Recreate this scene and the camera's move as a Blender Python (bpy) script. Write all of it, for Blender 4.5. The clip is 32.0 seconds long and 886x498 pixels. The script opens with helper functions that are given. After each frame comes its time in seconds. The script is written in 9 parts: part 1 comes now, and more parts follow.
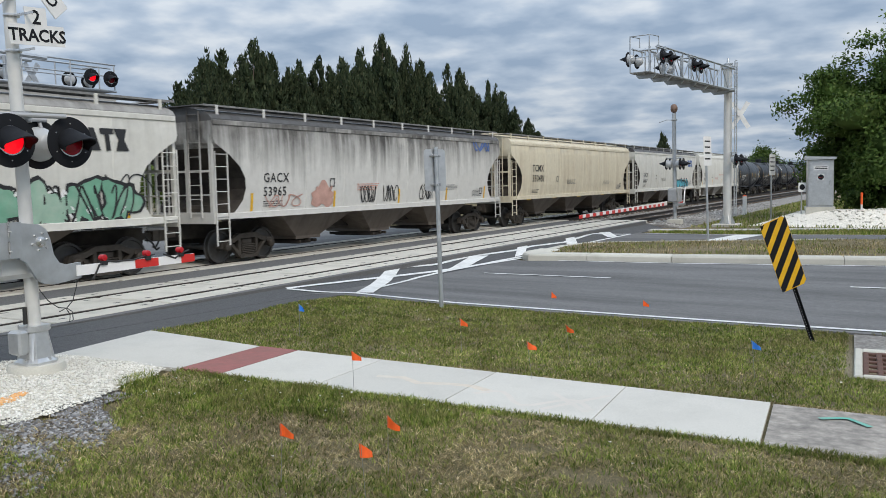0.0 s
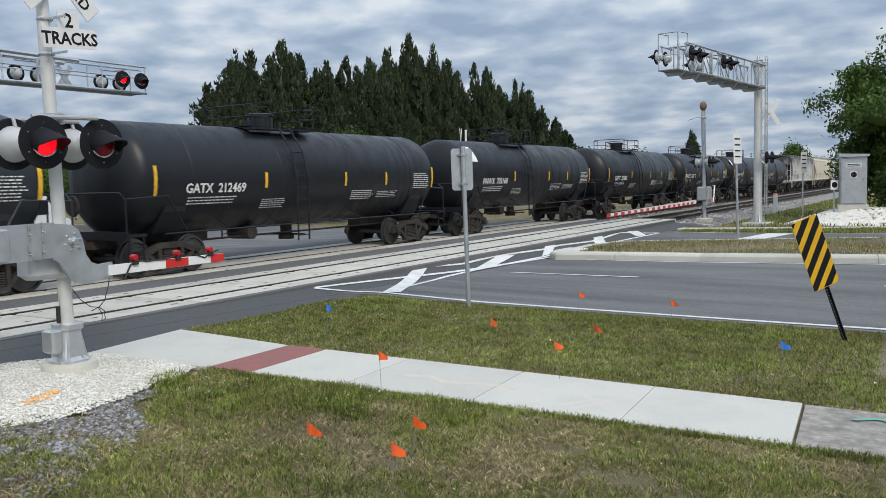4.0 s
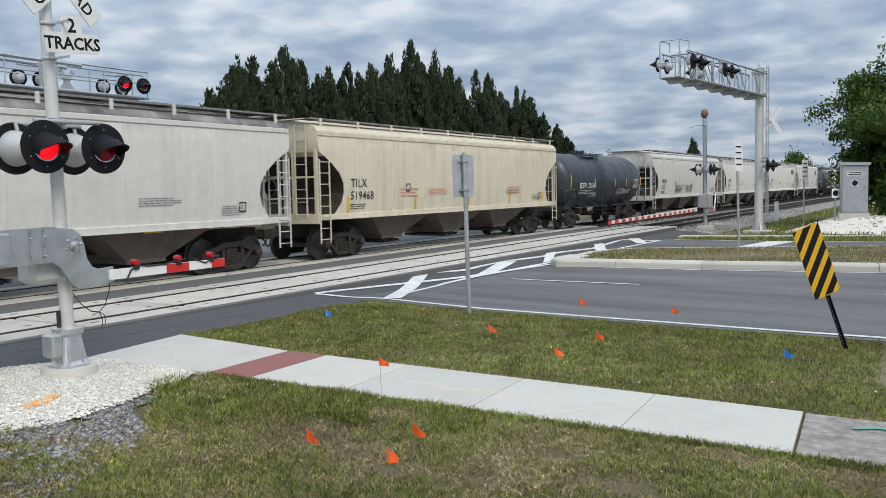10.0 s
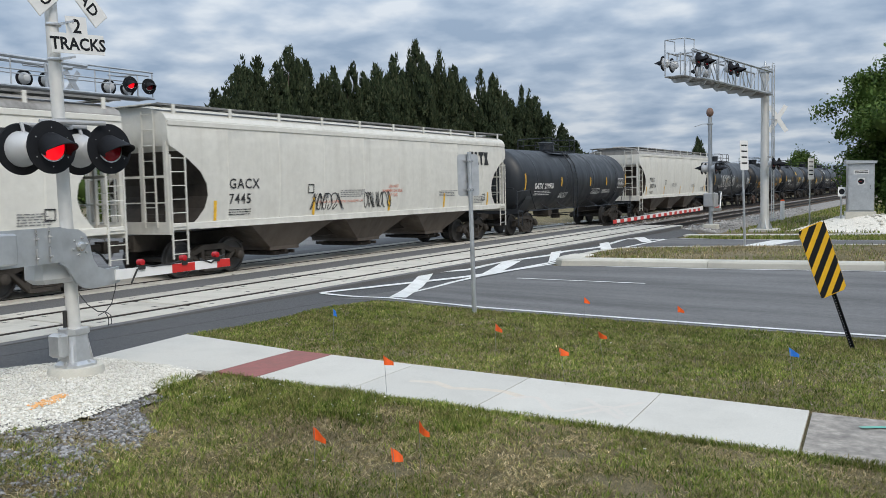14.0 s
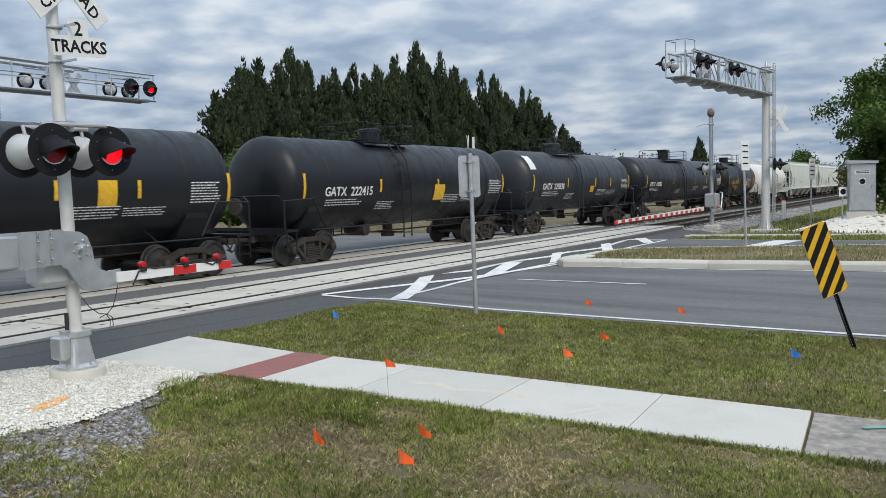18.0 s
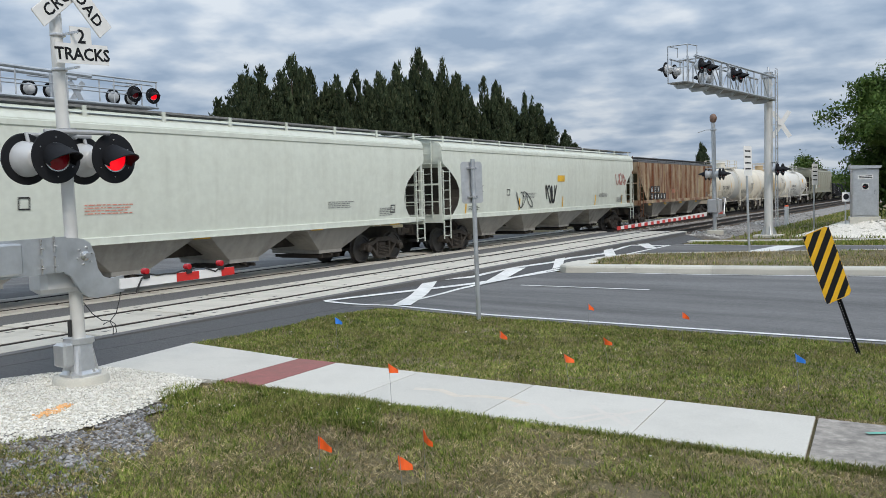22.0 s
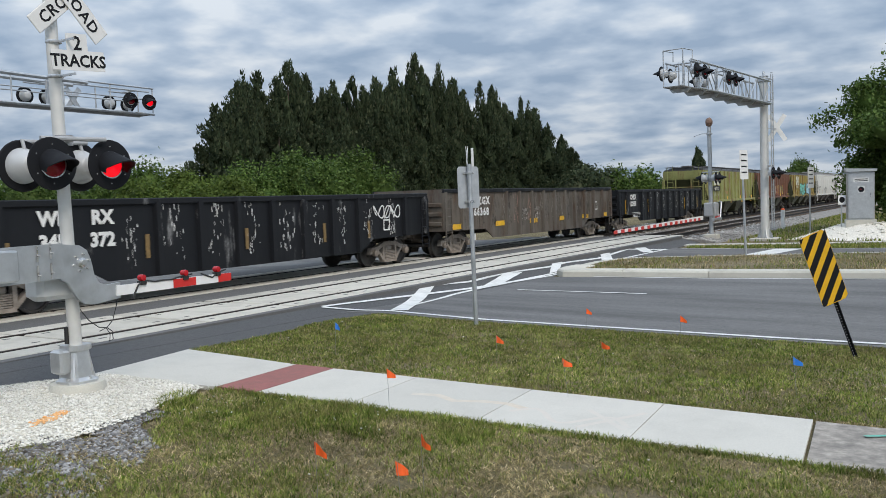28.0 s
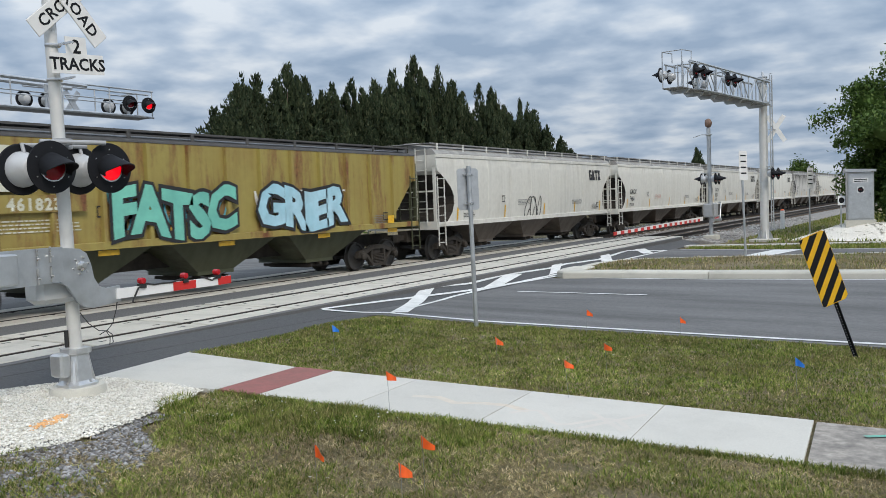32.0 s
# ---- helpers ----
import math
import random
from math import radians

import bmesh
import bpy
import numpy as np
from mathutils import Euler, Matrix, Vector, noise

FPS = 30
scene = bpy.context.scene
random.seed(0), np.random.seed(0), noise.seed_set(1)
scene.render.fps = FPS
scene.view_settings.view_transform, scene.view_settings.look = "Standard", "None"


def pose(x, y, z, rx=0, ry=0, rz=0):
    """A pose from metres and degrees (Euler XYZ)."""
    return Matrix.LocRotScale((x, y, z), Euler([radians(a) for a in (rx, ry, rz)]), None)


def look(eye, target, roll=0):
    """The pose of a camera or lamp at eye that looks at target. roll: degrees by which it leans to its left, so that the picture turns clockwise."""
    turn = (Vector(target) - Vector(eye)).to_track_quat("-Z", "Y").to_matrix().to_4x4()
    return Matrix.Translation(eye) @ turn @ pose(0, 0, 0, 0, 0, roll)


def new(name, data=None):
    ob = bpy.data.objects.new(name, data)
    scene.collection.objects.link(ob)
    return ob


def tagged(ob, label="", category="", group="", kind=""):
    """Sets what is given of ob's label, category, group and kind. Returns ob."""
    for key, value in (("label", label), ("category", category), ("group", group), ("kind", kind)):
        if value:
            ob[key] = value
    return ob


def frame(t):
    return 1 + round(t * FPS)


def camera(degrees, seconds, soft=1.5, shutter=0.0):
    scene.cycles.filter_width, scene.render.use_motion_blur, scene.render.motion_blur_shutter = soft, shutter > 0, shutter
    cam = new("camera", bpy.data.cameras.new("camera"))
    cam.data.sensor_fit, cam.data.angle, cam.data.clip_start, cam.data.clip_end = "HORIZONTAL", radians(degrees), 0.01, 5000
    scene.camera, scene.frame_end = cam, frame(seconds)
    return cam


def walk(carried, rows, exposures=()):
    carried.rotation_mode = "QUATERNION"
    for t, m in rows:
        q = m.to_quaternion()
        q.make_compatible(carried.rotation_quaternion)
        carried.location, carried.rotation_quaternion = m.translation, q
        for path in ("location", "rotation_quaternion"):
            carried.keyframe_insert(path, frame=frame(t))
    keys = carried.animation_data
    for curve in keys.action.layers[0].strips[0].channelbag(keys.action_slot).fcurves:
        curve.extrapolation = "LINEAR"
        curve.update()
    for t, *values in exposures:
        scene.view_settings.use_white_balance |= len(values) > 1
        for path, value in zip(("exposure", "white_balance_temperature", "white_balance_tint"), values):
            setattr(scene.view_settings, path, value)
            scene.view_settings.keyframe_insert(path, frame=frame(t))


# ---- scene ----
# x runs across the railway, y along it, z = 0 at the top of the rails
cam = camera(55.1, 32.0, soft=0.6, shutter=0.06)
PATH = [
    (0, (0.0, 0.0, 2.1), (-29.217, 52.198, -2.567), -1.167),
    (0.5, (0.0, 0.0, 2.1), (-29.396, 52.103, -2.507), -1.190),
    (1, (0.0, 0.0, 2.1), (-29.665, 51.953, -2.476), -1.209),
    (1.5, (0.0, 0.0, 2.1), (-29.906, 51.815, -2.463), -1.197),
    (2, (0.0, 0.0, 2.1), (-30.121, 51.689, -2.481), -1.246),
    (2.5, (0.0, 0.0, 2.1), (-30.367, 51.542, -2.515), -1.274),
    (3, (0.0, 0.0, 2.1), (-30.592, 51.403, -2.577), -1.343),
    (3.5, (0.0, 0.0, 2.1), (-30.807, 51.270, -2.622), -1.438),
    (5.5, (0.0, 0.0, 2.1), (-30.977, 51.209, -2.147), -1.246),
    (6, (0.0, 0.0, 2.1), (-31.030, 51.185, -2.052), -1.161),
    (6.5, (0.0, 0.0, 2.1), (-31.094, 51.151, -1.994), -1.091),
    (7, (0.0, 0.0, 2.1), (-31.149, 51.120, -1.959), -1.076),
    (7.5, (0.0, 0.0, 2.1), (-31.145, 51.124, -1.942), -1.071),
    (8, (0.0, 0.0, 2.1), (-31.099, 51.154, -1.911), -1.071),
    (8.5, (0.0, 0.0, 2.1), (-30.986, 51.223, -1.903), -1.078),
    (9, (0.0, 0.0, 2.1), (-30.894, 51.276, -1.938), -1.099),
    (9.5, (0.0, 0.0, 2.1), (-30.873, 51.283, -2.015), -1.120),
    (10, (0.0, 0.0, 2.1), (-30.934, 51.237, -2.127), -1.125),
    (10.5, (0.0, 0.0, 2.1), (-31.076, 51.141, -2.246), -1.157),
    (11, (0.0, 0.0, 2.1), (-31.235, 51.035, -2.350), -1.195),
    (11.5, (0.0, 0.0, 2.1), (-31.367, 50.952, -2.371), -1.290),
    (12, (0.0, 0.0, 2.1), (-31.439, 50.909, -2.360), -1.321),
    (12.5, (0.0, 0.0, 2.1), (-31.439, 50.914, -2.301), -1.319),
    (13, (0.0, 0.0, 2.1), (-31.385, 50.952, -2.244), -1.301),
    (13.5, (0.0, 0.0, 2.1), (-31.305, 51.007, -2.182), -1.262),
    (14, (0.0, 0.0, 2.1), (-31.242, 51.046, -2.162), -1.268),
    (14.5, (0.0, 0.0, 2.1), (-31.183, 51.084, -2.145), -1.313),
    (16.5, (0.0, 0.0, 2.1), (-31.186, 51.083, -2.138), -1.452),
    (17, (0.0, 0.0, 2.1), (-31.237, 51.054, -2.111), -1.422),
    (17.5, (0.0, 0.0, 2.1), (-31.280, 51.030, -2.083), -1.461),
    (18, (0.0, 0.0, 2.1), (-31.320, 51.007, -2.069), -1.445),
    (18.5, (0.0, 0.0, 2.1), (-31.345, 50.993, -2.053), -1.472),
    (19, (0.0, 0.0, 2.1), (-31.372, 50.975, -2.057), -1.499),
    (19.5, (0.0, 0.0, 2.1), (-31.379, 50.972, -2.047), -1.519),
    (20, (0.0, 0.0, 2.1), (-31.379, 50.976, -2.003), -1.532),
    (20.5, (0.0, 0.0, 2.1), (-31.386, 50.977, -1.931), -1.590),
    (21, (0.0, 0.0, 2.1), (-31.415, 50.965, -1.850), -1.582),
    (21.5, (0.0, 0.0, 2.1), (-31.453, 50.951, -1.742), -1.618),
    (22, (0.0, 0.0, 2.1), (-31.487, 50.937, -1.634), -1.595),
    (22.5, (0.0, 0.0, 2.1), (-31.478, 50.950, -1.537), -1.609),
    (23, (0.0, 0.0, 2.1), (-31.455, 50.969, -1.474), -1.595),
    (23.5, (0.0, 0.0, 2.1), (-31.424, 50.990, -1.438), -1.653),
    (24, (0.0, 0.0, 2.1), (-31.373, 51.023, -1.416), -1.741),
    (24.5, (0.0, 0.0, 2.1), (-31.338, 51.044, -1.420), -1.801),
    (25, (0.0, 0.0, 2.1), (-31.306, 51.064, -1.424), -1.870),
    (25.5, (0.0, 0.0, 2.1), (-31.279, 51.079, -1.446), -1.881),
    (27.5, (0.0, 0.0, 2.1), (-31.279, 51.088, -1.303), -1.906),
    (28, (0.0, 0.0, 2.1), (-31.307, 51.072, -1.292), -1.860),
    (28.5, (0.0, 0.0, 2.1), (-31.360, 51.038, -1.319), -1.874),
    (29, (0.0, 0.0, 2.1), (-31.407, 51.007, -1.345), -1.880),
    (29.5, (0.0, 0.0, 2.1), (-31.427, 50.994, -1.358), -1.931),
    (30, (0.0, 0.0, 2.1), (-31.427, 50.995, -1.351), -1.949),
    (30.5, (0.0, 0.0, 2.1), (-31.408, 51.010, -1.301), -1.984),
    (31, (0.0, 0.0, 2.1), (-31.377, 51.033, -1.243), -2.010),
    (31.5, (0.0, 0.0, 2.1), (-31.337, 51.060, -1.194), -2.042),
    (32, (0.0, 0.0, 2.1), (-31.296, 51.088, -1.155), -2.074),
]
walk(cam, [(t, look(eye, target, roll)) for t, eye, target, roll in PATH], exposures=[(0, -0.06), (32, -0.06)])

# ---- world and sun: bright broken overcast ----
SUN_ELEV, SUN_AZ = radians(44), radians(122)
sun = new("sun", bpy.data.lights.new("sun", "SUN"))
sun.data.energy, sun.data.angle, sun.data.color = 2.05, radians(22), (1.0, 0.91, 0.79)
sun.matrix_world = look((math.sin(SUN_AZ) * 50, math.cos(SUN_AZ) * 50, math.tan(SUN_ELEV) * 50), (0, 0, 0))


def make_world():
    w = bpy.data.worlds.new("sky")
    scene.world = w
    w.use_nodes = True
    nt = w.node_tree
    nt.nodes.clear()
    N = nt.nodes.new
    L = nt.links.new
    out = N("ShaderNodeOutputWorld")
    sky = N("ShaderNodeTexSky")
    sky.sky_type, sky.sun_disc = "NISHITA", False
    sky.sun_elevation, sky.sun_rotation = SUN_ELEV, SUN_AZ
    sky.air_density, sky.dust_density = 1.0, 0.3
    bg_sky = N("ShaderNodeBackground")
    bg_sky.inputs["Strength"].default_value = 0.12
    L(sky.outputs[0], bg_sky.inputs["Color"])
    tc = N("ShaderNodeTexCoord")
    sep = N("ShaderNodeSeparateXYZ")
    L(tc.outputs["Generated"], sep.inputs[0])
    up = N("ShaderNodeMath")
    up.operation = "MAXIMUM"
    up.inputs[1].default_value = 0.0
    L(sep.outputs["Z"], up.inputs[0])
    add = N("ShaderNodeMath")
    add.operation = "ADD"
    add.inputs[1].default_value = 0.2
    L(up.outputs[0], add.inputs[0])
    flat = N("ShaderNodeCombineXYZ")
    for k, ax in enumerate("XY"):
        dv = N("ShaderNodeMath")
        dv.operation = "DIVIDE"
        L(sep.outputs[ax], dv.inputs[0])
        L(add.outputs[0], dv.inputs[1])
        L(dv.outputs[0], flat.inputs[k])
    big = N("ShaderNodeTexNoise")
    big.inputs["Scale"].default_value = 2.6
    big.inputs["Detail"].default_value = 9.0
    big.inputs["Roughness"].default_value = 0.56
    big.inputs["Distortion"].default_value = 0.25
    L(flat.outputs[0], big.inputs["Vector"])
    cover = N("ShaderNodeValToRGB")
    cover.color_ramp.elements[0].position, cover.color_ramp.elements[1].position = 0.08, 0.3
    L(big.outputs["Fac"], cover.inputs[0])
    off = N("ShaderNodeVectorMath")
    off.operation = "ADD"
    off.inputs[1].default_value = (4.3, 1.7, 2.0)
    L(flat.outputs[0], off.inputs[0])
    tone = N("ShaderNodeTexNoise")
    tone.inputs["Scale"].default_value = 4.8
    tone.inputs["Detail"].default_value = 8.0
    tone.inputs["Roughness"].default_value = 0.45
    L(off.outputs[0], tone.inputs["Vector"])
    shade = N("ShaderNodeValToRGB")
    e = shade.color_ramp.elements
    e[0].position, e[0].color = 0.34, (0.345, 0.455, 0.61, 1)
    e[1].position, e[1].color = 0.66, (0.75, 0.82, 0.90, 1)
    mid = shade.color_ramp.elements.new(0.5)
    mid.color = (0.50, 0.605, 0.745, 1)
    L(tone.outputs["Fac"], shade.inputs[0])
    bg_cloud = N("ShaderNodeBackground")
    # an overcast sky grows brighter towards the zenith
    zen = N("ShaderNodeMath")
    zen.operation = "MULTIPLY_ADD"
    zen.inputs[1].default_value, zen.inputs[2].default_value = 1.15, 0.755
    L(up.outputs[0], zen.inputs[0])
    L(zen.outputs[0], bg_cloud.inputs["Strength"])
    L(shade.outputs[0], bg_cloud.inputs["Color"])
    mix = N("ShaderNodeMixShader")
    L(cover.outputs[0], mix.inputs[0])
    L(bg_sky.outputs[0], mix.inputs[1])
    L(bg_cloud.outputs[0], mix.inputs[2])
    L(mix.outputs[0], out.inputs[0])


make_world()

# ---- materials ----
def nodes_of(name):
    m = bpy.data.materials.new(name)
    m.use_nodes = True
    nt = m.node_tree
    return m, nt, nt.nodes["Principled BSDF"]


def noise_node(nt, scale, detail=4.0, rough=0.55, stretch=(1, 1, 1), world=False, shift=True):
    """A noise texture in metres; each object gets its own offset."""
    tc = nt.nodes.new("ShaderNodeTexCoord")
    mp = nt.nodes.new("ShaderNodeMapping")
    mp.inputs["Scale"].default_value = stretch
    if world:
        geo = nt.nodes.new("ShaderNodeNewGeometry")
        nt.links.new(geo.outputs["Position"], mp.inputs["Vector"])
    else:
        nt.links.new(tc.outputs["Object"], mp.inputs["Vector"])
        if shift:
            info = nt.nodes.new("ShaderNodeObjectInfo")
            mul = nt.nodes.new("ShaderNodeMath")
            mul.operation = "MULTIPLY"
            mul.inputs[1].default_value = 57.0
            nt.links.new(info.outputs["Random"], mul.inputs[0])
            nt.links.new(mul.outputs[0], mp.inputs["Location"])
    n = nt.nodes.new("ShaderNodeTexNoise")
    n.inputs["Scale"].default_value = scale
    n.inputs["Detail"].default_value = detail
    n.inputs["Roughness"].default_value = rough
    nt.links.new(mp.outputs[0], n.inputs["Vector"])
    return n.outputs["Fac"]


def ramp(nt, fac, stops):
    r = nt.nodes.new("ShaderNodeValToRGB")
    els = r.color_ramp.elements
    while len(els) < len(stops):
        els.new(0.5)
    for el, (p, c) in zip(els, stops):
        el.position = p
        el.color = (*c, 1) if isinstance(c, tuple) else (c, c, c, 1)
    nt.links.new(fac, r.inputs[0])
    return r.outputs[0]


def mixc(nt, fac, a, b, mode="MIX"):
    m = nt.nodes.new("ShaderNodeMix")
    m.data_type, m.blend_type = "RGBA", mode
    for sock, v in ((m.inputs[0], fac), (m.inputs[6], a), (m.inputs[7], b)):
        if isinstance(v, (int, float)):
            sock.default_value = v
        elif isinstance(v, tuple):
            sock.default_value = (*v, 1)
        else:
            nt.links.new(v, sock)
    return m.outputs[2]


def bump(nt, bsdf, height, strength=0.3, dist=0.01):
    b = nt.nodes.new("ShaderNodeBump")
    b.inputs["Strength"].default_value = strength
    b.inputs["Distance"].default_value = dist
    nt.links.new(height, b.inputs["Height"])
    nt.links.new(b.outputs[0], bsdf.inputs["Normal"])


def plain(name, base, rough=0.6, metal=0.0, vary=0.25, scale=6.0, dirt=None, dirt_amt=0.35, bumps=0.15, world=False):
    """A surface with grain at two scales and patches of dirt."""
    m, nt, b = nodes_of(name)
    dark = tuple(c * (1 - vary) for c in base)
    light = tuple(min(1, c * (1 + vary)) for c in base)
    n1 = noise_node(nt, scale, 6, 0.6, world=world)
    col = ramp(nt, n1, [(0.3, dark), (0.7, light)])
    if dirt:
        n2 = noise_node(nt, scale * 0.22, 5, 0.62, world=world)
        f = ramp(nt, n2, [(0.42, 0.0), (0.72, dirt_amt)])
        col = mixc(nt, f, col, dirt)
    nt.links.new(col, b.inputs["Base Color"])
    n3 = noise_node(nt, scale * 9, 3, 0.6, world=world)
    b.inputs["Metallic"].default_value = metal
    if rough > 0.7:
        b.inputs["Specular IOR Level"].default_value = 0.25
    rr = ramp(nt, n1, [(0.3, max(0.0, rough - 0.1)), (0.7, min(1.0, rough + 0.1))])
    nt.links.new(rr, b.inputs["Roughness"])
    if bumps:
        bump(nt, b, n3, bumps, 0.01)
    return m


def weathered(name, base, streak=(0.16, 0.14, 0.12), amount=0.5, rust=0.0, rust_col=(0.16, 0.06, 0.025), rough=0.5, soot=0.0, spec=0.5):
    """Railcar paint: fine grain, vertical run-down streaks, blotches and rust."""
    m, nt, b = nodes_of(name)
    fine = noise_node(nt, 5.0, 6, 0.6)
    col = ramp(nt, fine, [(0.3, tuple(c * 0.93 for c in base)), (0.7, tuple(min(1, c * 1.05) for c in base))])
    st = noise_node(nt, 1.0, 7, 0.68, stretch=(2.2, 2.6, 0.16))
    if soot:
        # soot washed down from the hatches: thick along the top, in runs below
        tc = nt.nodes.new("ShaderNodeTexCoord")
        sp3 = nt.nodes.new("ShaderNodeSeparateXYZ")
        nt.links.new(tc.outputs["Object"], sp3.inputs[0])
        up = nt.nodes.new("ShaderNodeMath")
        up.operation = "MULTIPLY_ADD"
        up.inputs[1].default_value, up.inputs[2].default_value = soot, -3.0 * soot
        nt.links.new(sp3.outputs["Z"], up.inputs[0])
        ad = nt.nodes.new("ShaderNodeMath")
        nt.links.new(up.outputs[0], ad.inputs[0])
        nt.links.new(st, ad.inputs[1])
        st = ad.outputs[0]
    b.inputs["Specular IOR Level"].default_value = spec
    f = ramp(nt, st, [(0.46 - 0.1 * amount, 0.0), (0.74, amount)])
    blot = noise_node(nt, 0.55, 5, 0.6)
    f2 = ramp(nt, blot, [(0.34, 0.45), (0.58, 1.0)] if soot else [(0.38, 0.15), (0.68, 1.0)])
    ff = nt.nodes.new("ShaderNodeMath")
    ff.operation = "MULTIPLY"
    nt.links.new(f, ff.inputs[0])
    nt.links.new(f2, ff.inputs[1])
    col = mixc(nt, ff.outputs[0], col, streak)
    spots = noise_node(nt, 9.0, 4, 0.7, stretch=(1, 1, 0.5))
    f4 = ramp(nt, spots, [(0.64, 0.0), (0.74, 0.25 * amount + 0.05)])
    col = mixc(nt, f4, col, streak)
    if rust:
        rn = noise_node(nt, 0.9, 8, 0.7, stretch=(1.6, 1.8, 0.35))
        f3 = ramp(nt, rn, [(0.62 - 0.3 * rust, 0.0), (0.72 - 0.18 * rust, 1.0)])
        rr = noise_node(nt, 14.0, 4, 0.6)
        rc = ramp(nt, rr, [(0.3, tuple(c * 0.6 for c in rust_col)), (0.7, tuple(c * 1.5 for c in rust_col))])
        col = mixc(nt, f3, col, rc)
    nt.links.new(col, b.inputs["Base Color"])
    rg = ramp(nt, st, [(0.35, rough - 0.08), (0.7, rough + 0.2)])
    nt.links.new(rg, b.inputs["Roughness"])
    dent = noise_node(nt, 1.1, 2, 0.5)
    bump(nt, b, dent, 0.25, 0.02)
    return m


def glow(name, base, strength):
    m, nt, b = nodes_of(name)
    b.inputs["Base Color"].default_value = (*base, 1)
    b.inputs["Emission Color"].default_value = (*base, 1)
    b.inputs["Emission Strength"].default_value = strength
    b.inputs["Roughness"].default_value = 0.25
    return m


def ground_mat():
    """Thin sandy soil with thatch, under the grass."""
    m, nt, b = nodes_of("turf_soil")
    a = noise_node(nt, 0.45, 6, 0.6, world=True)
    c1 = ramp(nt, a, [(0.3, (0.44, 0.375, 0.28)), (0.48, (0.27, 0.22, 0.14)), (0.7, (0.14, 0.12, 0.062))])
    k = noise_node(nt, 26, 5, 0.7, world=True)
    c2 = ramp(nt, k, [(0.3, (0.04, 0.045, 0.02)), (0.55, (0.11, 0.10, 0.05)), (0.8, (0.24, 0.2, 0.13))])
    col = mixc(nt, 0.5, c1, c2)
    grit = noise_node(nt, 110, 4, 0.75, world=True)
    col = mixc(nt, 1.0, col, ramp(nt, grit, [(0.36, 0.3), (0.5, 0.9), (0.64, 1.7)]), "MULTIPLY")
    nt.links.new(col, b.inputs["Base Color"])
    b.inputs["Roughness"].default_value = 0.95
    b.inputs["Specular IOR Level"].default_value = 0.1
    bump(nt, b, grit, 0.8, 0.02)
    return m


def asphalt_mat():
    m, nt, b = nodes_of("asphalt")
    a = noise_node(nt, 90, 4, 0.7, world=True)
    c = ramp(nt, a, [(0.3, (0.10, 0.1, 0.1)), (0.7, (0.21, 0.208, 0.206))])
    big = noise_node(nt, 0.5, 5, 0.6, stretch=(0.25, 1.6, 1), world=True)
    f = ramp(nt, big, [(0.38, 0.0), (0.66, 0.8)])
    c = mixc(nt, f, c, (0.072, 0.071, 0.071))
    mottle = noise_node(nt, 11, 5, 0.7, world=True)
    c = mixc(nt, 1.0, c, ramp(nt, mottle, [(0.35, 0.85), (0.65, 1.15)]), "MULTIPLY")
    pale = noise_node(nt, 1.7, 6, 0.65, world=True)
    f2 = ramp(nt, pale, [(0.58, 0.0), (0.8, 0.35)])
    c = mixc(nt, f2, c, (0.2, 0.195, 0.185))
    nt.links.new(c, b.inputs["Base Color"])
    b.inputs["Roughness"].default_value = 0.85
    bump(nt, b, a, 0.5, 0.008)
    return m


def concrete_mat(name, base, stain=0.3, scale=1.0):
    m, nt, b = nodes_of(name)
    fine = noise_node(nt, 60 * scale, 5, 0.7, world=True)
    c = ramp(nt, fine, [(0.3, tuple(v * 0.88 for v in base)), (0.7, tuple(min(1, v * 1.08) for v in base))])
    mid = noise_node(nt, 1.6 * scale, 6, 0.62, world=True)
    f = ramp(nt, mid, [(0.45, 0.0), (0.75, stain)])
    c = mixc(nt, f, c, tuple(v * 0.5 for v in base))
    info = nt.nodes.new("ShaderNodeObjectInfo")
    tone = ramp(nt, info.outputs["Random"], [(0.0, 0.9), (1.0, 1.06)])
    c = mixc(nt, 1.0, c, tone, "MULTIPLY")
    nt.links.new(c, b.inputs["Base Color"])
    b.inputs["Roughness"].default_value = 0.85
    bump(nt, b, fine, 0.25, 0.006)
    return m


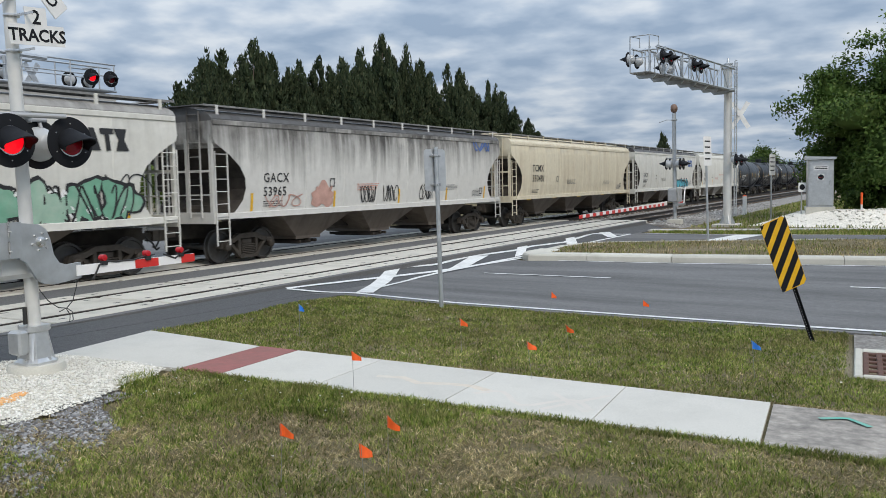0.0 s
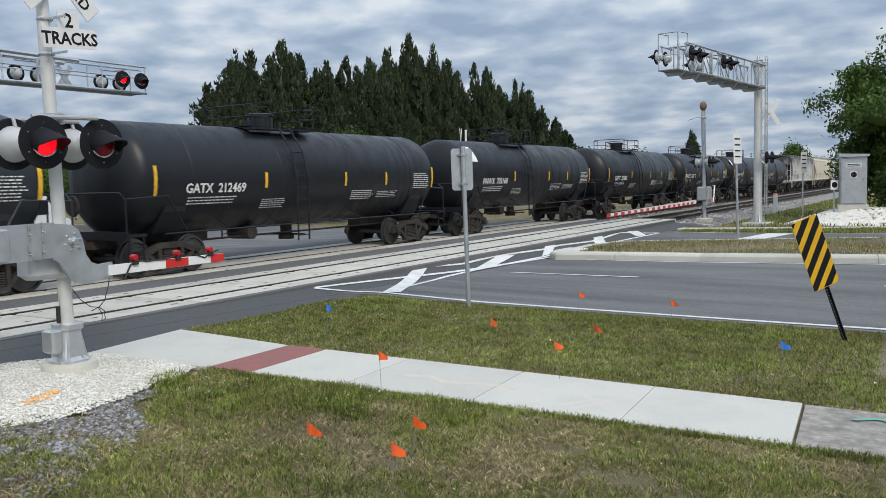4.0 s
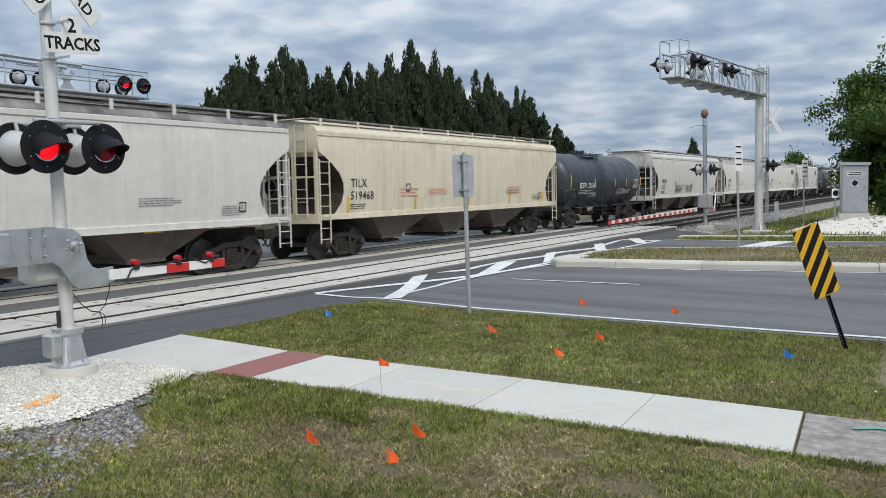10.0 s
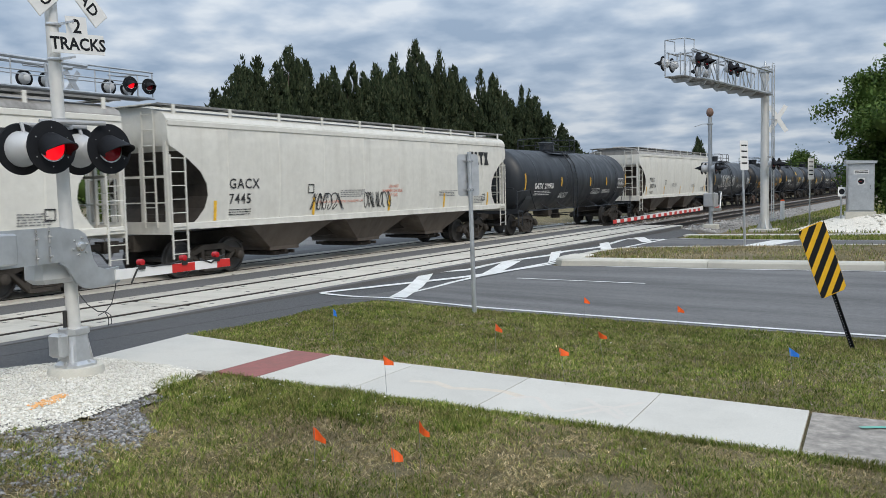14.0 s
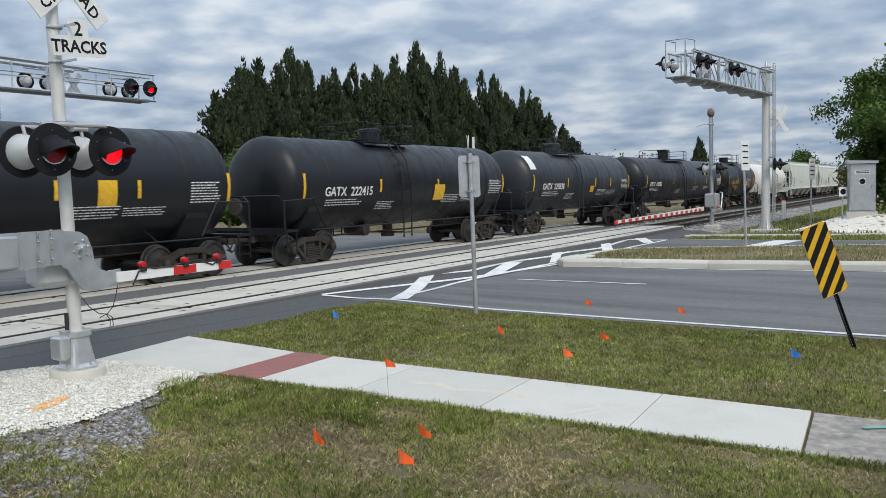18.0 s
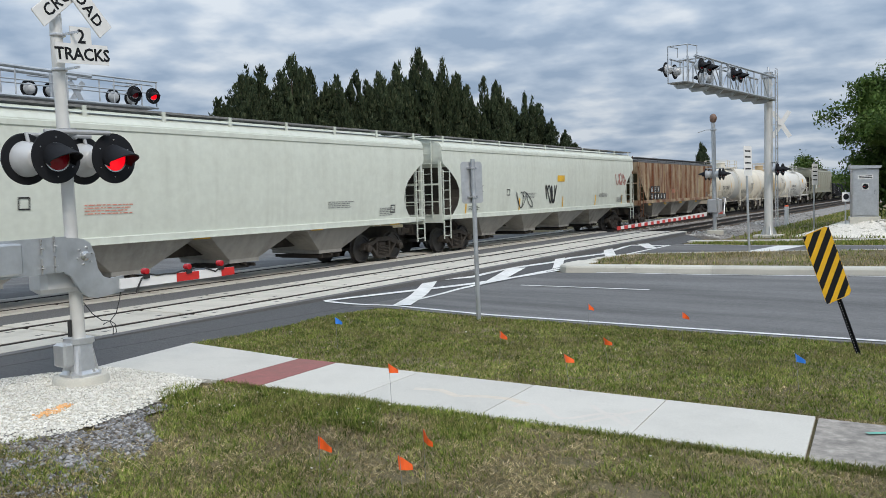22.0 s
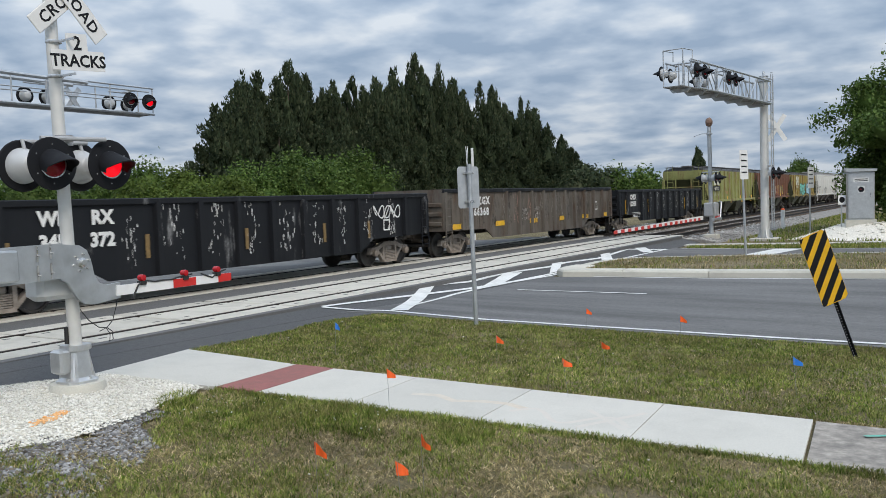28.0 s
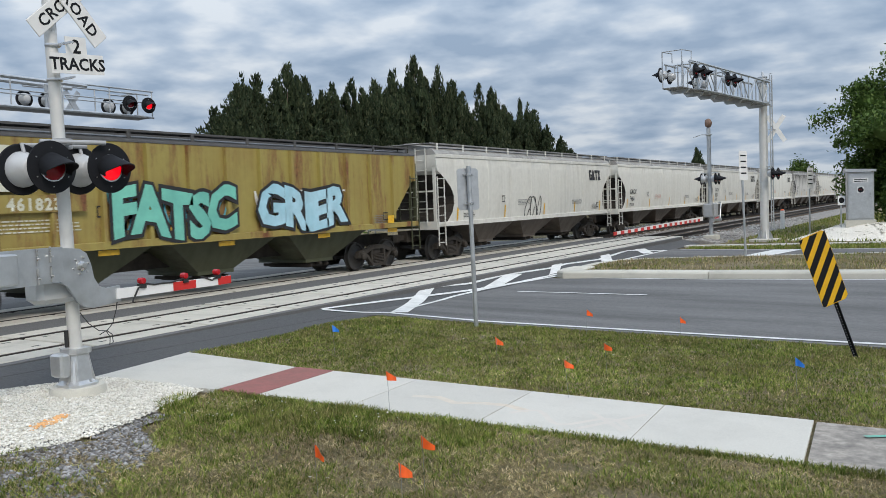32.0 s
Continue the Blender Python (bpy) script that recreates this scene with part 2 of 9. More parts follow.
def island_mat(name, cols, rough=0.8, trans=0.0, tuft=0.0):
    """Loose pieces (leaves, blades, stones): each island takes its own tone."""
    m, nt, b = nodes_of(name)
    geo = nt.nodes.new("ShaderNodeNewGeometry")
    n = len(cols)
    c = ramp(nt, geo.outputs["Random Per Island"], [(i / max(1, n - 1), cc) for i, cc in enumerate(cols)])
    patch = noise_node(nt, 0.35, 4, 0.6, world=True)
    t = ramp(nt, patch, [(0.35, 0.72), (0.65, 1.2)])
    c = mixc(nt, 1.0, c, t, "MULTIPLY")
    if tuft:
        clump = noise_node(nt, tuft, 5, 0.65, world=True)
        c = mixc(nt, 1.0, c, ramp(nt, clump, [(0.3, 0.5), (0.5, 0.95), (0.72, 1.4)]), "MULTIPLY")
        fine = noise_node(nt, tuft * 5.5, 3, 0.6, world=True)
        c = mixc(nt, 1.0, c, ramp(nt, fine, [(0.34, 0.55), (0.5, 0.95), (0.66, 1.55)]), "MULTIPLY")
        straw = noise_node(nt, tuft * 0.35, 4, 0.6, world=True)
        c = mixc(nt, ramp(nt, straw, [(0.48, 0.0), (0.72, 0.4)]), c, (0.23, 0.18, 0.085))
    nt.links.new(c, b.inputs["Base Color"])
    b.inputs["Roughness"].default_value = rough
    b.inputs["Specular IOR Level"].default_value = 0.15
    if trans:
        tr = nt.nodes.new("ShaderNodeBsdfTranslucent")
        nt.links.new(c, tr.inputs["Color"])
        mx = nt.nodes.new("ShaderNodeMixShader")
        mx.inputs[0].default_value = trans
        nt.links.new(b.outputs[0], mx.inputs[1])
        nt.links.new(tr.outputs[0], mx.inputs[2])
        nt.links.new(mx.outputs[0], nt.nodes["Material Output"].inputs[0])
    return m


M_SOIL = ground_mat()
M_ASPHALT = asphalt_mat()
M_WALK = concrete_mat("walk_concrete", (0.57, 0.55, 0.50), 0.22)
M_OLDWALK = plain("old_walk_concrete", (0.36, 0.33, 0.295), 0.9, 0, 0.28, 13, (0.11, 0.105, 0.1), 0.85, 0.3, world=True)
M_PANEL = concrete_mat("crossing_panel", (0.56, 0.53, 0.465), 0.5)
M_CURB = concrete_mat("curb_concrete", (0.56, 0.54, 0.475), 0.4)
M_RED_BAND = plain("red_tactile_concrete", (0.3, 0.125, 0.115), 0.85, 0, 0.15, 12, (0.2, 0.12, 0.1), 0.4)
M_PAINT = plain("road_paint", (0.72, 0.72, 0.7), 0.6, 0, 0.08, 14, (0.35, 0.35, 0.34), 0.45, 0.2, world=True)
M_RAIL = plain("rail_steel", (0.04, 0.032, 0.027), 0.6, 0.5, 0.3, 12)
M_RAILTOP = plain("rail_head_steel", (0.06, 0.047, 0.038), 0.6, 0.4, 0.2, 8)
M_TIE = plain("tie_timber", (0.10, 0.075, 0.055), 0.9, 0, 0.3, 9)
M_BALLAST = island_mat("ballast_stone", [(0.16, 0.155, 0.15), (0.34, 0.33, 0.31), (0.5, 0.49, 0.47), (0.26, 0.24, 0.22)], 0.9)
M_BALLAST_BED = plain("ballast_bed", (0.26, 0.25, 0.235), 0.95, 0, 0.5, 16, (0.14, 0.11, 0.09), 0.5, 0.9, world=True)
M_WHITEROCK = island_mat("white_rock", [(0.5, 0.48, 0.42), (0.68, 0.655, 0.59), (0.8, 0.78, 0.72), (0.58, 0.54, 0.45)], 0.9)
M_GREYROCK = island_mat("grey_rock", [(0.09, 0.09, 0.092), (0.19, 0.19, 0.193), (0.36, 0.36, 0.36), (0.065, 0.057, 0.048), (0.2, 0.17, 0.135)], 0.9)
M_WHITEBED = plain("white_rock_bed", (0.76, 0.73, 0.66), 0.95, 0, 0.25, 22, None, 0, 0.9, world=True)
M_GRASS = island_mat("grass_blades", [(0.065, 0.11, 0.017), (0.15, 0.22, 0.034), (0.26, 0.32, 0.065), (0.44, 0.39, 0.17), (0.10, 0.165, 0.025)], 0.7, 0.3, 2.6)
M_DRYGRASS = island_mat("dry_grass_blades", [(0.54, 0.43, 0.24), (0.34, 0.275, 0.14), (0.16, 0.165, 0.05), (0.72, 0.6, 0.39), (0.2, 0.15, 0.075)], 0.8, 0.3, 3.4)
M_GALV = plain("galvanised_steel", (0.52, 0.54, 0.56), 0.42, 0.75, 0.12, 7, (0.36, 0.37, 0.38), 0.4, 0.1)
M_ALU = plain("brushed_aluminium", (0.62, 0.63, 0.64), 0.38, 0.8, 0.1, 10, (0.42, 0.42, 0.42), 0.3, 0.08)
M_GREYPAINT = plain("light_grey_paint", (0.36, 0.37, 0.385), 0.5, 0.1, 0.1, 5, (0.3, 0.3, 0.3), 0.35, 0.05)
M_BLACK = plain("black_paint", (0.0085, 0.0095, 0.0125), 0.72, 0, 0.25, 8, (0.02, 0.02, 0.022), 0.3, 0.05)
M_HOUSING = plain("silver_lamp_paint", (0.5, 0.51, 0.52), 0.42, 0.1, 0.08, 5, (0.42, 0.43, 0.44), 0.35, 0.05)
M_POLE = plain("pale_aluminium_pole", (0.68, 0.675, 0.65), 0.45, 0.25, 0.06, 6, (0.5, 0.5, 0.48), 0.3, 0.05)
M_WHITE = plain("white_sheeting", (0.78, 0.78, 0.77), 0.45, 0, 0.05, 5, (0.6, 0.6, 0.58), 0.3, 0.02)
M_YELLOW = plain("yellow_sheeting", (0.82, 0.47, 0.02), 0.45, 0, 0.08, 9, (0.6, 0.36, 0.05), 0.3, 0.03)
M_REDSHEET = plain("red_sheeting", (0.62, 0.03, 0.025), 0.4, 0, 0.08, 9, (0.4, 0.03, 0.03), 0.3, 0.03)
M_ORANGE = plain("orange_flag_plastic", (0.95, 0.13, 0.02), 0.5, 0, 0.1, 20, None, 0, 0.05)
M_BLUEFLAG = plain("blue_flag_plastic", (0.03, 0.22, 0.75), 0.5, 0, 0.1, 20, None, 0, 0.05)
M_WIRE = plain("thin_wire", (0.3, 0.3, 0.3), 0.4, 0.8, 0.1, 20)
M_LIT = glow("lit_red_lens", (1.0, 0.004, 0.014), 1.0)
M_DIM = plain("unlit_red_lens", (0.3, 0.008, 0.02), 0.2, 0, 0.1, 9, None, 0, 0)
M_ARMLIT = glow("arm_lamp_red", (0.4, 0.01, 0.016), 0.1)
M_CHROME = plain("worn_zinc", (0.6, 0.6, 0.6), 0.3, 0.9, 0.12, 12)
M_CABLE = plain("black_cable", (0.02, 0.02, 0.02), 0.6, 0, 0.1, 20)
M_TRUCK = plain("truck_casting", (0.052, 0.045, 0.038), 0.75, 0.2, 0.4, 7, (0.09, 0.082, 0.073), 0.6, 0.3)
M_TRUCK_GREY = plain("truck_casting_grey", (0.33, 0.29, 0.25), 0.75, 0.1, 0.25, 7, (0.16, 0.12, 0.09), 0.5, 0.3)
M_WHEEL = plain("wheel_steel", (0.075, 0.072, 0.07), 0.5, 0.6, 0.3, 5, (0.09, 0.08, 0.07), 0.5, 0.15)
M_TREAD = plain("wheel_tread", (0.45, 0.44, 0.43), 0.25, 1.0, 0.1, 8)
# underframe grime; on hopper slope sheets it also paints in recess shade
M_UNDER = plain("underframe_grime_and_recess_shade", (0.04, 0.035, 0.031), 0.85, 0.1, 0.4, 4, (0.13, 0.11, 0.09), 0.5, 0.2)
M_LETTER_K = plain("black_stencil", (0.02, 0.02, 0.022), 0.6, 0, 0.2, 6, None, 0, 0)
M_PRINT = plain("faded_print", (0.2, 0.2, 0.2), 0.6, 0, 0.2, 6, None, 0, 0)
M_LETTER_W = plain("white_stencil", (0.72, 0.72, 0.7), 0.6, 0, 0.1, 6, None, 0, 0)
M_LETTER_Y = plain("amber_stencil", (0.8, 0.42, 0.06), 0.6, 0, 0.1, 6, None, 0, 0)
M_LETTER_R = plain("red_stencil", (0.6, 0.24, 0.17), 0.6, 0, 0.2, 6, None, 0, 0)
M_REFLECT = plain("yellow_reflector", (0.78, 0.45, 0.02), 0.45, 0, 0.2, 9, (0.45, 0.28, 0.06), 0.5, 0.02)


# ---- mesh tools ----
class Form:
    """Collects vertices and faces for one mesh."""

    def __init__(self):
        self.v, self.f = [], []

    def add(self, verts, faces):
        n = len(self.v)
        self.v += [tuple(p) for p in verts]
        self.f += [tuple(i + n for i in f) for f in faces]
        return self

    def box(self, x0, x1, y0, y1, z0, z1, m=None):
        vs = [Vector((x, y, z)) for z in (z0, z1) for y in (y0, y1) for x in (x0, x1)]
        if m:
            vs = [m @ p for p in vs]
        return self.add(vs, [(0, 2, 3, 1), (4, 5, 7, 6), (0, 1, 5, 4), (2, 6, 7, 3), (0, 4, 6, 2), (1, 3, 7, 5)])

    def bevel_box(self, x0, x1, y0, y1, z0, z1, b=0.02, m=None):
        """A box whose upright and top edges are chamfered."""
        def ring(i, z):
            xa, xb, ya, yb = x0 + i, x1 - i, y0 + i, y1 - i
            return [(xa + b, ya, z), (xb - b, ya, z), (xb, ya + b, z), (xb, yb - b, z), (xb - b, yb, z), (xa + b, yb, z), (xa, yb - b, z), (xa, ya + b, z)]
        vs = ring(b, z0) + ring(0, z0 + b) + ring(0, z1 - b) + ring(b, z1)
        vs = [m @ Vector(p) for p in vs] if m else vs
        fs = [tuple(range(7, -1, -1)), tuple(range(24, 32))]
        for k in range(3):
            fs += [(k * 8 + i, k * 8 + (i + 1) % 8, k * 8 + 8 + (i + 1) % 8, k * 8 + 8 + i) for i in range(8)]
        return self.add(vs, fs)

    def tube(self, a, b, r, n=8, r2=None):
        a, b = Vector(a), Vector(b)
        r2 = r if r2 is None else r2
        q = (b - a).to_track_quat("Z", "Y")
        vs = []
        for p, rr in ((a, r), (b, r2)):
            vs += [p + q @ Vector((math.cos(2 * math.pi * i / n) * rr, math.sin(2 * math.pi * i / n) * rr, 0)) for i in range(n)]
        fs = [(i, (i + 1) % n, n + (i + 1) % n, n + i) for i in range(n)] + [tuple(range(n - 1, -1, -1)), tuple(range(n, 2 * n))]
        return self.add(vs, fs)

    def path(self, pts, r, n=6):
        """One bent rod through the points."""
        pts = [Vector(p) for p in pts]
        rings = []
        for i, p in enumerate(pts):
            d = (pts[min(i + 1, len(pts) - 1)] - pts[max(i - 1, 0)]).normalized()
            up = Vector((0, 0, 1)) if abs(d.z) < 0.9 else Vector((1, 0, 0))
            a = d.cross(up).normalized()
            b = a.cross(d)
            rings.append([p + a * (math.cos(2 * math.pi * j / n) * r) + b * (math.sin(2 * math.pi * j / n) * r) for j in range(n)])
        return self.layers(rings)

    def prism(self, outline, axis, d0, d1, m=None):
        """An outline in the plane across the axis, pushed from d0 to d1."""
        def put(p, d):
            return {"x": (d, p[0], p[1]), "y": (p[0], d, p[1]), "z": (p[0], p[1], d)}[axis]
        n = len(outline)
        vs = [put(p, d) for d in (d0, d1) for p in outline]
        if m:
            vs = [m @ Vector(p) for p in vs]
        fs = [(i, (i + 1) % n, n + (i + 1) % n, n + i) for i in range(n)] + [tuple(range(n - 1, -1, -1)), tuple(range(n, 2 * n))]
        return self.add(vs, fs)

    def spin(self, prof, axis_pt, axis="x", n=20):
        """A profile of (offset along the axis, radius) turned about it."""
        vs, fs = [], []
        for d, r in prof:
            for i in range(n):
                a = 2 * math.pi * i / n
                c, s = math.cos(a) * r, math.sin(a) * r
                o = {"x": (d, c, s), "y": (c, d, s), "z": (c, s, d)}[axis]
                vs.append(Vector(axis_pt) + Vector(o))
        for k in range(len(prof) - 1):
            fs += [(k * n + i, k * n + (i + 1) % n, (k + 1) * n + (i + 1) % n, (k + 1) * n + i) for i in range(n)]
        fs += [tuple(range(n - 1, -1, -1)), tuple(range((len(prof) - 1) * n, len(prof) * n))]
        return self.add(vs, fs)

    def layers(self, rings):
        n = len(rings[0])
        vs = [p for r in rings for p in r]
        fs = [tuple(range(n - 1, -1, -1)), tuple(range((len(rings) - 1) * n, len(rings) * n))]
        for k in range(len(rings) - 1):
            fs += [(k * n + i, k * n + (i + 1) % n, (k + 1) * n + (i + 1) % n, (k + 1) * n + i) for i in range(n)]
        return self.add(vs, fs)

    def mesh(self, name, smooth=0):
        me = bpy.data.meshes.new(name)
        me.from_pydata(self.v, [], self.f)
        bm = bmesh.new()
        bm.from_mesh(me)
        bmesh.ops.recalc_face_normals(bm, faces=bm.faces)
        if smooth:
            for fa in bm.faces:
                fa.smooth = True
            for ed in bm.edges:
                if len(ed.link_faces) == 2 and ed.calc_face_angle(0) > radians(smooth):
                    ed.smooth = False
        bm.to_mesh(me)
        bm.free()
        return me


def link(name, data, mat, parent=None, m=None, label=""):
    me = data.mesh(name) if isinstance(data, Form) else data
    ob = new(name, me)
    if not me.materials:
        me.materials.append(mat)
    elif me.materials[0] != mat:
        ob.material_slots[0].link = "OBJECT"
        ob.material_slots[0].material = mat
    if parent:
        ob.parent = parent
    if m is not None:
        ob.matrix_basis = m
    if label:
        tagged(ob, label)
    return ob


def part(name, data, mat, parent, label="", m=None):
    return link(name, data, mat, parent, m, label)


def base(name, m, label, category, group=""):
    """The empty at the foot of a thing."""
    ob = new(name)
    ob.empty_display_size = 0.2
    ob.matrix_basis = m
    return tagged(ob, label, category, group)


FONT_CACHE = {}


def letters(text, size, fat=0.0, space=1.0):
    """A flat mesh of the text: x to the right, y up, origin at its lower left corner."""
    key = (text, size, fat, space)
    if key not in FONT_CACHE:
        cu = bpy.data.curves.new("lettering", "FONT")
        cu.body, cu.size, cu.offset, cu.space_character = text, size, fat, space
        cu.resolution_u = 2
        ob = new("lettering", cu)
        bpy.context.view_layer.update()
        me = bpy.data.meshes.new_from_object(ob.evaluated_get(bpy.context.evaluated_depsgraph_get()))
        bpy.data.objects.remove(ob)
        bpy.data.curves.remove(cu)
        me.materials.clear()
        FONT_CACHE[key] = me
    return FONT_CACHE[key]


def flat_mesh(name, verts, faces, mat, smooth=False):
    me = bpy.data.meshes.new(name)
    me.from_pydata([tuple(p) for p in verts], [], faces)
    me.materials.append(mat)
    return me


def swarm(name, verts, tris, mat, label, category):
    """Many small loose pieces in one mesh."""
    me = bpy.data.meshes.new(name)
    nv, nf = len(verts), len(tris)
    me.vertices.add(nv)
    me.vertices.foreach_set("co", np.asarray(verts, dtype=np.float32).ravel())
    me.loops.add(nf * 3)
    me.loops.foreach_set("vertex_index", np.asarray(tris, dtype=np.int32).ravel())
    me.polygons.add(nf)
    me.polygons.foreach_set("loop_start", np.arange(0, nf * 3, 3, dtype=np.int32))
    me.update(calc_edges=True)
    me.materials.append(mat)
    ob = new(name, me)
    if label:
        tagged(ob, label, category, kind="stuff")
    return ob

# ---- ground, road, walk and railway ----
X_A, X_B = -13.40, -17.63     # centre lines of the empty track and of the train's track
Y_XING = (6.0, 42.0)          # the stretch that is paved between the rails


def sst(a):
    a = min(1.0, max(0.0, a))
    return a * a * (3 - 2 * a)


def gz(x, y):
    """Height of the paved and grassed ground."""
    t = -0.166 - 0.0285 * min(25, max(-14, x)) - 0.0209 * min(21, max(-6, y))
    w = sst((y - 14) / 8)
    t = t * (1 - w) - 0.33 * w
    s = sst((-10.8 - x) / 1.6)
    t = t * (1 - s) - 0.03 * s
    k = sst((-21.0 - x) / 6)
    return t * (1 - k) - 0.35 * k


def bed(x, y):
    """1 where the open ballast bed lies, 0 elsewhere."""
    along = max(sst((y - Y_XING[1]) / 1.5), sst((Y_XING[0] - 4 - y) / 1.5))
    across = sst((-10.2 - x) / 1.0) * sst((x + 21.5) / 1.0)
    return along * across


def ground_sheet():
    xs = [-1600, -700, -300, -160, -100, -70, -50, -38, -30, -25] + [-22 + 0.5 * i for i in range(60)] + [8.5, 10, 12, 15, 20, 30, 50, 90, 160, 300, 700, 1600]
    ys = [-1600, -600, -200, -80, -40, -20, -10, -5] + [-2 + 0.5 * i for i in range(100)] + [48.5, 50, 52, 55, 60, 68, 80, 100, 140, 220, 400, 800, 1800]
    g = Form()
    nx = len(xs)
    for y in ys:
        for x in xs:
            z = gz(x, y) - 0.045
            if -9.2 < x < 12 and 0 < y < 13.6:
                heaped = sst(1.7 - math.hypot((x + 8.9) / 1.9, (y - 5.2) / 2.4))
                z += (1 - heaped) * (0.022 + 0.014 * noise.noise(Vector((x * 0.7, y * 0.7, 3.1))))
            z -= 0.22 * bed(x, y)
            g.v.append((x, y, z))
    for j in range(len(ys) - 1):
        for i in range(nx - 1):
            a = j * nx + i
            g.f.append((a, a + 1, a + nx + 1, a + nx))
    me = g.mesh("ground", 60)
    return tagged(link("ground", me, M_SOIL), "sandy ground with thin patchy turf beside the crossing", "ground", kind="structure")


ground_sheet()


def strip(low, high, lift, thick=0.0, step=0.6):
    """A sheet between two edge lines (lists of points in the same order), laid on the ground."""
    def along(pts, n):
        seg = [0]
        for a, b in zip(pts, pts[1:]):
            seg.append(seg[-1] + math.dist(a, b))
        out = []
        for i in range(n + 1):
            d = seg[-1] * i / n
            k = max(j for j in range(len(seg)) if seg[j] <= d + 1e-9)
            k = min(k, len(pts) - 2)
            u = (d - seg[k]) / max(1e-9, seg[k + 1] - seg[k])
            out.append((pts[k][0] * (1 - u) + pts[k + 1][0] * u, pts[k][1] * (1 - u) + pts[k + 1][1] * u))
        return out
    length = max(sum(math.dist(a, b) for a, b in zip(p, p[1:])) for p in (low, high))
    n = max(1, int(length / step))
    lo, hi = along(low, n), along(high, n)
    m = max(1, int(max(math.dist(a, b) for a, b in zip(lo, hi)) / step))
    g = Form()
    for a, b in zip(lo, hi):
        for j in range(m + 1):
            u = j / m
            x, y = a[0] * (1 - u) + b[0] * u, a[1] * (1 - u) + b[1] * u
            g.v.append((x, y, gz(x, y) + lift))
    for i in range(n):
        for j in range(m):
            q = i * (m + 1) + j
            g.f.append((q, q + 1, q + m + 2, q + m + 1))
    if thick:
        k = len(g.v)
        g.v += [(x, y, z - thick) for x, y, z in g.v]
        rim = [j for j in range(m + 1)] + [i * (m + 1) + m for i in range(1, n + 1)] + [n * (m + 1) + j for j in range(m - 1, -1, -1)] + [i * (m + 1) for i in range(n - 1, 0, -1)]
        for a, b in zip(rim, rim[1:] + rim[:1]):
            g.f.append((a, b, b + k, a + k))
    return g


NEAR_EDGE = [(-11.0, 14.0), (-10.3, 14.3), (-8.0, 14.25), (-3.0, 14.85), (-1.1, 15.1), (6, 15.9), (25, 17.5), (160, 26)]
CURB_LINE = [(-10.6, 23.9), (-8.7, 24.4), (-6.2, 24.6), (-1.7, 25.3), (6, 26.1), (25, 27.7), (160, 37)]
MED_FAR = [(-10.7, 30.1), (-8.86, 30.9), (-7.0, 31.6), (-2.3, 33.6), (3, 34.6), (25, 36.5), (160, 46)]
FAR_EDGE = [(-10.9, 37.8), (-7.6, 37.4), (-2.6, 38.0), (6, 38.9), (25, 40.6), (160, 50)]

road = base("road", Matrix(), "dark grey asphalt divided road crossing two tracks", "road")
tagged(road, kind="structure")
M_APRON = plain("worn_dark_asphalt", (0.085, 0.086, 0.089), 0.9, 0, 0.4, 55, (0.13, 0.13, 0.13), 0.45, 0.4, world=True)
part("near_lanes", strip(NEAR_EDGE, [(-11.0, 24.3)] + CURB_LINE, -0.012, 0.1, 0.4), M_ASPHALT, road)
part("far_lanes", strip([(-11.0, 30.0)] + MED_FAR, [(-11.0, 37.9)] + FAR_EDGE, -0.012, 0.1), M_ASPHALT, road)
part("approach", strip([(-12.3, 2.0), (-12.3, 42.0)], [(-10.95, 2.0), (-10.95, 42.0)], -0.016, 0.1, 0.15), M_APRON, road)
part("shoulder_apron", strip([(-11.0, 2.0), (-11.0, 14.1)], [(-9.3, 2.0), (-9.35, 6.3), (-9.72, 7.25), (-10.12, 8.95), (-10.3, 11.0), (-10.45, 14.15)], -0.02, 0.1, 0.2), M_APRON, road)
part("far_side_lanes", strip([(-150, 0), (-60, 6.5), (-19.9, 9.5)], [(-150, 34), (-60, 38), (-19.9, 40.5)], 0.01, 0.1, 3.0), M_ASPHALT, road)


def stripe(pts, w, parent=road, lift=0.004, name="white_line"):
    """A painted line of width w along the points."""
    lo, hi = [], []
    for i, p in enumerate(pts):
        a, b = pts[max(0, i - 1)], pts[min(len(pts) - 1, i + 1)]
        d = Vector((b[0] - a[0], b[1] - a[1])).normalized()
        nrm = Vector((-d.y, d.x)) * w / 2
        lo.append((p[0] - nrm.x, p[1] - nrm.y))
        hi.append((p[0] + nrm.x, p[1] + nrm.y))
    return part(name, strip(lo, hi, lift - 0.002, 0.0, 0.3), M_PAINT, parent)


stripe([(-11.65, 14.0), (-10.37, 14.62), (-8.0, 14.5), (-3.0, 15.1), (-1.1, 15.36), (6, 16.15), (25, 17.8), (80, 21.3)], 0.15)
stripe([(-10.1, 20.24), (-6.62, 20.3)], 0.12)
for x0 in (-1.25, 6.5, 14.5, 24):
    stripe([(x0, 20.3 + 0.03 * (x0 + 6)), (x0 + 3.2, 20.4 + 0.03 * (x0 + 6))], 0.12)
stripe([(-11.69, 14.04), (-11.54, 15.46), (-11.25, 19.62), (-11.13, 21.7), (-10.89, 24.56)], 0.12)
stripe([(-10.29, 14.56), (-11.01, 18.34), (-11.14, 20.05), (-11.09, 23.52), (-11.04, 25.58), (-11.06, 29.81), (-11.0, 36.62)], 0.11)
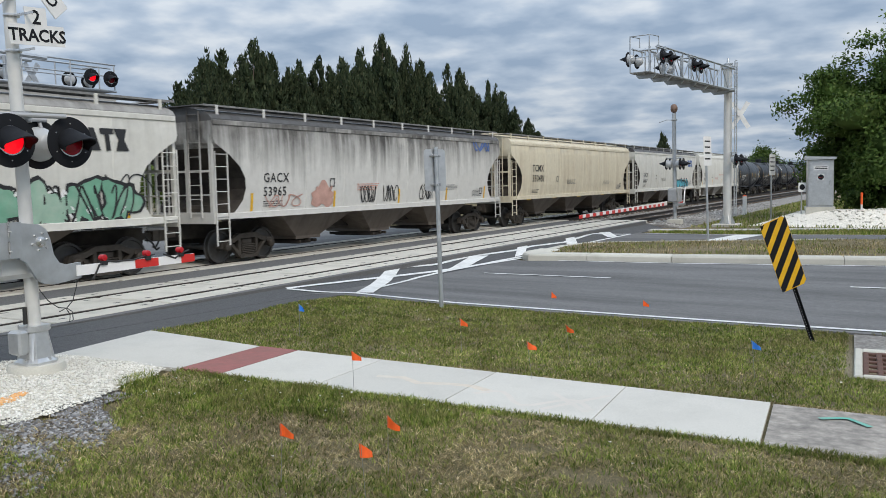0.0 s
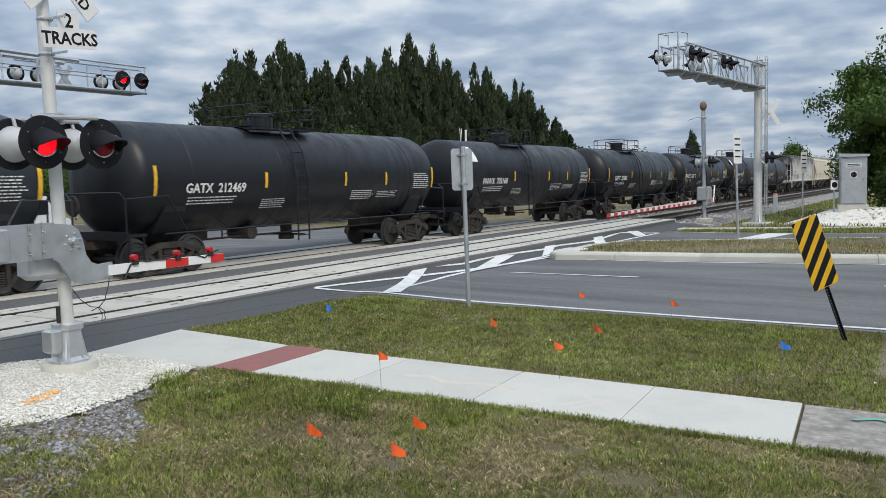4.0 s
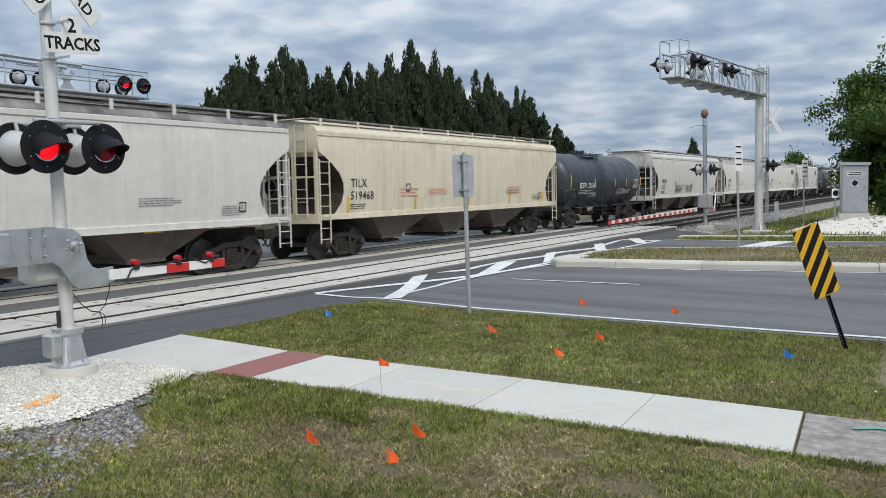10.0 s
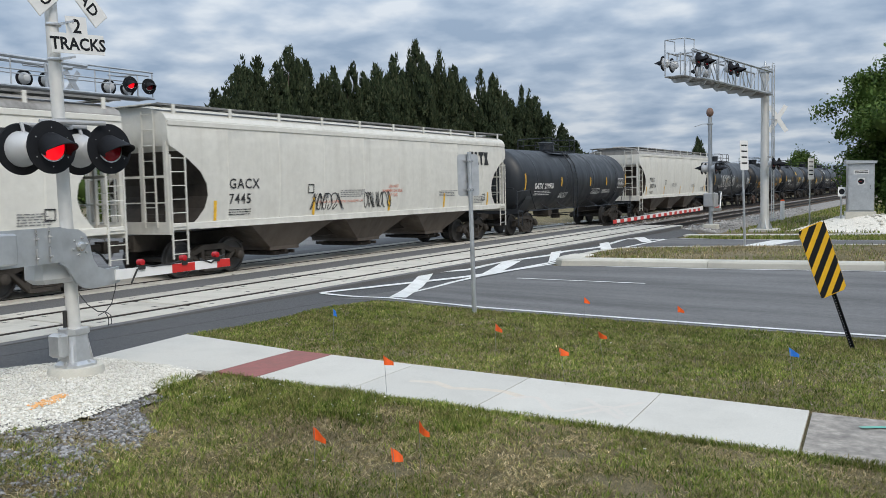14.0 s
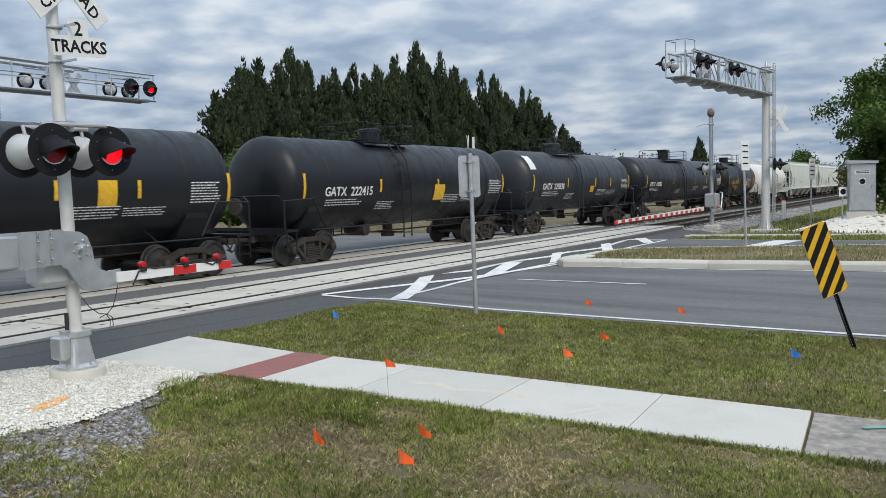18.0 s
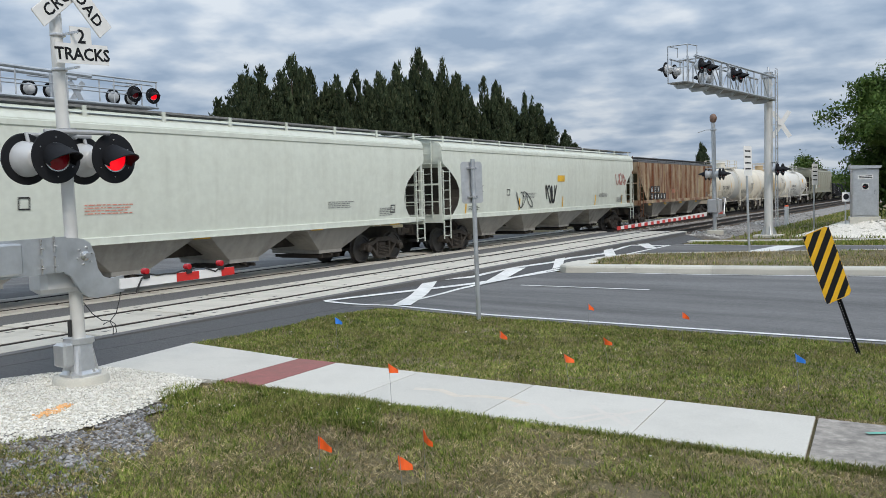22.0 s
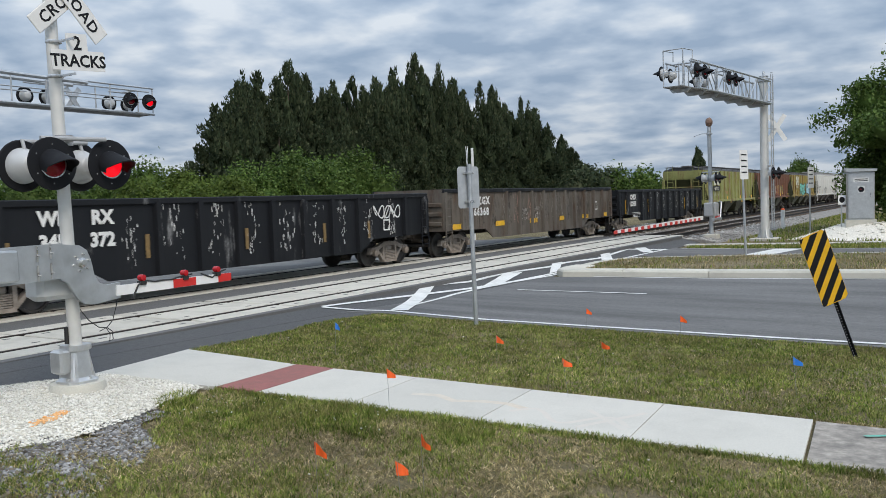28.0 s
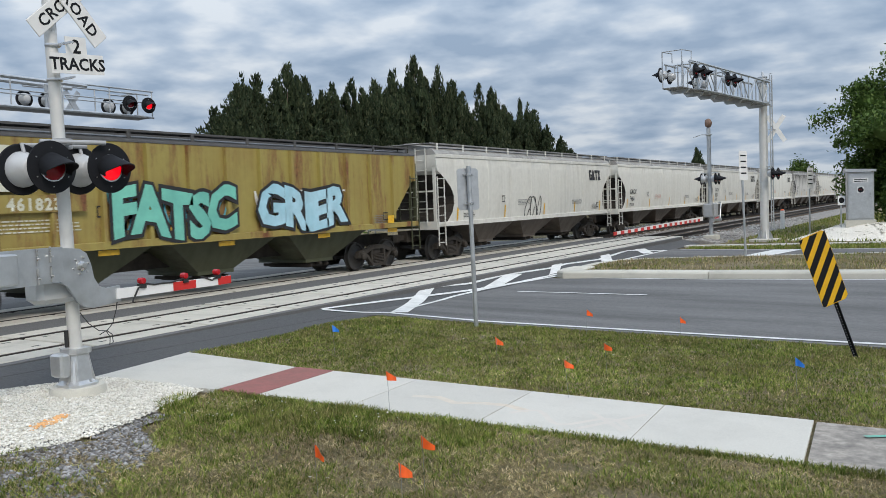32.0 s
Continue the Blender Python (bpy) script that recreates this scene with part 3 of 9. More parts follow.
stripe([(-11.93, 18.32), (-11.66, 20.35), (-11.78, 22.62), (-11.6, 25.71), (-11.68, 27.07), (-11.5, 29.82), (-11.78, 33.75), (-11.0, 36.62)], 0.11)
for q in (((-10.34, 14.65), (-10.03, 14.86), (-11.89, 18.26), (-11.84, 18.86)), ((-11.18, 20.12), (-11.05, 20.87), (-11.76, 22.69), (-11.6, 23.6)), ((-11.14, 24.56), (-11.15, 25.36), (-11.95, 26.64), (-11.85, 27.22)), ((-11.28, 29.51), (-11.11, 30.25), (-11.9, 30.98), (-11.79, 31.68)), ((-11.19, 33.99), (-10.99, 34.83), (-11.76, 34.55), (-11.61, 35.57))):
    part("hatch_bar", strip([q[0], q[2]], [q[1], q[3]], 0.006, 0.0, 0.12), M_PAINT, road)
stripe([(-9.5, 24.15), (-6.2, 24.3), (-1.7, 25.0), (6, 25.8), (25, 27.4)], 0.12)
stripe([(-8.8, 31.1), (-2.2, 33.9), (3, 34.9), (25, 36.8)], 0.12)
stripe([(-10.6, 37.4), (-7.6, 37.15), (-2.6, 37.75), (6, 38.6), (25, 40.3)], 0.12)
part("stop_band", strip([(-7.45, 31.7), (-6.5, 31.9)], [(-6.65, 37.1), (-5.6, 37.2)], 0.0, 0, 0.5), M_PAINT, road)


def curb(line, w, h, name, label):
    """A raised kerb in lengths with joints, along a line."""
    thing = base(name, Matrix(), label, "kerb")
    tagged(thing, kind="structure")
    for a, b in zip(line, line[1:]):
        d = math.dist(a, b)
        n = max(1, round(d / 3.05))
        if a[0] > 60:
            n = 1
        for i in range(n):
            u0, u1 = i / n, (i + 1) / n
            p = [(a[0] + (b[0] - a[0]) * u, a[1] + (b[1] - a[1]) * u) for u in (u0 + 0.006 / d, u1 - 0.006 / d)]
            dv = Vector((b[0] - a[0], b[1] - a[1])).normalized()
            nv = Vector((-dv.y, dv.x)) * w
            g = Form()
            prof = [(-0.02, -0.15), (0.0, h - 0.05), (0.05, h), (0.92, h), (1.0, h - 0.03), (1.0, -0.15)]
            for q in p:
                for s, z in prof:
                    g.v.append((q[0] + nv.x * s, q[1] + nv.y * s, gz(*q) + z))
            k = len(prof)
            g.f += [(j, j + 1, k + j + 1, k + j) for j in range(k - 1)] + [tuple(range(k - 1, -1, -1)), tuple(range(k, 2 * k))]
            part("kerb_stone", g, M_CURB, thing)
    return thing


curb([(-10.95, 26.2), (-10.98, 25.2), (-10.85, 24.5), (-10.5, 24.15), (-8.7, 24.42), (-6.2, 24.62), (-1.7, 25.32), (6, 26.1), (25, 27.7), (110, 33)], 0.75, 0.18, "median_kerb", "pale concrete kerb round the grassed median")
curb([(-2.3, 33.55), (-7.0, 31.55), (-8.86, 30.85), (-10.6, 29.9), (-10.98, 28.0), (-10.95, 26.2)], 0.3, 0.14, "median_back_kerb", "low concrete kerb along the back of the median")
med = strip([(-10.6, 26.3), (-10.2, 24.95), (-8.7, 25.15), (-6.2, 25.35), (-1.7, 26.05), (6, 26.85), (25, 28.4), (110, 34)], [(-10.7, 28.0), (-10.4, 29.6), (-8.8, 30.6), (-6.9, 31.3), (-2.2, 33.3), (6, 34.5), (25, 36.2), (110, 42)], 0.14, 0.25, 1.2)
tagged(link("median", med, M_SOIL), "grassed median strip with thin dry turf", "median", kind="structure")
# pale footpath along the far verge
tagged(link("far_walk", strip([(-11.0, 39.3), (-6, 40.4), (-2.6, 41.6), (10, 43.2), (60, 47)], [(-11.0, 40.3), (-6, 41.3), (-2.6, 42.5), (10, 44.2), (60, 48)], 0.02, 0.12), M_WALK), "pale concrete footpath on the far verge", "pavement", kind="structure")

# the near walk: slabs with open joints, a red band and an older slab
WDIR = Vector((6.07, 0.51)).normalized()


def walk_pt(u, v):
    """u metres along the walk from its red band, v across it (0 near the lawn, 1.6 at the road side)."""
    p = Vector((-7.19, 7.37)) + WDIR * u + Vector((-WDIR.y, WDIR.x)) * v
    return (p.x, p.y)


side_walk = base("sidewalk", Matrix(), "pale concrete sidewalk with a red tactile band", "sidewalk")
tagged(side_walk, kind="structure")


def slab(u0, u1, mat, name="slab", lift=0.012, label=""):
    return part(name, strip([walk_pt(u0 + 0.006, 0), walk_pt(u1 - 0.006, 0)], [walk_pt(u0 + 0.006, 1.62), walk_pt(u1 - 0.006, 1.62)], lift, 0.1, 0.4), mat, side_walk, label)


for u0, u1 in ((0.0, 1.3), (1.3, 2.88), (2.88, 4.47), (4.47, 6.02)):
    slab(u0, u1, M_WALK)
slab(-0.62, 0.0, M_RED_BAND, "tactile_band", 0.014, "dull red tactile concrete band")
u = 6.02
while u < 30:
    slab(u + 0.02, u + 1.52, M_OLDWALK, "old_slab", 0.0, "older stained grey concrete slab")
    u += 1.52
part("slab", strip([walk_pt(-0.63, 0), (-8.6, 7.15), (-9.75, 6.95)], [walk_pt(-0.63, 1.62), (-9.1, 8.97), (-10.17, 8.99)], 0.012, 0.1, 0.4), M_WALK, side_walk)


# survey paint scribbles on the walk
MARKS = []


def scribble(pts, w, mat, name, label):
    MARKS.append(name)
    lo, hi = [], []
    for i, p in enumerate(pts):
        a, b = Vector(pts[max(0, i - 1)]), Vector(pts[min(len(pts) - 1, i + 1)])
        d = (b - a).normalized()
        nrm = Vector((-d.y, d.x)) * w / 2
        lo.append((p[0] - nrm.x, p[1] - nrm.y))
        hi.append((p[0] + nrm.x, p[1] + nrm.y))
    return tagged(link(name, strip(lo, hi, 0.0124 + 0.0004 * len(MARKS), 0, 0.08), mat), label, "paint mark", kind="structure")


M_CHALK = plain("faded_orange_spray", (0.6, 0.53, 0.44), 0.8, 0, 0.1, 10, (0.57, 0.55, 0.5), 0.7, 0.1, world=True)
M_CHALKW = plain("faded_pale_spray", (0.6, 0.555, 0.50), 0.8, 0, 0.05, 10, (0.57, 0.55, 0.505), 0.7, 0.1, world=True)
scribble([walk_pt(1.7 + 0.3 * i, 0.75 + 0.1 * math.sin(i * 2.2)) for i in range(6)], 0.12, M_CHALK, "spray_mark", "faded orange survey spray line on the walk")
scribble([walk_pt(3.05 + 0.12 * i, 0.5 + 0.24 * math.sin(i * 0.9)) for i in range(12)], 0.07, M_CHALKW, "spray_mark", "faded pale survey scrawl on the walk")
scribble([walk_pt(3.9, 0.2), walk_pt(4.4, 1.1)], 0.07, M_CHALKW, "spray_mark", "faded pale survey scrawl on the walk")
scribble([walk_pt(4.35, 0.3), walk_pt(3.8, 0.95)], 0.07, M_CHALKW, "spray_mark", "faded pale survey scrawl on the walk")
M_TEAL = plain("teal_spray", (0.12, 0.42, 0.34), 0.8, 0, 0.1, 10, (0.34, 0.32, 0.28), 0.7, 0.1, world=True)
scribble([walk_pt(6.5, 1.15), walk_pt(6.75, 1.3), walk_pt(6.95, 1.05)], 0.07, M_TEAL, "spray_mark", "teal survey spray mark on the old slab")


# ---- tracks ----
def rail_track(xc, name, label):
    tr = base(name, Matrix(), label, "railway track")
    tagged(tr, kind="structure")
    for s in (-1, 1):
        x = xc + s * 0.7525
        y0, y1 = -300, 900
        prof = [(-0.07, -0.17), (-0.07, -0.158), (-0.01, -0.14), (-0.01, -0.05), (-0.036, -0.035), (-0.036, -0.006), (-0.026, 0), (0.026, 0), (0.036, -0.006), (0.036, -0.035), (0.01, -0.05), (0.01, -0.14), (0.07, -0.158), (0.07, -0.17)]
        part("rail", Form().prism([(x + a, b) for a, b in prof], "y", y0, y1), M_RAIL, tr, "rusty steel rail")
        part("rail_head", Form().box(x - 0.028, x + 0.028, y0, y1, -0.002, 0.0015), M_RAILTOP, tr, "polished running surface of the rail")
    return tr


track_a = rail_track(X_A, "track_near", "empty railway track through the road crossing")
track_b = rail_track(X_B, "track_train", "railway track carrying the freight train")

# black filler under the panels, showing in the flangeways and joints
g = Form()
for xc in (X_A, X_B):
    g.box(xc - 1.4, xc + 1.4, 2, Y_XING[1] - 0.2, -0.16, -0.07)
tagged(link("flangeway_filler", g, M_CABLE), "black filler in the flangeways", "rubber", kind="structure")

# concrete crossing panels: field, gauge and field strips on both tracks
xing = base("crossing_panels", Matrix(), "pale concrete grade crossing panels with open joints", "crossing panel")
tagged(xing, kind="structure")
pan_cache = {}
LAG = Form().box(-0.03, 0.03, -0.07, 0.07, -0.01, 0.002).mesh("lag_slot")
for xc in (X_A, X_B):
    for x0, x1, nm in ((0.86, 1.40, "field_panel"), (-0.61, 0.61, "gauge_panel"), (-1.40, -0.86, "field_panel")):
        y = Y_XING[0] - 2.2
        while y < Y_XING[1] - 0.1:
            key = (x0, x1)
            if key not in pan_cache:
                pan_cache[key] = Form().bevel_box(x0, x1, 0.045, 2.395, -0.18, -0.004, 0.015).mesh(nm)
            p = part(nm, pan_cache[key], M_PANEL, xing, m=pose(xc, y, random.uniform(-0.004, 0.003)))
            if xc == X_A:
                for yy in (0.35, 2.05):
                    for xx in ((x0 + x1) / 2,) if x1 - x0 < 1 else (-0.42, 0.42):
                        part("lag_slot", LAG, M_CABLE, p, m=pose(xx, yy, -0.004))
            y += 2.44
M_INFILL = plain("dark_asphalt_infill", (0.14, 0.138, 0.136), 0.9, 0, 0.25, 40, (0.12, 0.12, 0.12), 0.5, 0.4, world=True)
g = Form()
g.box(X_A - 2.68 + 0.04, X_A - 1.41, 2, Y_XING[1] - 0.2, -0.2, -0.012)
tagged(link("track_infill", g, M_INFILL), "dark asphalt between the two tracks", "asphalt", kind="structure")
g = Form().box(X_A + 1.41, X_A + 1.62, 2, Y_XING[1] - 0.2, -0.2, -0.014)
tagged(link("panel_edge_asphalt", g, M_INFILL), "dark asphalt beside the crossing panels", "asphalt", kind="structure")
g = Form().box(X_B - 2.6, X_B - 1.41, 2, Y_XING[1] - 0.2, -0.2, -0.012)
tagged(link("outer_infill", g, M_INFILL), "dark asphalt beyond the tracks", "asphalt", kind="structure")
# cross ties and ballast beyond the crossing
tie_mesh = Form().bevel_box(-1.3, 1.3, -0.11, 0.11, -0.31, -0.172, 0.012).mesh("tie")
for xc, tr in ((X_A, track_a), (X_B, track_b)):
    for i in range(120):
        part("tie", tie_mesh, M_TIE, tr, m=pose(xc + random.uniform(-0.03, 0.03), Y_XING[1] + 0.4 + 0.5 * i, 0))
far_ties = Form()
for xc in (X_A, X_B):
    for i in range(250):
        far_ties.box(xc - 1.3, xc + 1.3, Y_XING[1] + 60.4 + 0.5 * i, Y_XING[1] + 60.62 + 0.5 * i, -0.31, -0.172)
tagged(part("far_ties", far_ties, M_TIE, track_a), kind="stuff")
g = Form().prism([(-21.3, -0.42), (-20.2, -0.2), (-10.9, -0.2), (-9.9, -0.42)], "y", Y_XING[1], 600)
tagged(link("ballast_bed", g, M_BALLAST_BED), "grey ballast bed of the two tracks beyond the crossing", "ballast", kind="structure")
g = Form().prism([(-21.3, -0.42), (-20.2, -0.2), (-12.0, -0.2), (-11.6, -0.42)], "y", -200, Y_XING[0] - 2.2)
tagged(link("ballast_bed", g, M_BALLAST_BED), "grey ballast bed of the two tracks behind the crossing", "ballast", kind="structure")


# ---- loose stones and grass ----
def stones(name, spots, size, mat, label, category, zf):
    """Small rough stones lying on the ground at the given spots."""
    rng = np.random.default_rng(5)
    n = len(spots)
    octa = np.array([(1, 0, 0), (-1, 0, 0), (0, 1, 0), (0, -1, 0), (0, 0, 1), (0, 0, -1)], float)
    tri = np.array([(0, 2, 4), (2, 1, 4), (1, 3, 4), (3, 0, 4), (2, 0, 5), (1, 2, 5), (3, 1, 5), (0, 3, 5)])
    vs = octa[None] * rng.uniform(0.55, 1.25, (n, 6, 1)) * size * np.clip(rng.lognormal(-0.15, 0.42, (n, 1, 1)), 0.35, 2.2)
    vs[:, :, 2] *= 0.55
    a = rng.uniform(0, 6.28, n)
    c, s = np.cos(a), np.sin(a)
    rot = np.stack([np.stack([c, -s, 0 * c], 1), np.stack([s, c, 0 * c], 1), np.stack([0 * c, 0 * c, 1 + 0 * c], 1)], 1)
    vs = np.einsum("nij,nkj->nki", rot, vs)
    pos = np.array([(x, y, zf(x, y)) for x, y in spots])
    vs = vs + pos[:, None, :]
    tris = (tri[None] + (np.arange(n) * 6)[:, None, None]).reshape(-1, 3)
    return swarm(name, vs.reshape(-1, 3), tris, mat, label, category)


def in_poly(x, y, poly):
    c = False
    for (x0, y0), (x1, y1) in zip(poly, poly[1:] + poly[:1]):
        if (y0 > y) != (y1 > y) and x < (x1 - x0) * (y - y0) / (y1 - y0) + x0:
            c = not c
    return c


def scatter(poly, count, seed, edge_noise=0.0):
    rng = random.Random(seed)
    xs, ys = [p[0] for p in poly], [p[1] for p in poly]
    out = []
    while len(out) < count:
        x, y = rng.uniform(min(xs), max(xs)), rng.uniform(min(ys), max(ys))
        k = edge_noise
        if in_poly(x + k * noise.noise(Vector((x * 1.5, y * 1.5, 0))), y + k * noise.noise(Vector((x * 1.5, y * 1.5, 9))), poly):
            out.append((x, y))
    return out

# ---- the freight train ----
P_WHITE = weathered("white_car_paint", (0.70, 0.69, 0.635), (0.33, 0.3, 0.26), 0.32)
P_WHITE2 = weathered("chalky_white_paint", (0.64, 0.63, 0.58), (0.25, 0.23, 0.2), 0.42)
P_PALE = weathered("pale_green_grey_paint", (0.62, 0.655, 0.585), (0.36, 0.36, 0.31), 0.45)
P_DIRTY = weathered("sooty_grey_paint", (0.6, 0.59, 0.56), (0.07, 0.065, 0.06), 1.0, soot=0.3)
P_CREAM = weathered("cream_car_paint", (0.66, 0.60, 0.46), (0.3, 0.2, 0.12), 0.6)
P_CREAM2 = weathered("pale_cream_paint", (0.68, 0.62, 0.48), (0.3, 0.24, 0.16), 0.62)
P_OLIVE = weathered("dusty_olive_paint", (0.25, 0.25, 0.19), (0.42, 0.38, 0.3), 0.6)
P_RUSTY = weathered("rusted_tan_paint", (0.44, 0.36, 0.24), (0.16, 0.08, 0.04), 0.8, 0.74)
P_BNGREEN = weathered("faded_green_paint", (0.29, 0.305, 0.105), (0.15, 0.10, 0.05), 0.85, 0.34)
P_BNBROWN = weathered("red_brown_paint", (0.17, 0.075, 0.045), (0.09, 0.05, 0.03), 0.6, 0.2)
P_BNGOLD = weathered("ochre_green_paint", (0.33, 0.27, 0.075), (0.2, 0.1, 0.03), 0.8, 0.42)
P_BLACK = weathered("black_tank_paint", (0.009, 0.0105, 0.014), (0.026, 0.026, 0.026), 0.3, rough=0.4, spec=0.38)
P_GREYBLACK = weathered("slate_tank_paint", (0.022, 0.026, 0.032), (0.05, 0.05, 0.05), 0.35, rough=0.42, spec=0.4)
P_SLATE = weathered("blue_slate_tank_paint", (0.033, 0.043, 0.054), (0.08, 0.08, 0.08), 0.35, rough=0.42)
P_TANKWHITE = weathered("ivory_tank_paint", (0.66, 0.62, 0.53), (0.33, 0.22, 0.12), 0.55)
P_TANKWHITE2 = weathered("white_tank_paint", (0.68, 0.67, 0.63), (0.42, 0.33, 0.22), 0.4)
P_TANKTAN = weathered("tan_band_paint", (0.5, 0.38, 0.22), (0.3, 0.2, 0.1), 0.4)
P_TANKGREY = weathered("pale_grey_band_paint", (0.5, 0.5, 0.47), (0.33, 0.3, 0.26), 0.4)
P_GONBLACK = weathered("scraped_black_paint", (0.0085, 0.0095, 0.012), (0.02, 0.02, 0.022), 0.35, 0.05, (0.2, 0.2, 0.2), spec=0.3)
P_GONBROWN = weathered("worn_brown_paint", (0.13, 0.112, 0.092), (0.045, 0.037, 0.031), 0.95, 0.42, (0.07, 0.043, 0.028))
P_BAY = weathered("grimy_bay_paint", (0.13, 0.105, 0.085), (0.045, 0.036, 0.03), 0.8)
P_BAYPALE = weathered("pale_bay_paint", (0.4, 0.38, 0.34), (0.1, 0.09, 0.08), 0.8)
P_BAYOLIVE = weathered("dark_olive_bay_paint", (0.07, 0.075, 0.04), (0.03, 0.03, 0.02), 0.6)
P_ROOFGREY = weathered("grimy_roof_paint", (0.34, 0.33, 0.31), (0.08, 0.075, 0.07), 0.95)
P_ROOFDARK = weathered("sooty_roof_paint", (0.085, 0.082, 0.08), (0.03, 0.03, 0.03), 0.8)

CARS = []
SHAPES = {}


def shape(key, make, smooth=0):
    if key not in SHAPES:
        SHAPES[key] = make().mesh(key if isinstance(key, str) else key[0], smooth)
    return SHAPES[key]


def f_wheel():
    g = Form()
    g.spin([(-0.075, 0.12), (-0.075, 0.40), (-0.07, 0.487), (-0.045, 0.49), (-0.035, 0.465), (0.065, 0.452), (0.07, 0.40), (0.03, 0.385), (0.015, 0.24), (0.05, 0.14), (0.09, 0.12)], (0, 0, 0), "x", 24)
    return g


def f_axle():
    return Form().tube((-1.06, 0, 0), (1.06, 0, 0), 0.085, 10)


def f_cap():
    g = Form().spin([(0.0, 0.10), (0.06, 0.115), (0.13, 0.115), (0.16, 0.08), (0.165, 0.0001)], (0, 0, 0), "x", 12)
    return g


def f_sideframe():
    g = Form()
    g.prism([(-1.12, 0.42), (-1.05, 0.62), (-0.62, 0.68), (-0.34, 0.80), (0.34, 0.80), (0.62, 0.68), (1.05, 0.62), (1.12, 0.42), (0.98, 0.42), (0.9, 0.56), (0.6, 0.55), (0.34, 0.66), (-0.34, 0.66), (-0.6, 0.55), (-0.9, 0.56), (-0.98, 0.42)], "x", -0.08, 0.08)
    for s in (-1, 1):
        g.prism([(s * 0.78, 0.57), (s * 0.66, 0.56), (s * 0.26, 0.19), (s * 0.34, 0.12)], "x", -0.075, 0.075)
        g.prism([(s * 0.30, 0.18), (s * 0.40, 0.18), (s * 0.40, 0.70), (s * 0.30, 0.70)], "x", -0.07, 0.07)
        g.box(-0.1, 0.1, s * 0.89 - 0.13, s * 0.89 + 0.13, 0.52, 0.62)
    g.box(-0.1, 0.1, -0.36, 0.36, 0.11, 0.20)
    return g


def f_springs():
    """Coil springs seen as a ridged bank."""
    rings = []
    for k in range(6):
        z = 0.2 + k * 0.05
        for dz, w in ((0.0, 0.055), (0.014, 0.085), (0.032, 0.085), (0.046, 0.055)):
            rings.append([(-w, -0.27, z + dz), (w, -0.27, z + dz), (w, 0.27, z + dz), (-w, 0.27, z + dz)])
    return Form().layers(rings)


def f_bolster():
    return Form().bevel_box(-1.02, 1.02, -0.2, 0.2, 0.48, 0.66, 0.03).bevel_box(-0.3, 0.3, -0.3, 0.3, 0.64, 0.78, 0.03)


def f_shoe():
    return Form().prism([(0.49, 0.28), (0.55, 0.3), (0.58, 0.46), (0.55, 0.62), (0.49, 0.64), (0.52, 0.46)], "x", -0.06, 0.06)


def truck(car, y, mat=None, wheel_mat=None):
    mat = mat or M_TRUCK
    t = part("truck", shape("bolster", f_bolster), mat, car, m=pose(0, y, 0))
    for s in (-1, 1):
        part("sideframe", shape("sideframe", f_sideframe), mat, t, m=pose(s * 0.99, 0, 0))
        part("spring_set", shape("spring_set", f_springs, 40), mat, t, m=pose(s * 0.99, 0, 0))
        for e in (-1, 1):
            part("wheel", shape("wheel", f_wheel, 30), wheel_mat or M_WHEEL, t, m=pose(s * 0.7525, e * 0.89, 0.455, 0, 0, 0 if s > 0 else 180))
            part("bearing_cap", shape("bearing_cap", f_cap, 40), mat, t, m=pose(s * 1.03, e * 0.89, 0.455, 0, 0, 0 if s > 0 else 180))
    for e in (-1, 1):
        part("axle", shape("axle", f_axle, 40), M_WHEEL, t, m=pose(0, e * 0.89, 0.455))
    return t


def f_coupler():
    g = Form().box(-0.08, 0.08, 0, 0.42, 0.78, 0.95)
    g.prism([(-0.16, 0.40), (0.16, 0.40), (0.18, 0.58), (0.05, 0.66), (-0.03, 0.60), (-0.16, 0.62)], "z", 0.72, 1.0)
    return g


def f_ladder(z0, z1, w, n, step=0.0):
    g = Form()
    for yy in (0, w):
        g.box(-0.016, 0.016, yy - 0.018, yy + 0.018, z0, z1)
    for i in range(n):
        z = z0 + 0.12 + (z1 - z0 - 0.2) * i / (n - 1)
        g.tube((0, 0, z), (0, w, z), 0.013, 6)
    return g


def f_hose():
    return Form().path([(0.28, 0.05, 0.85), (0.28, 0.25, 0.7), (0.25, 0.42, 0.5), (0.2, 0.55, 0.55)], 0.025, 6)


def f_brake_wheel():
    return Form().spin([(-0.02, 0.24), (0.02, 0.26), (0.02, 0.22), (-0.02, 0.22)], (0, 0, 0), "y", 16).box(-0.23, 0.23, -0.01, 0.01, -0.015, 0.015).box(-0.015, 0.015, -0.01, 0.01, -0.23, 0.23)


def f_reservoir():
    return Form().tube((-0.4, 0, 0), (0.4, 0, 0), 0.2, 12).tube((-0.42, 0.35, -0.1), (0.1, 0.35, -0.1), 0.13, 10)


def bay_form(lt, lb, wt, wb, zt, zb):
    g = Form()
    g.layers([[(x * w / 2, y * l / 2, z) for x, y in ((-1, -1), (1, -1), (1, 1), (-1, 1))] for z, l, w in ((zb, lb, wb), (zb + 0.1, lb, wb), (zt, lt, wt), (zt + 0.1, lt, wt))])
    return g


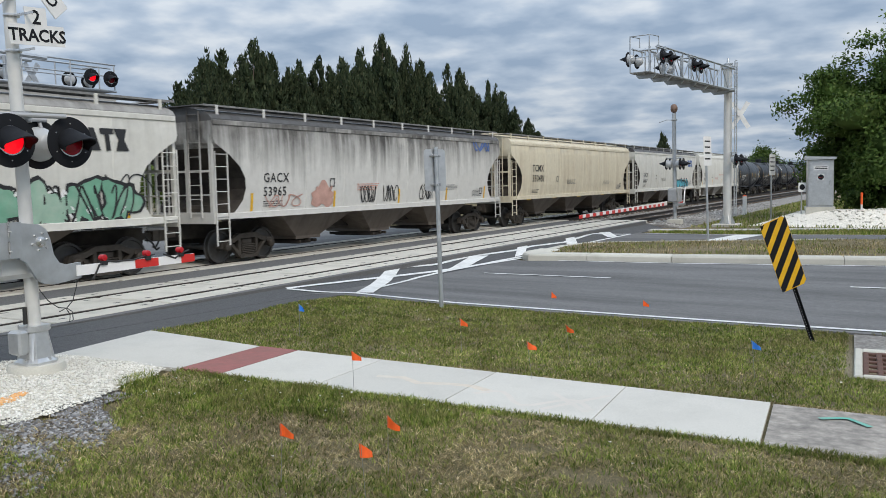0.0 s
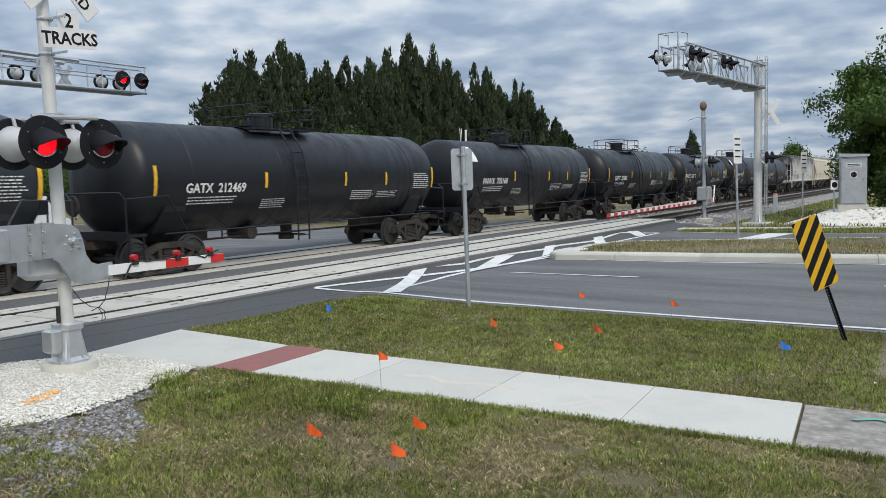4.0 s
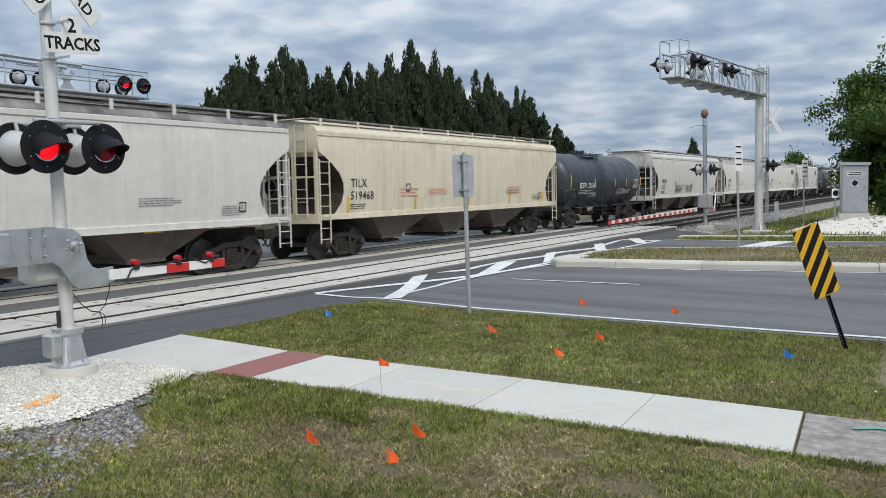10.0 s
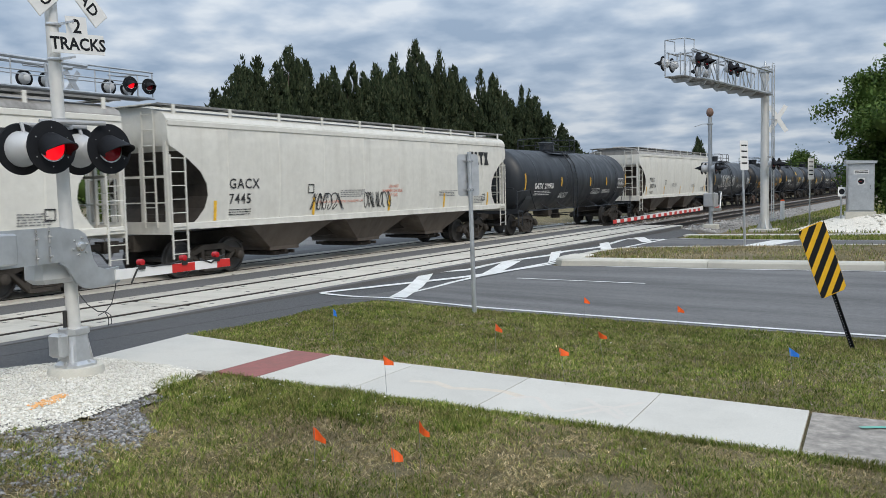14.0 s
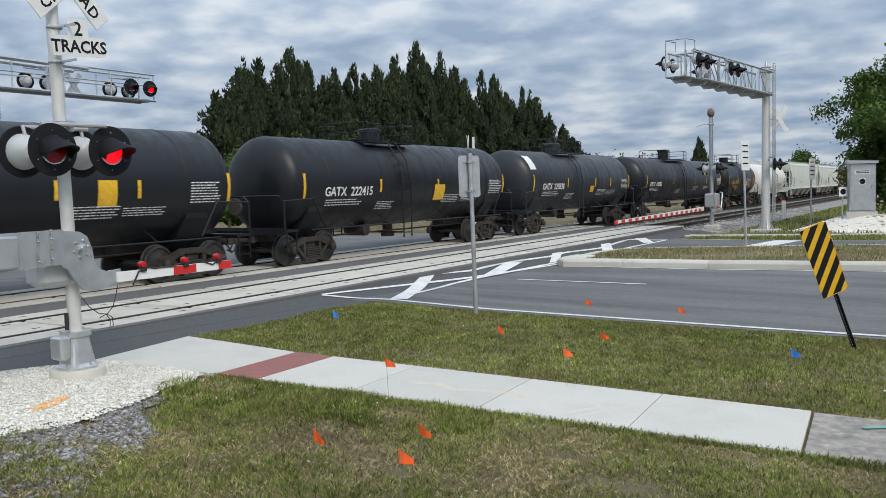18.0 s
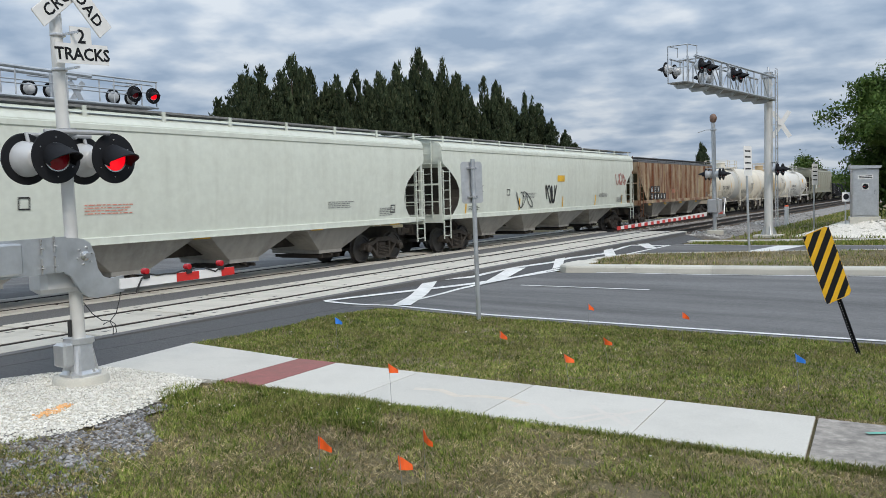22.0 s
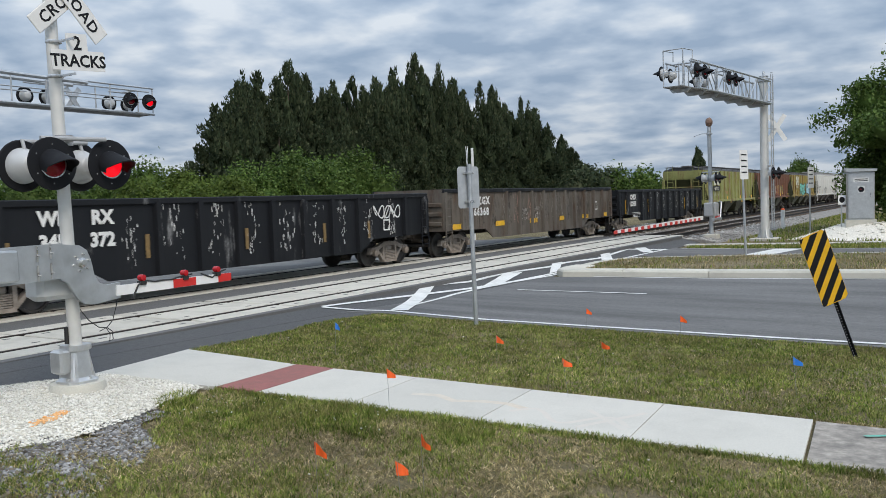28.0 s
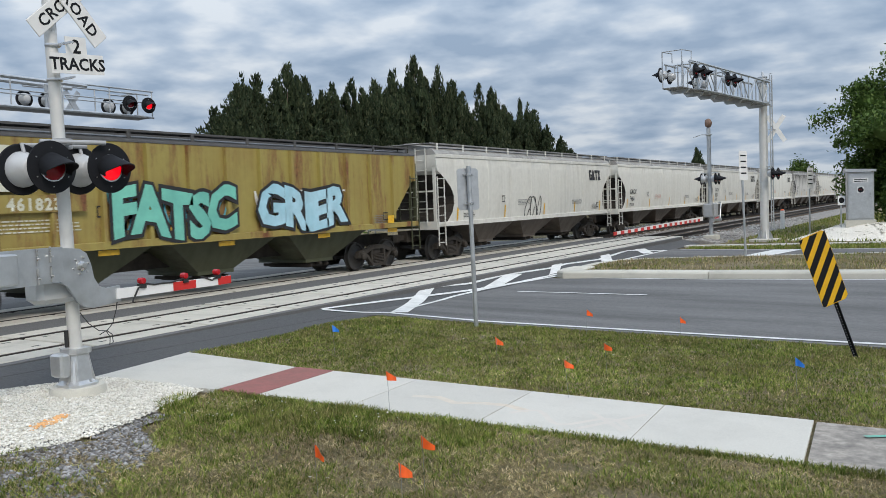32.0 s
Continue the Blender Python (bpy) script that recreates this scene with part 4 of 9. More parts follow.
SMOOTH = [(1.34, 1.49, 0.72), (1.5, 1.51, 0.9), (1.75, 1.54, 1.12), (2.05, 1.56, 1.22), (2.35, 1.58, 1.18), (2.65, 1.59, 0.98), (2.95, 1.595, 0.6), (3.14, 1.595, 0.28), (3.26, 1.595, 0.05), (3.4, 1.59, 0.0), (3.6, 1.575, 0.0), (3.84, 1.545, 0.0)]
SMOOTH_ROOF = [(3.84, 1.55, 0.0), (3.9, 1.545, 0.0), (4.0, 1.47, 0.0), (4.07, 1.34, 0.02), (4.16, 1.0, 0.03), (4.22, 0.6, 0.03), (4.24, 0.1, 0.03)]
RIBBED = [(1.38, 1.46, 1.72), (1.46, 1.46, 1.62), (3.0, 1.46, 0.10), (3.08, 1.46, 0.04), (3.2, 1.46, 0.0), (3.6, 1.46, 0.0), (3.74, 1.455, 0.0)]
RIBBED_ROOF = [(3.74, 1.47, 0.0), (3.79, 1.46, 0.0), (3.83, 1.38, 0.02), (3.98, 0.6, 0.03), (4.0, 0.1, 0.03)]


def side_x(levels, z):
    for (z0, h0, _), (z1, h1, _) in zip(levels, levels[1:]):
        if z0 <= z <= z1:
            return h0 + (h1 - h0) * (z - z0) / (z1 - z0)
    return levels[0][1]


def body_form(levels, lb, seams):
    """The car body as stacked outlines; its welded seams stand slightly proud."""
    ys = [-lb / 2 + lb * i / seams for i in range(1, seams)] if seams else []
    ys = [y for y in ys if lb / 2 - abs(y) > 1.6]
    rings = []
    for z, hw, ins in levels:
        b = 0.012 if 1.2 < z < 3.8 else 0.0
        right = []
        for y in ys:
            right += [(hw, y - 0.04, z), (hw + b, y - 0.025, z), (hw + b, y + 0.025, z), (hw, y + 0.04, z)]
        e = lb / 2 - ins
        rings.append([(hw, -e, z)] + right + [(hw, e, z), (-hw, e, z)] + [(-x, y, q) for x, y, q in reversed(right)] + [(-hw, -e, z)])
    return Form().layers(rings)


def car_base(name, label, length, group="freight train"):
    c = base(name, pose(X_B, 0, 0), label, "freight car", group)
    CARS.append((c, length))
    return c


def running_gear(car, length, tie_in=2.35, mat=None, wheel_mat=None):
    for s in (-1, 1):
        truck(car, s * (length / 2 - tie_in), mat, wheel_mat)
        part("coupler", shape("coupler", f_coupler), M_TRUCK, car, m=pose(0, s * (length / 2 - 0.62), 0, 0, 0, 0 if s > 0 else 180))
        part("air_hose", shape("air_hose", f_hose), M_CABLE, car, m=pose(0, s * (length / 2 - 0.62), 0, 0, 0, 0 if s > 0 else 180))


def bend(me, levels=None, R=None, zc=0.0, y=0.0, z=0.0, lift=0.012, slant=0.0):
    """Lays a flat lettering mesh on the car's side: x runs along the car, y up."""
    g = me.copy()
    n = len(g.vertices)
    co = np.empty(n * 3, dtype=np.float32)
    g.vertices.foreach_get("co", co)
    co = co.reshape(-1, 3)
    out = np.empty_like(co)
    out[:, 1] = co[:, 0] + y + co[:, 1] * slant
    out[:, 2] = co[:, 1] + z
    for i in range(n):
        zz = float(out[i, 2])
        out[i, 0] = (math.sqrt(max(0.01, R * R - (zz - zc) ** 2)) if R else side_x(levels, zz)) + lift + 0.006
    g.vertices.foreach_set("co", out.ravel())
    g.update()
    return g


class Side:
    """The near side of a car, to letter it."""

    def __init__(self, car, levels=None, R=None, zc=0.0):
        self.car, self.levels, self.R, self.zc = car, levels, R, zc

    def put(self, me, y, z, mat, name="lettering", lift=0.012, label="", slant=0.0):
        return part(name, bend(me, self.levels, self.R, self.zc, y, z, lift, slant), mat, self.car, label)

    def text(self, body, y, z, size, mat, fat=0.0, space=1.0, name="lettering", label="", lift=0.012):
        return self.put(letters(body, size, fat, space), y, z, mat, name, lift, label)

    def patch(self, y, z, w, h, mat, name="reflector", lift=0.008, label=""):
        k = max(1, int(h / 0.12))
        vs = [(w * i, h * j / k, 0) for j in range(k + 1) for i in (0, 1)]
        me = flat_mesh(name, vs, [(2 * j, 2 * j + 1, 2 * j + 3, 2 * j + 2) for j in range(k)], mat)
        return part(name, bend(me, self.levels, self.R, self.zc, y, z, lift), mat, self.car, label)

    def print_bars(self, y, z, w, rows, mat, h=0.035, seed=0):
        """Small print that cannot be read: rows of plain bars."""
        rng = random.Random(seed + int(y * 31) + int(z * 17))
        h, rows = h * 0.5, rows + 1
        vs, fs = [], []
        for r in range(rows):
            x = 0.0
            zz = -r * h * 2.5
            while x < w * rng.uniform(0.8, 1.0):
                d = rng.uniform(0.03, 0.17)
                n = len(vs)
                vs += [(x, zz, 0), (x + d, zz, 0), (x + d, zz + h, 0), (x, zz + h, 0)]
                fs.append((n, n + 1, n + 2, n + 3))
                x += d + 0.03
        me = flat_mesh("small_print", vs, fs, mat)
        return self.put(me, y, z, mat, "small_print", 0.011)

    def blocks(self, y, z, h, mat, n=4, slant=0.12):
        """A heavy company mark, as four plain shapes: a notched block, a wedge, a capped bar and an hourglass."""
        w = h * 0.78
        forms = ([(0, 0), (0.86, 0), (0.86, 0.56), (0.42, 0.56), (0.42, 0.4), (0.56, 0.4), (0.56, 0.24), (0.3, 0.24), (0.3, 0.76), (0.86, 0.76), (0.86, 1), (0, 1)],
                 [(-0.1, 0), (0.9, 0), (0.62, 1), (0.25, 1)],
                 [(0.3, 0), (0.62, 0), (0.62, 0.74), (0.95, 0.74), (0.95, 1), (0.0, 1), (0.0, 0.74), (0.3, 0.74)],
                 [(0, 0), (0.95, 0), (0.68, 0.5), (0.95, 1), (0, 1), (0.27, 0.5)])
        for i in range(n):
            q = [(a * w, b * h, 0) for a, b in forms[i % 4]]
            self.put(flat_mesh("mark_block", q, [tuple(range(len(q)))], mat), y + i * w * 0.98, z, mat, "mark_block", 0.016, slant=slant)

    def ring_box(self, y, z, s, mat):
        t = s * 0.12
        me = flat_mesh("stencil_box", [(0, 0, 0), (s, 0, 0), (s, s, 0), (0, s, 0), (t, t, 0), (s - t, t, 0), (s - t, s - t, 0), (t, s - t, 0)], [(0, 1, 5, 4), (1, 2, 6, 5), (2, 3, 7, 6), (3, 0, 4, 7)], mat)
        self.put(me, y, z, mat, "stencil_box")

    def scratches(self, y, z, w, h, mat, n, seed, fall=0.16):
        """Scrape marks: a bunch of short upright nicks."""
        rng = random.Random(seed)
        vs, fs = [], []
        for _ in range(n):
            a, b = w * rng.gauss(0.5, 0.2), h * rng.uniform(0, 1)
            d, e = rng.uniform(0.006, 0.022), rng.uniform(0.03, fall)
            k = len(vs)
            vs += [(a, b, 0), (a + d, b, 0), (a + d * rng.uniform(0.2, 1.4), b + e, 0), (a - d * 0.3, b + e * rng.uniform(0.7, 1), 0)]
            fs.append((k, k + 1, k + 2, k + 3))
        ob = self.put(flat_mesh("scratches", vs, fs, mat), y, z, mat, "scratches", 0.013)
        return tagged(ob, kind="stuff")

    def scrawl(self, y, z, w, h, mat, seed, n=3, width=0.035, name="graffiti"):
        """Spray-can scrawl: looping strokes."""
        rng = random.Random(seed)
        for k in range(n):
            cx = w * (k + 0.5) / n
            a, b, ph = rng.uniform(1.5, 3.2), rng.uniform(1.5, 3.6), rng.uniform(0, 6)
            pts = []
            for i in range(26):
                t = i / 25 * 5.2
                pts.append(Vector((cx + math.sin(a * t * 0.6 + ph) * w / n * 0.5 + (t / 5.2 - 0.5) * w / n * 0.5, h * (0.5 + 0.48 * math.sin(b * t * 0.75 + ph * 1.7)), 0)))
            vs = []
            for i, p in enumerate(pts):
                d = (pts[min(i + 1, len(pts) - 1)] - pts[max(i - 1, 0)]).normalized()
                nv = Vector((-d.y, d.x, 0)) * width / 2
                vs += [p - nv, p + nv]
            fs = [(2 * i, 2 * i + 2, 2 * i + 3, 2 * i + 1) for i in range(len(pts) - 1)]
            self.put(flat_mesh(name, vs, fs, mat), y, z, mat, name, 0.016 + 0.0005 * k)

    def throwup(self, y, z, w, h, fill, edge, seed, n=4, third=None):
        """Fat graffiti letters: bulging outlined blobs that overlap."""
        rng = random.Random(seed)
        for mat, grow, lift in ((edge, 0.09, 0.014), (fill, 0.0, 0.019)):
            r2 = random.Random(seed)
            vs, fs = [], []
            for k in range(n):
                cx, cy = w * (k + 0.5) / n, h * (0.5 + r2.uniform(-0.05, 0.05))
                rx, ry = w / n * 0.60, h * 0.5
                ph = r2.uniform(0, 6)
                m = 30
                c = len(vs)
                vs.append((cx, cy, 0))
                for i in range(m):
                    a = 2 * math.pi * i / m
                    rr = 1 + 0.22 * math.sin(3 * a + ph) + 0.16 * math.sin(5 * a + ph * 2) + 0.08 * math.sin(9 * a)
                    vs.append((cx + math.cos(a) * (rx * rr * 0.86 + grow), cy + math.sin(a) * (ry * rr * 0.8 + grow), 0))
                fs += [(c, c + 1 + i, c + 1 + (i + 1) % m) for i in range(m)]
            self.put(flat_mesh("graffiti", vs, fs, mat), y, z, mat, "graffiti", lift)
        self.scrawl(y + w * 0.04, z + h * 0.12, w * 0.92, h * 0.76, edge, seed + 5, n * 2, 0.05)
        if third:
            self.scrawl(y + w * 0.06, z + h * 0.2, w * 0.88, h * 0.6, third, seed + 9, n, 0.06)


def hopper(length, paint, label, style="smooth", bays=3, bay_mat=None, roof_mat=None, end_mat=None, top=4.36, truck_mat=None, seams=9):
    lb = round(length - 1.25, 1)
    levels = SMOOTH if style == "smooth" else RIBBED
    zs = 4.24 if style == "smooth" else 4.01
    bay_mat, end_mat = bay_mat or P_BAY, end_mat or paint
    car = car_base("covered_hopper_car", label, length)
    part("body", shape(("hopper_body", style, lb), lambda: body_form(levels, lb, seams if style == "smooth" else 0), 25), paint, car)
    roof = roof_mat or P_ROOFGREY
    part("roof", shape(("hopper_roof", style, lb), lambda: body_form(SMOOTH_ROOF if style == "smooth" else RIBBED_ROOF, lb, 0), 25), roof, car, "grimy curved roof")
    running_gear(car, length, 2.4, truck_mat)
    sill_z = 1.24 if style == "smooth" else 1.34
    for s in (-1, 1):
        part("side_sill", shape(("side_sill", lb, style), lambda: Form().bevel_box(-0.045, 0.045, -lb / 2 + 0.02, lb / 2 - 0.02, sill_z, sill_z + 0.17, 0.015).box(-0.02, 0.07, -lb / 2 + 0.9, lb / 2 - 0.9, sill_z, sill_z + 0.025)), paint, car, m=pose(s * 1.515, 0, 0))
    if style == "smooth":
        for s in (-1, 1):
            part("eave_bar", shape(("eave_bar", lb), lambda: Form().bevel_box(-0.03, 0.035, -lb / 2 + 0.02, lb / 2 - 0.02, 3.74, 3.87, 0.012)), paint, car, m=pose(s * 1.555, 0, 0))
    part("centre_sill", shape(("centre_sill", lb), lambda: Form().box(-0.2, 0.2, -lb / 2, lb / 2, 0.7, 1.1)), M_UNDER, car)
    span = lb - 5.2
    bl = span / bays
    for i in range(bays):
        y = -span / 2 + bl * (i + 0.5)
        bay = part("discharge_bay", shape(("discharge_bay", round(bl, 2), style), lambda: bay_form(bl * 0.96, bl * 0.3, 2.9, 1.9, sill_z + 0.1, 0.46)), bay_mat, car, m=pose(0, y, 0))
        part("outlet_gate", shape("outlet_gate", lambda: Form().bevel_box(-0.8, 0.8, -0.35, 0.35, 0.30, 0.42, 0.02).box(-0.95, 0.95, -0.42, -0.36, 0.33, 0.42).box(-0.95, 0.95, 0.36, 0.42, 0.33, 0.42).tube((0.8, 0, 0.42), (1.0, 0, 0.42), 0.05, 8)), M_UNDER, bay)
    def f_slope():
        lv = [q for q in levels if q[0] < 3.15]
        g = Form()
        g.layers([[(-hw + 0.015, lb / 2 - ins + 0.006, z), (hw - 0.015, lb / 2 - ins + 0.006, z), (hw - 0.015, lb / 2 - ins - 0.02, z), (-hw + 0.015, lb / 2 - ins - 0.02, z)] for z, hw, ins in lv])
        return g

    # grimy slope sheets, coloured dark for the shade under the overhanging ends; cages, ladders and platforms stand in
    # front of them
    for s in (-1, 1):
        part("slope_sheet", shape(("slope_sheet", style, lb), f_slope), M_UNDER if style == "smooth" else P_BAYOLIVE, car, "end slope sheet, dark with grime and recess shade", pose(0, 0, 0, 0, 0, 0 if s > 0 else 180))
        turn = 0 if s > 0 else 180
        e = s * lb / 2
        part("end_platform", shape(("end_platform", style), lambda: Form().box(-1.5, 1.5, -0.95, 0.0, sill_z, sill_z + 0.08).box(-1.55, 1.55, -0.06, 0.02, sill_z - 0.1, sill_z + 0.2)), end_mat, car, m=pose(0, e, 0, 0, 0, turn))
        part("end_frame", shape(("end_frame", style), lambda: Form().box(-1.5, -1.4, -0.09, 0.0, sill_z, 3.5).box(1.4, 1.5, -0.09, 0.0, sill_z, 3.5).box(-0.62, -0.54, -0.08, 0, sill_z, 3.4).box(0.54, 0.62, -0.08, 0, sill_z, 3.4).box(-1.45, 1.45, -0.07, -0.01, 2.5, 2.56).tube((-1.4, -0.04, 1.9), (1.4, -0.04, 1.9), 0.02, 6)), end_mat, car, m=pose(0, e, 0, 0, 0, turn))
        for q in (-1, 1):
            part("ladder", shape(("ladder", style), lambda: f_ladder(0.55, 3.05, 0.46, 8)), end_mat, car, m=pose(q * 1.58, e - (0.5 if s > 0 else -0.04), 0))
            part("end_ladder", shape(("end_ladder", style), lambda: f_ladder(1.3, 4.1, 0.42, 8)), end_mat, car, m=pose(q * 0.95 + 0.2, e + s * 0.05, 0, 0, 0, 90))
    part("brake_wheel", shape("brake_wheel", f_brake_wheel), M_UNDER, car, m=pose(-0.2, -lb / 2 - 0.14, 2.25))
    part("brake_reservoir", shape("brake_reservoir", f_reservoir), M_UNDER, car, m=pose(0.3, -lb / 2 + 0.65, 1.42))
    # roof: trough hatches, running boards and their brackets
    part("hatch_trough", shape(("hatch_trough", lb, style), lambda: Form().bevel_box(-0.33, 0.33, -lb / 2 + 0.7, lb / 2 - 0.7, zs - 0.04, zs + 0.12, 0.04)), roof, car)
    boards = shape(("running_board", lb), lambda: Form().box(-0.2, 0.18, -lb / 2 - 0.12, lb / 2 + 0.12, 0, 0.02).box(-0.22, -0.2, -lb / 2 - 0.12, lb / 2 + 0.12, -0.02, 0.035).box(0.18, 0.205, -lb / 2 - 0.12, lb / 2 + 0.12, -0.015, 0.035))
    dark_top = paint in (P_BNBROWN, P_RUSTY, P_BNGOLD, P_BNGREEN)
    bx_r = 1.21 if style == "smooth" else 1.14
    for s in (-1, 1):
        part("running_board", boards, P_ROOFDARK if dark_top else M_GREY_GRATE, car, m=pose(s * bx_r, 0, zs + 0.0, 0, 0, 0 if s > 0 else 180))
        nb = 10
        for i in range(nb):
            y = -lb / 2 + 0.35 + (lb - 0.7) * i / (nb - 1)
            part("board_bracket", shape(("board_bracket", style), lambda: Form().box(0.2, 0.222, -0.05, 0.05, -0.25, 0.03).box(-0.2, 0.2, -0.03, 0.03, -0.03, -0.005)), P_ROOFDARK if dark_top else paint, car, m=pose(s * bx_r, y, zs, 0, 0, 0 if s > 0 else 180))
    for s in (-1, 1):
        part("end_walkway", shape("end_walkway", lambda: Form().box(-1.2, 1.2, -0.35, 0.0, 0, 0.025)), roof, car, m=pose(0, s * (lb / 2 + 0.14) + (0 if s > 0 else 0.35), zs + 0.002))
    if style != "smooth":
        n = 15
        half = lb / 2 - 0.2
        for s in (-1, 1):
            for i in range(n):
                y = -half + 2 * half * i / (n - 1)
                ins = lb / 2 - abs(y)
                zlow = 1.46 if ins > 1.75 else 3.08 - (ins / 1.62) * 1.62
                part("side_post", shape(("side_post", round(zlow, 2)), lambda: Form().prism([(-0.02, -0.07), (0.1, -0.05), (0.1, 0.05), (-0.02, 0.07)], "z", zlow, 3.72)), paint, car, m=pose(s * 1.46, y, 0, 0, 0, 0 if s > 0 else 180))
    return car, Side(car, levels)


M_GREY_GRATE = plain("galvanised_grating", (0.24, 0.24, 0.235), 0.7, 0.4, 0.3, 9)
R_T, Z_T = 1.43, 2.38


def f_shell(lt, sag=0.0):
    g = Form()
    hd = 0.62
    prof = [(-lt / 2 + hd * (1 - math.sin(a)), R_T * math.cos(a)) for a in [math.pi / 2 * (1 - i / 8) for i in range(9)]]
    prof[0] = (prof[0][0], 0.02)
    prof = prof + [(-d, r) for d, r in reversed(prof)]
    g.spin(prof, (0, 0, Z_T), "y", 40)
    return g


def f_dome_rail(l, w, h):
    """Hoops at both ends of the top walkway, with short returns along its sides."""
    g = Form()
    for e in (-1, 1):
        y, y2 = e * l / 2, e * (l / 2 - min(0.7, l * 0.24))
        g.path([(-w, y, 0), (-w, y, h - 0.06), (-w + 0.06, y, h), (w - 0.06, y, h), (w, y, h - 0.06), (w, y, 0)], 0.022, 6)
        g.path([(-w, y, h * 0.5), (w, y, h * 0.5)], 0.018, 6)
        for x in (-w, w):
            g.path([(x, y, h - 0.05), (x, y2, h - 0.05), (x, y2, 0)], 0.02, 6)
            g.path([(x, y, h * 0.5), (x, y2, h * 0.5)], 0.016, 6)
    return g


def tank(length, paint, label, dome=0.5, rail=0.64, rail_len=2.6, fit_mat=None, truck_mat=None, off=-0.95, end_mat=None):
    lt = round(length - 1.75, 1)
    fit_mat, end_mat = fit_mat or paint, end_mat or paint
    car = car_base("tank_car", label, length)
    part("shell", shape(("shell", lt), lambda: f_shell(lt), 40), paint, car)
    running_gear(car, length, 2.3, truck_mat)
    for y in (-0.36, -0.12, 0.12, 0.36):
        part("weld_band", shape("weld_band", lambda: Form().spin([(-0.03, R_T), (-0.02, R_T + 0.008), (0.02, R_T + 0.008), (0.03, R_T)], (0, 0, Z_T), "y", 40), 40), paint, car, m=pose(0, y * lt, 0))
    for s in (-1, 1):
        turn = 0 if s > 0 else 180
        e = s * (length / 2 - 0.66)
        part("stub_sill", shape("stub_sill", lambda: Form().box(-0.25, 0.25, -3.6, 0, 0.72, 1.12)), M_UNDER, car, m=pose(0, e, 0, 0, 0, turn))
        part("saddle", shape("saddle", lambda: Form().layers([[(x * w, y * l, z) for x, y in ((-1, -1), (1, -1), (1, 1), (-1, 1))] for z, w, l in ((0.78, 0.55, 0.35), (1.05, 0.9, 0.45), (1.55, 1.22, 0.38), (1.75, 1.26, 0.3))])), end_mat, car, m=pose(0, s * (length / 2 - 2.3), 0))
        part("end_platform", shape("tank_end_platform", lambda: Form().box(-1.5, 1.5, -0.55, 0.0, 1.02, 1.08).box(-1.5, 1.5, -0.04, 0.02, 0.95, 1.15)), end_mat, car, m=pose(0, e, 0, 0, 0, turn))
        part("end_handrail", shape("end_handrail", lambda: Form().path([(-1.45, -0.03, 1.05), (-1.45, -0.03, 1.9), (-1.25, -0.03, 2.05), (1.25, -0.03, 2.05), (1.45, -0.03, 1.9), (1.45, -0.03, 1.05)], 0.025, 6)), end_mat, car, m=pose(0, e, 0, 0, 0, turn))
        for q in (-1, 1):
            part("corner_grab", shape(("corner_grab", q), lambda: Form().path([(q * 1.45, -0.03, 1.9), (q * 1.5, -1.2, 1.95), (q * 1.5, -1.75, 1.1)], 0.022, 6)), end_mat, car, m=pose(0, e, 0, 0, 0, turn))
        for q in (-1, 1):
            part("sill_step", shape("sill_step", lambda: f_ladder(0.42, 1.1, 0.4, 3)), end_mat, car, m=pose(q * 1.48, e - (0.48 if s > 0 else -0.06), 0))
            part("side_rail", shape(("side_rail", lt), lambda: Form().path([(0, 0.3, 1.04), (0, lt / 2 - 0.9, 1.04)], 0.025, 6).path([(0, lt * 0.14, 1.04), (-0.5, lt * 0.14, 1.35)], 0.02, 5).path([(0, lt * 0.28, 1.04), (-0.5, lt * 0.28, 1.35)], 0.02, 5)), end_mat, car, m=pose(q * 1.47, 0, 0, 0, 0, 0 if s * q > 0 else 0) if s > 0 else pose(q * 1.47, 0, 0) @ Matrix.Diagonal((1, -1, 1, 1)))
        part("brake_wheel", shape("brake_wheel", f_brake_wheel), M_UNDER, car, m=pose(-0.35, -length / 2 + 0.6, 1.75)) if s < 0 else None
    # fittings on top
    top = Z_T + R_T
    part("manway", shape(("manway", dome), lambda: Form().spin([(-0.1, 0.36), (dome * 0.8, 0.36), (dome * 0.82, 0.41), (dome * 0.95, 0.41), (dome, 0.33)], (0, 0, top - 0.05), "z", 18), 35), fit_mat, car, m=pose(0, off, 0))
    part("top_walkway", shape(("top_walkway", rail_len), lambda: Form().box(-0.95, -0.6, -rail_len / 2, rail_len / 2, top - 0.09, top - 0.05).box(0.6, 0.95, -rail_len / 2, rail_len / 2, top - 0.09, top - 0.05).box(-0.95, 0.95, -rail_len / 2, -rail_len / 2 + 0.35, top + 0.0, top + 0.04).box(-0.95, 0.95, rail_len / 2 - 0.35, rail_len / 2, top + 0.0, top + 0.04)), fit_mat, car, m=pose(0, off, 0))
    if rail:
        part("top_railing", shape(("top_railing", rail_len, rail), lambda: f_dome_rail(rail_len, 0.93, rail)), fit_mat, car, m=pose(0, off, top - 0.05))
    part("valve_cluster", shape("valve_cluster", lambda: Form().tube((0, 0.75, top - 0.1), (0, 0.75, top + 0.25), 0.09, 8).tube((0.2, -0.8, top - 0.1), (0.2, -0.8, top + 0.2), 0.07, 8).tube((-0.2, 0.95, top - 0.1), (-0.2, 0.95, top + 0.16), 0.06, 8)), fit_mat, car, m=pose(0, off, 0))
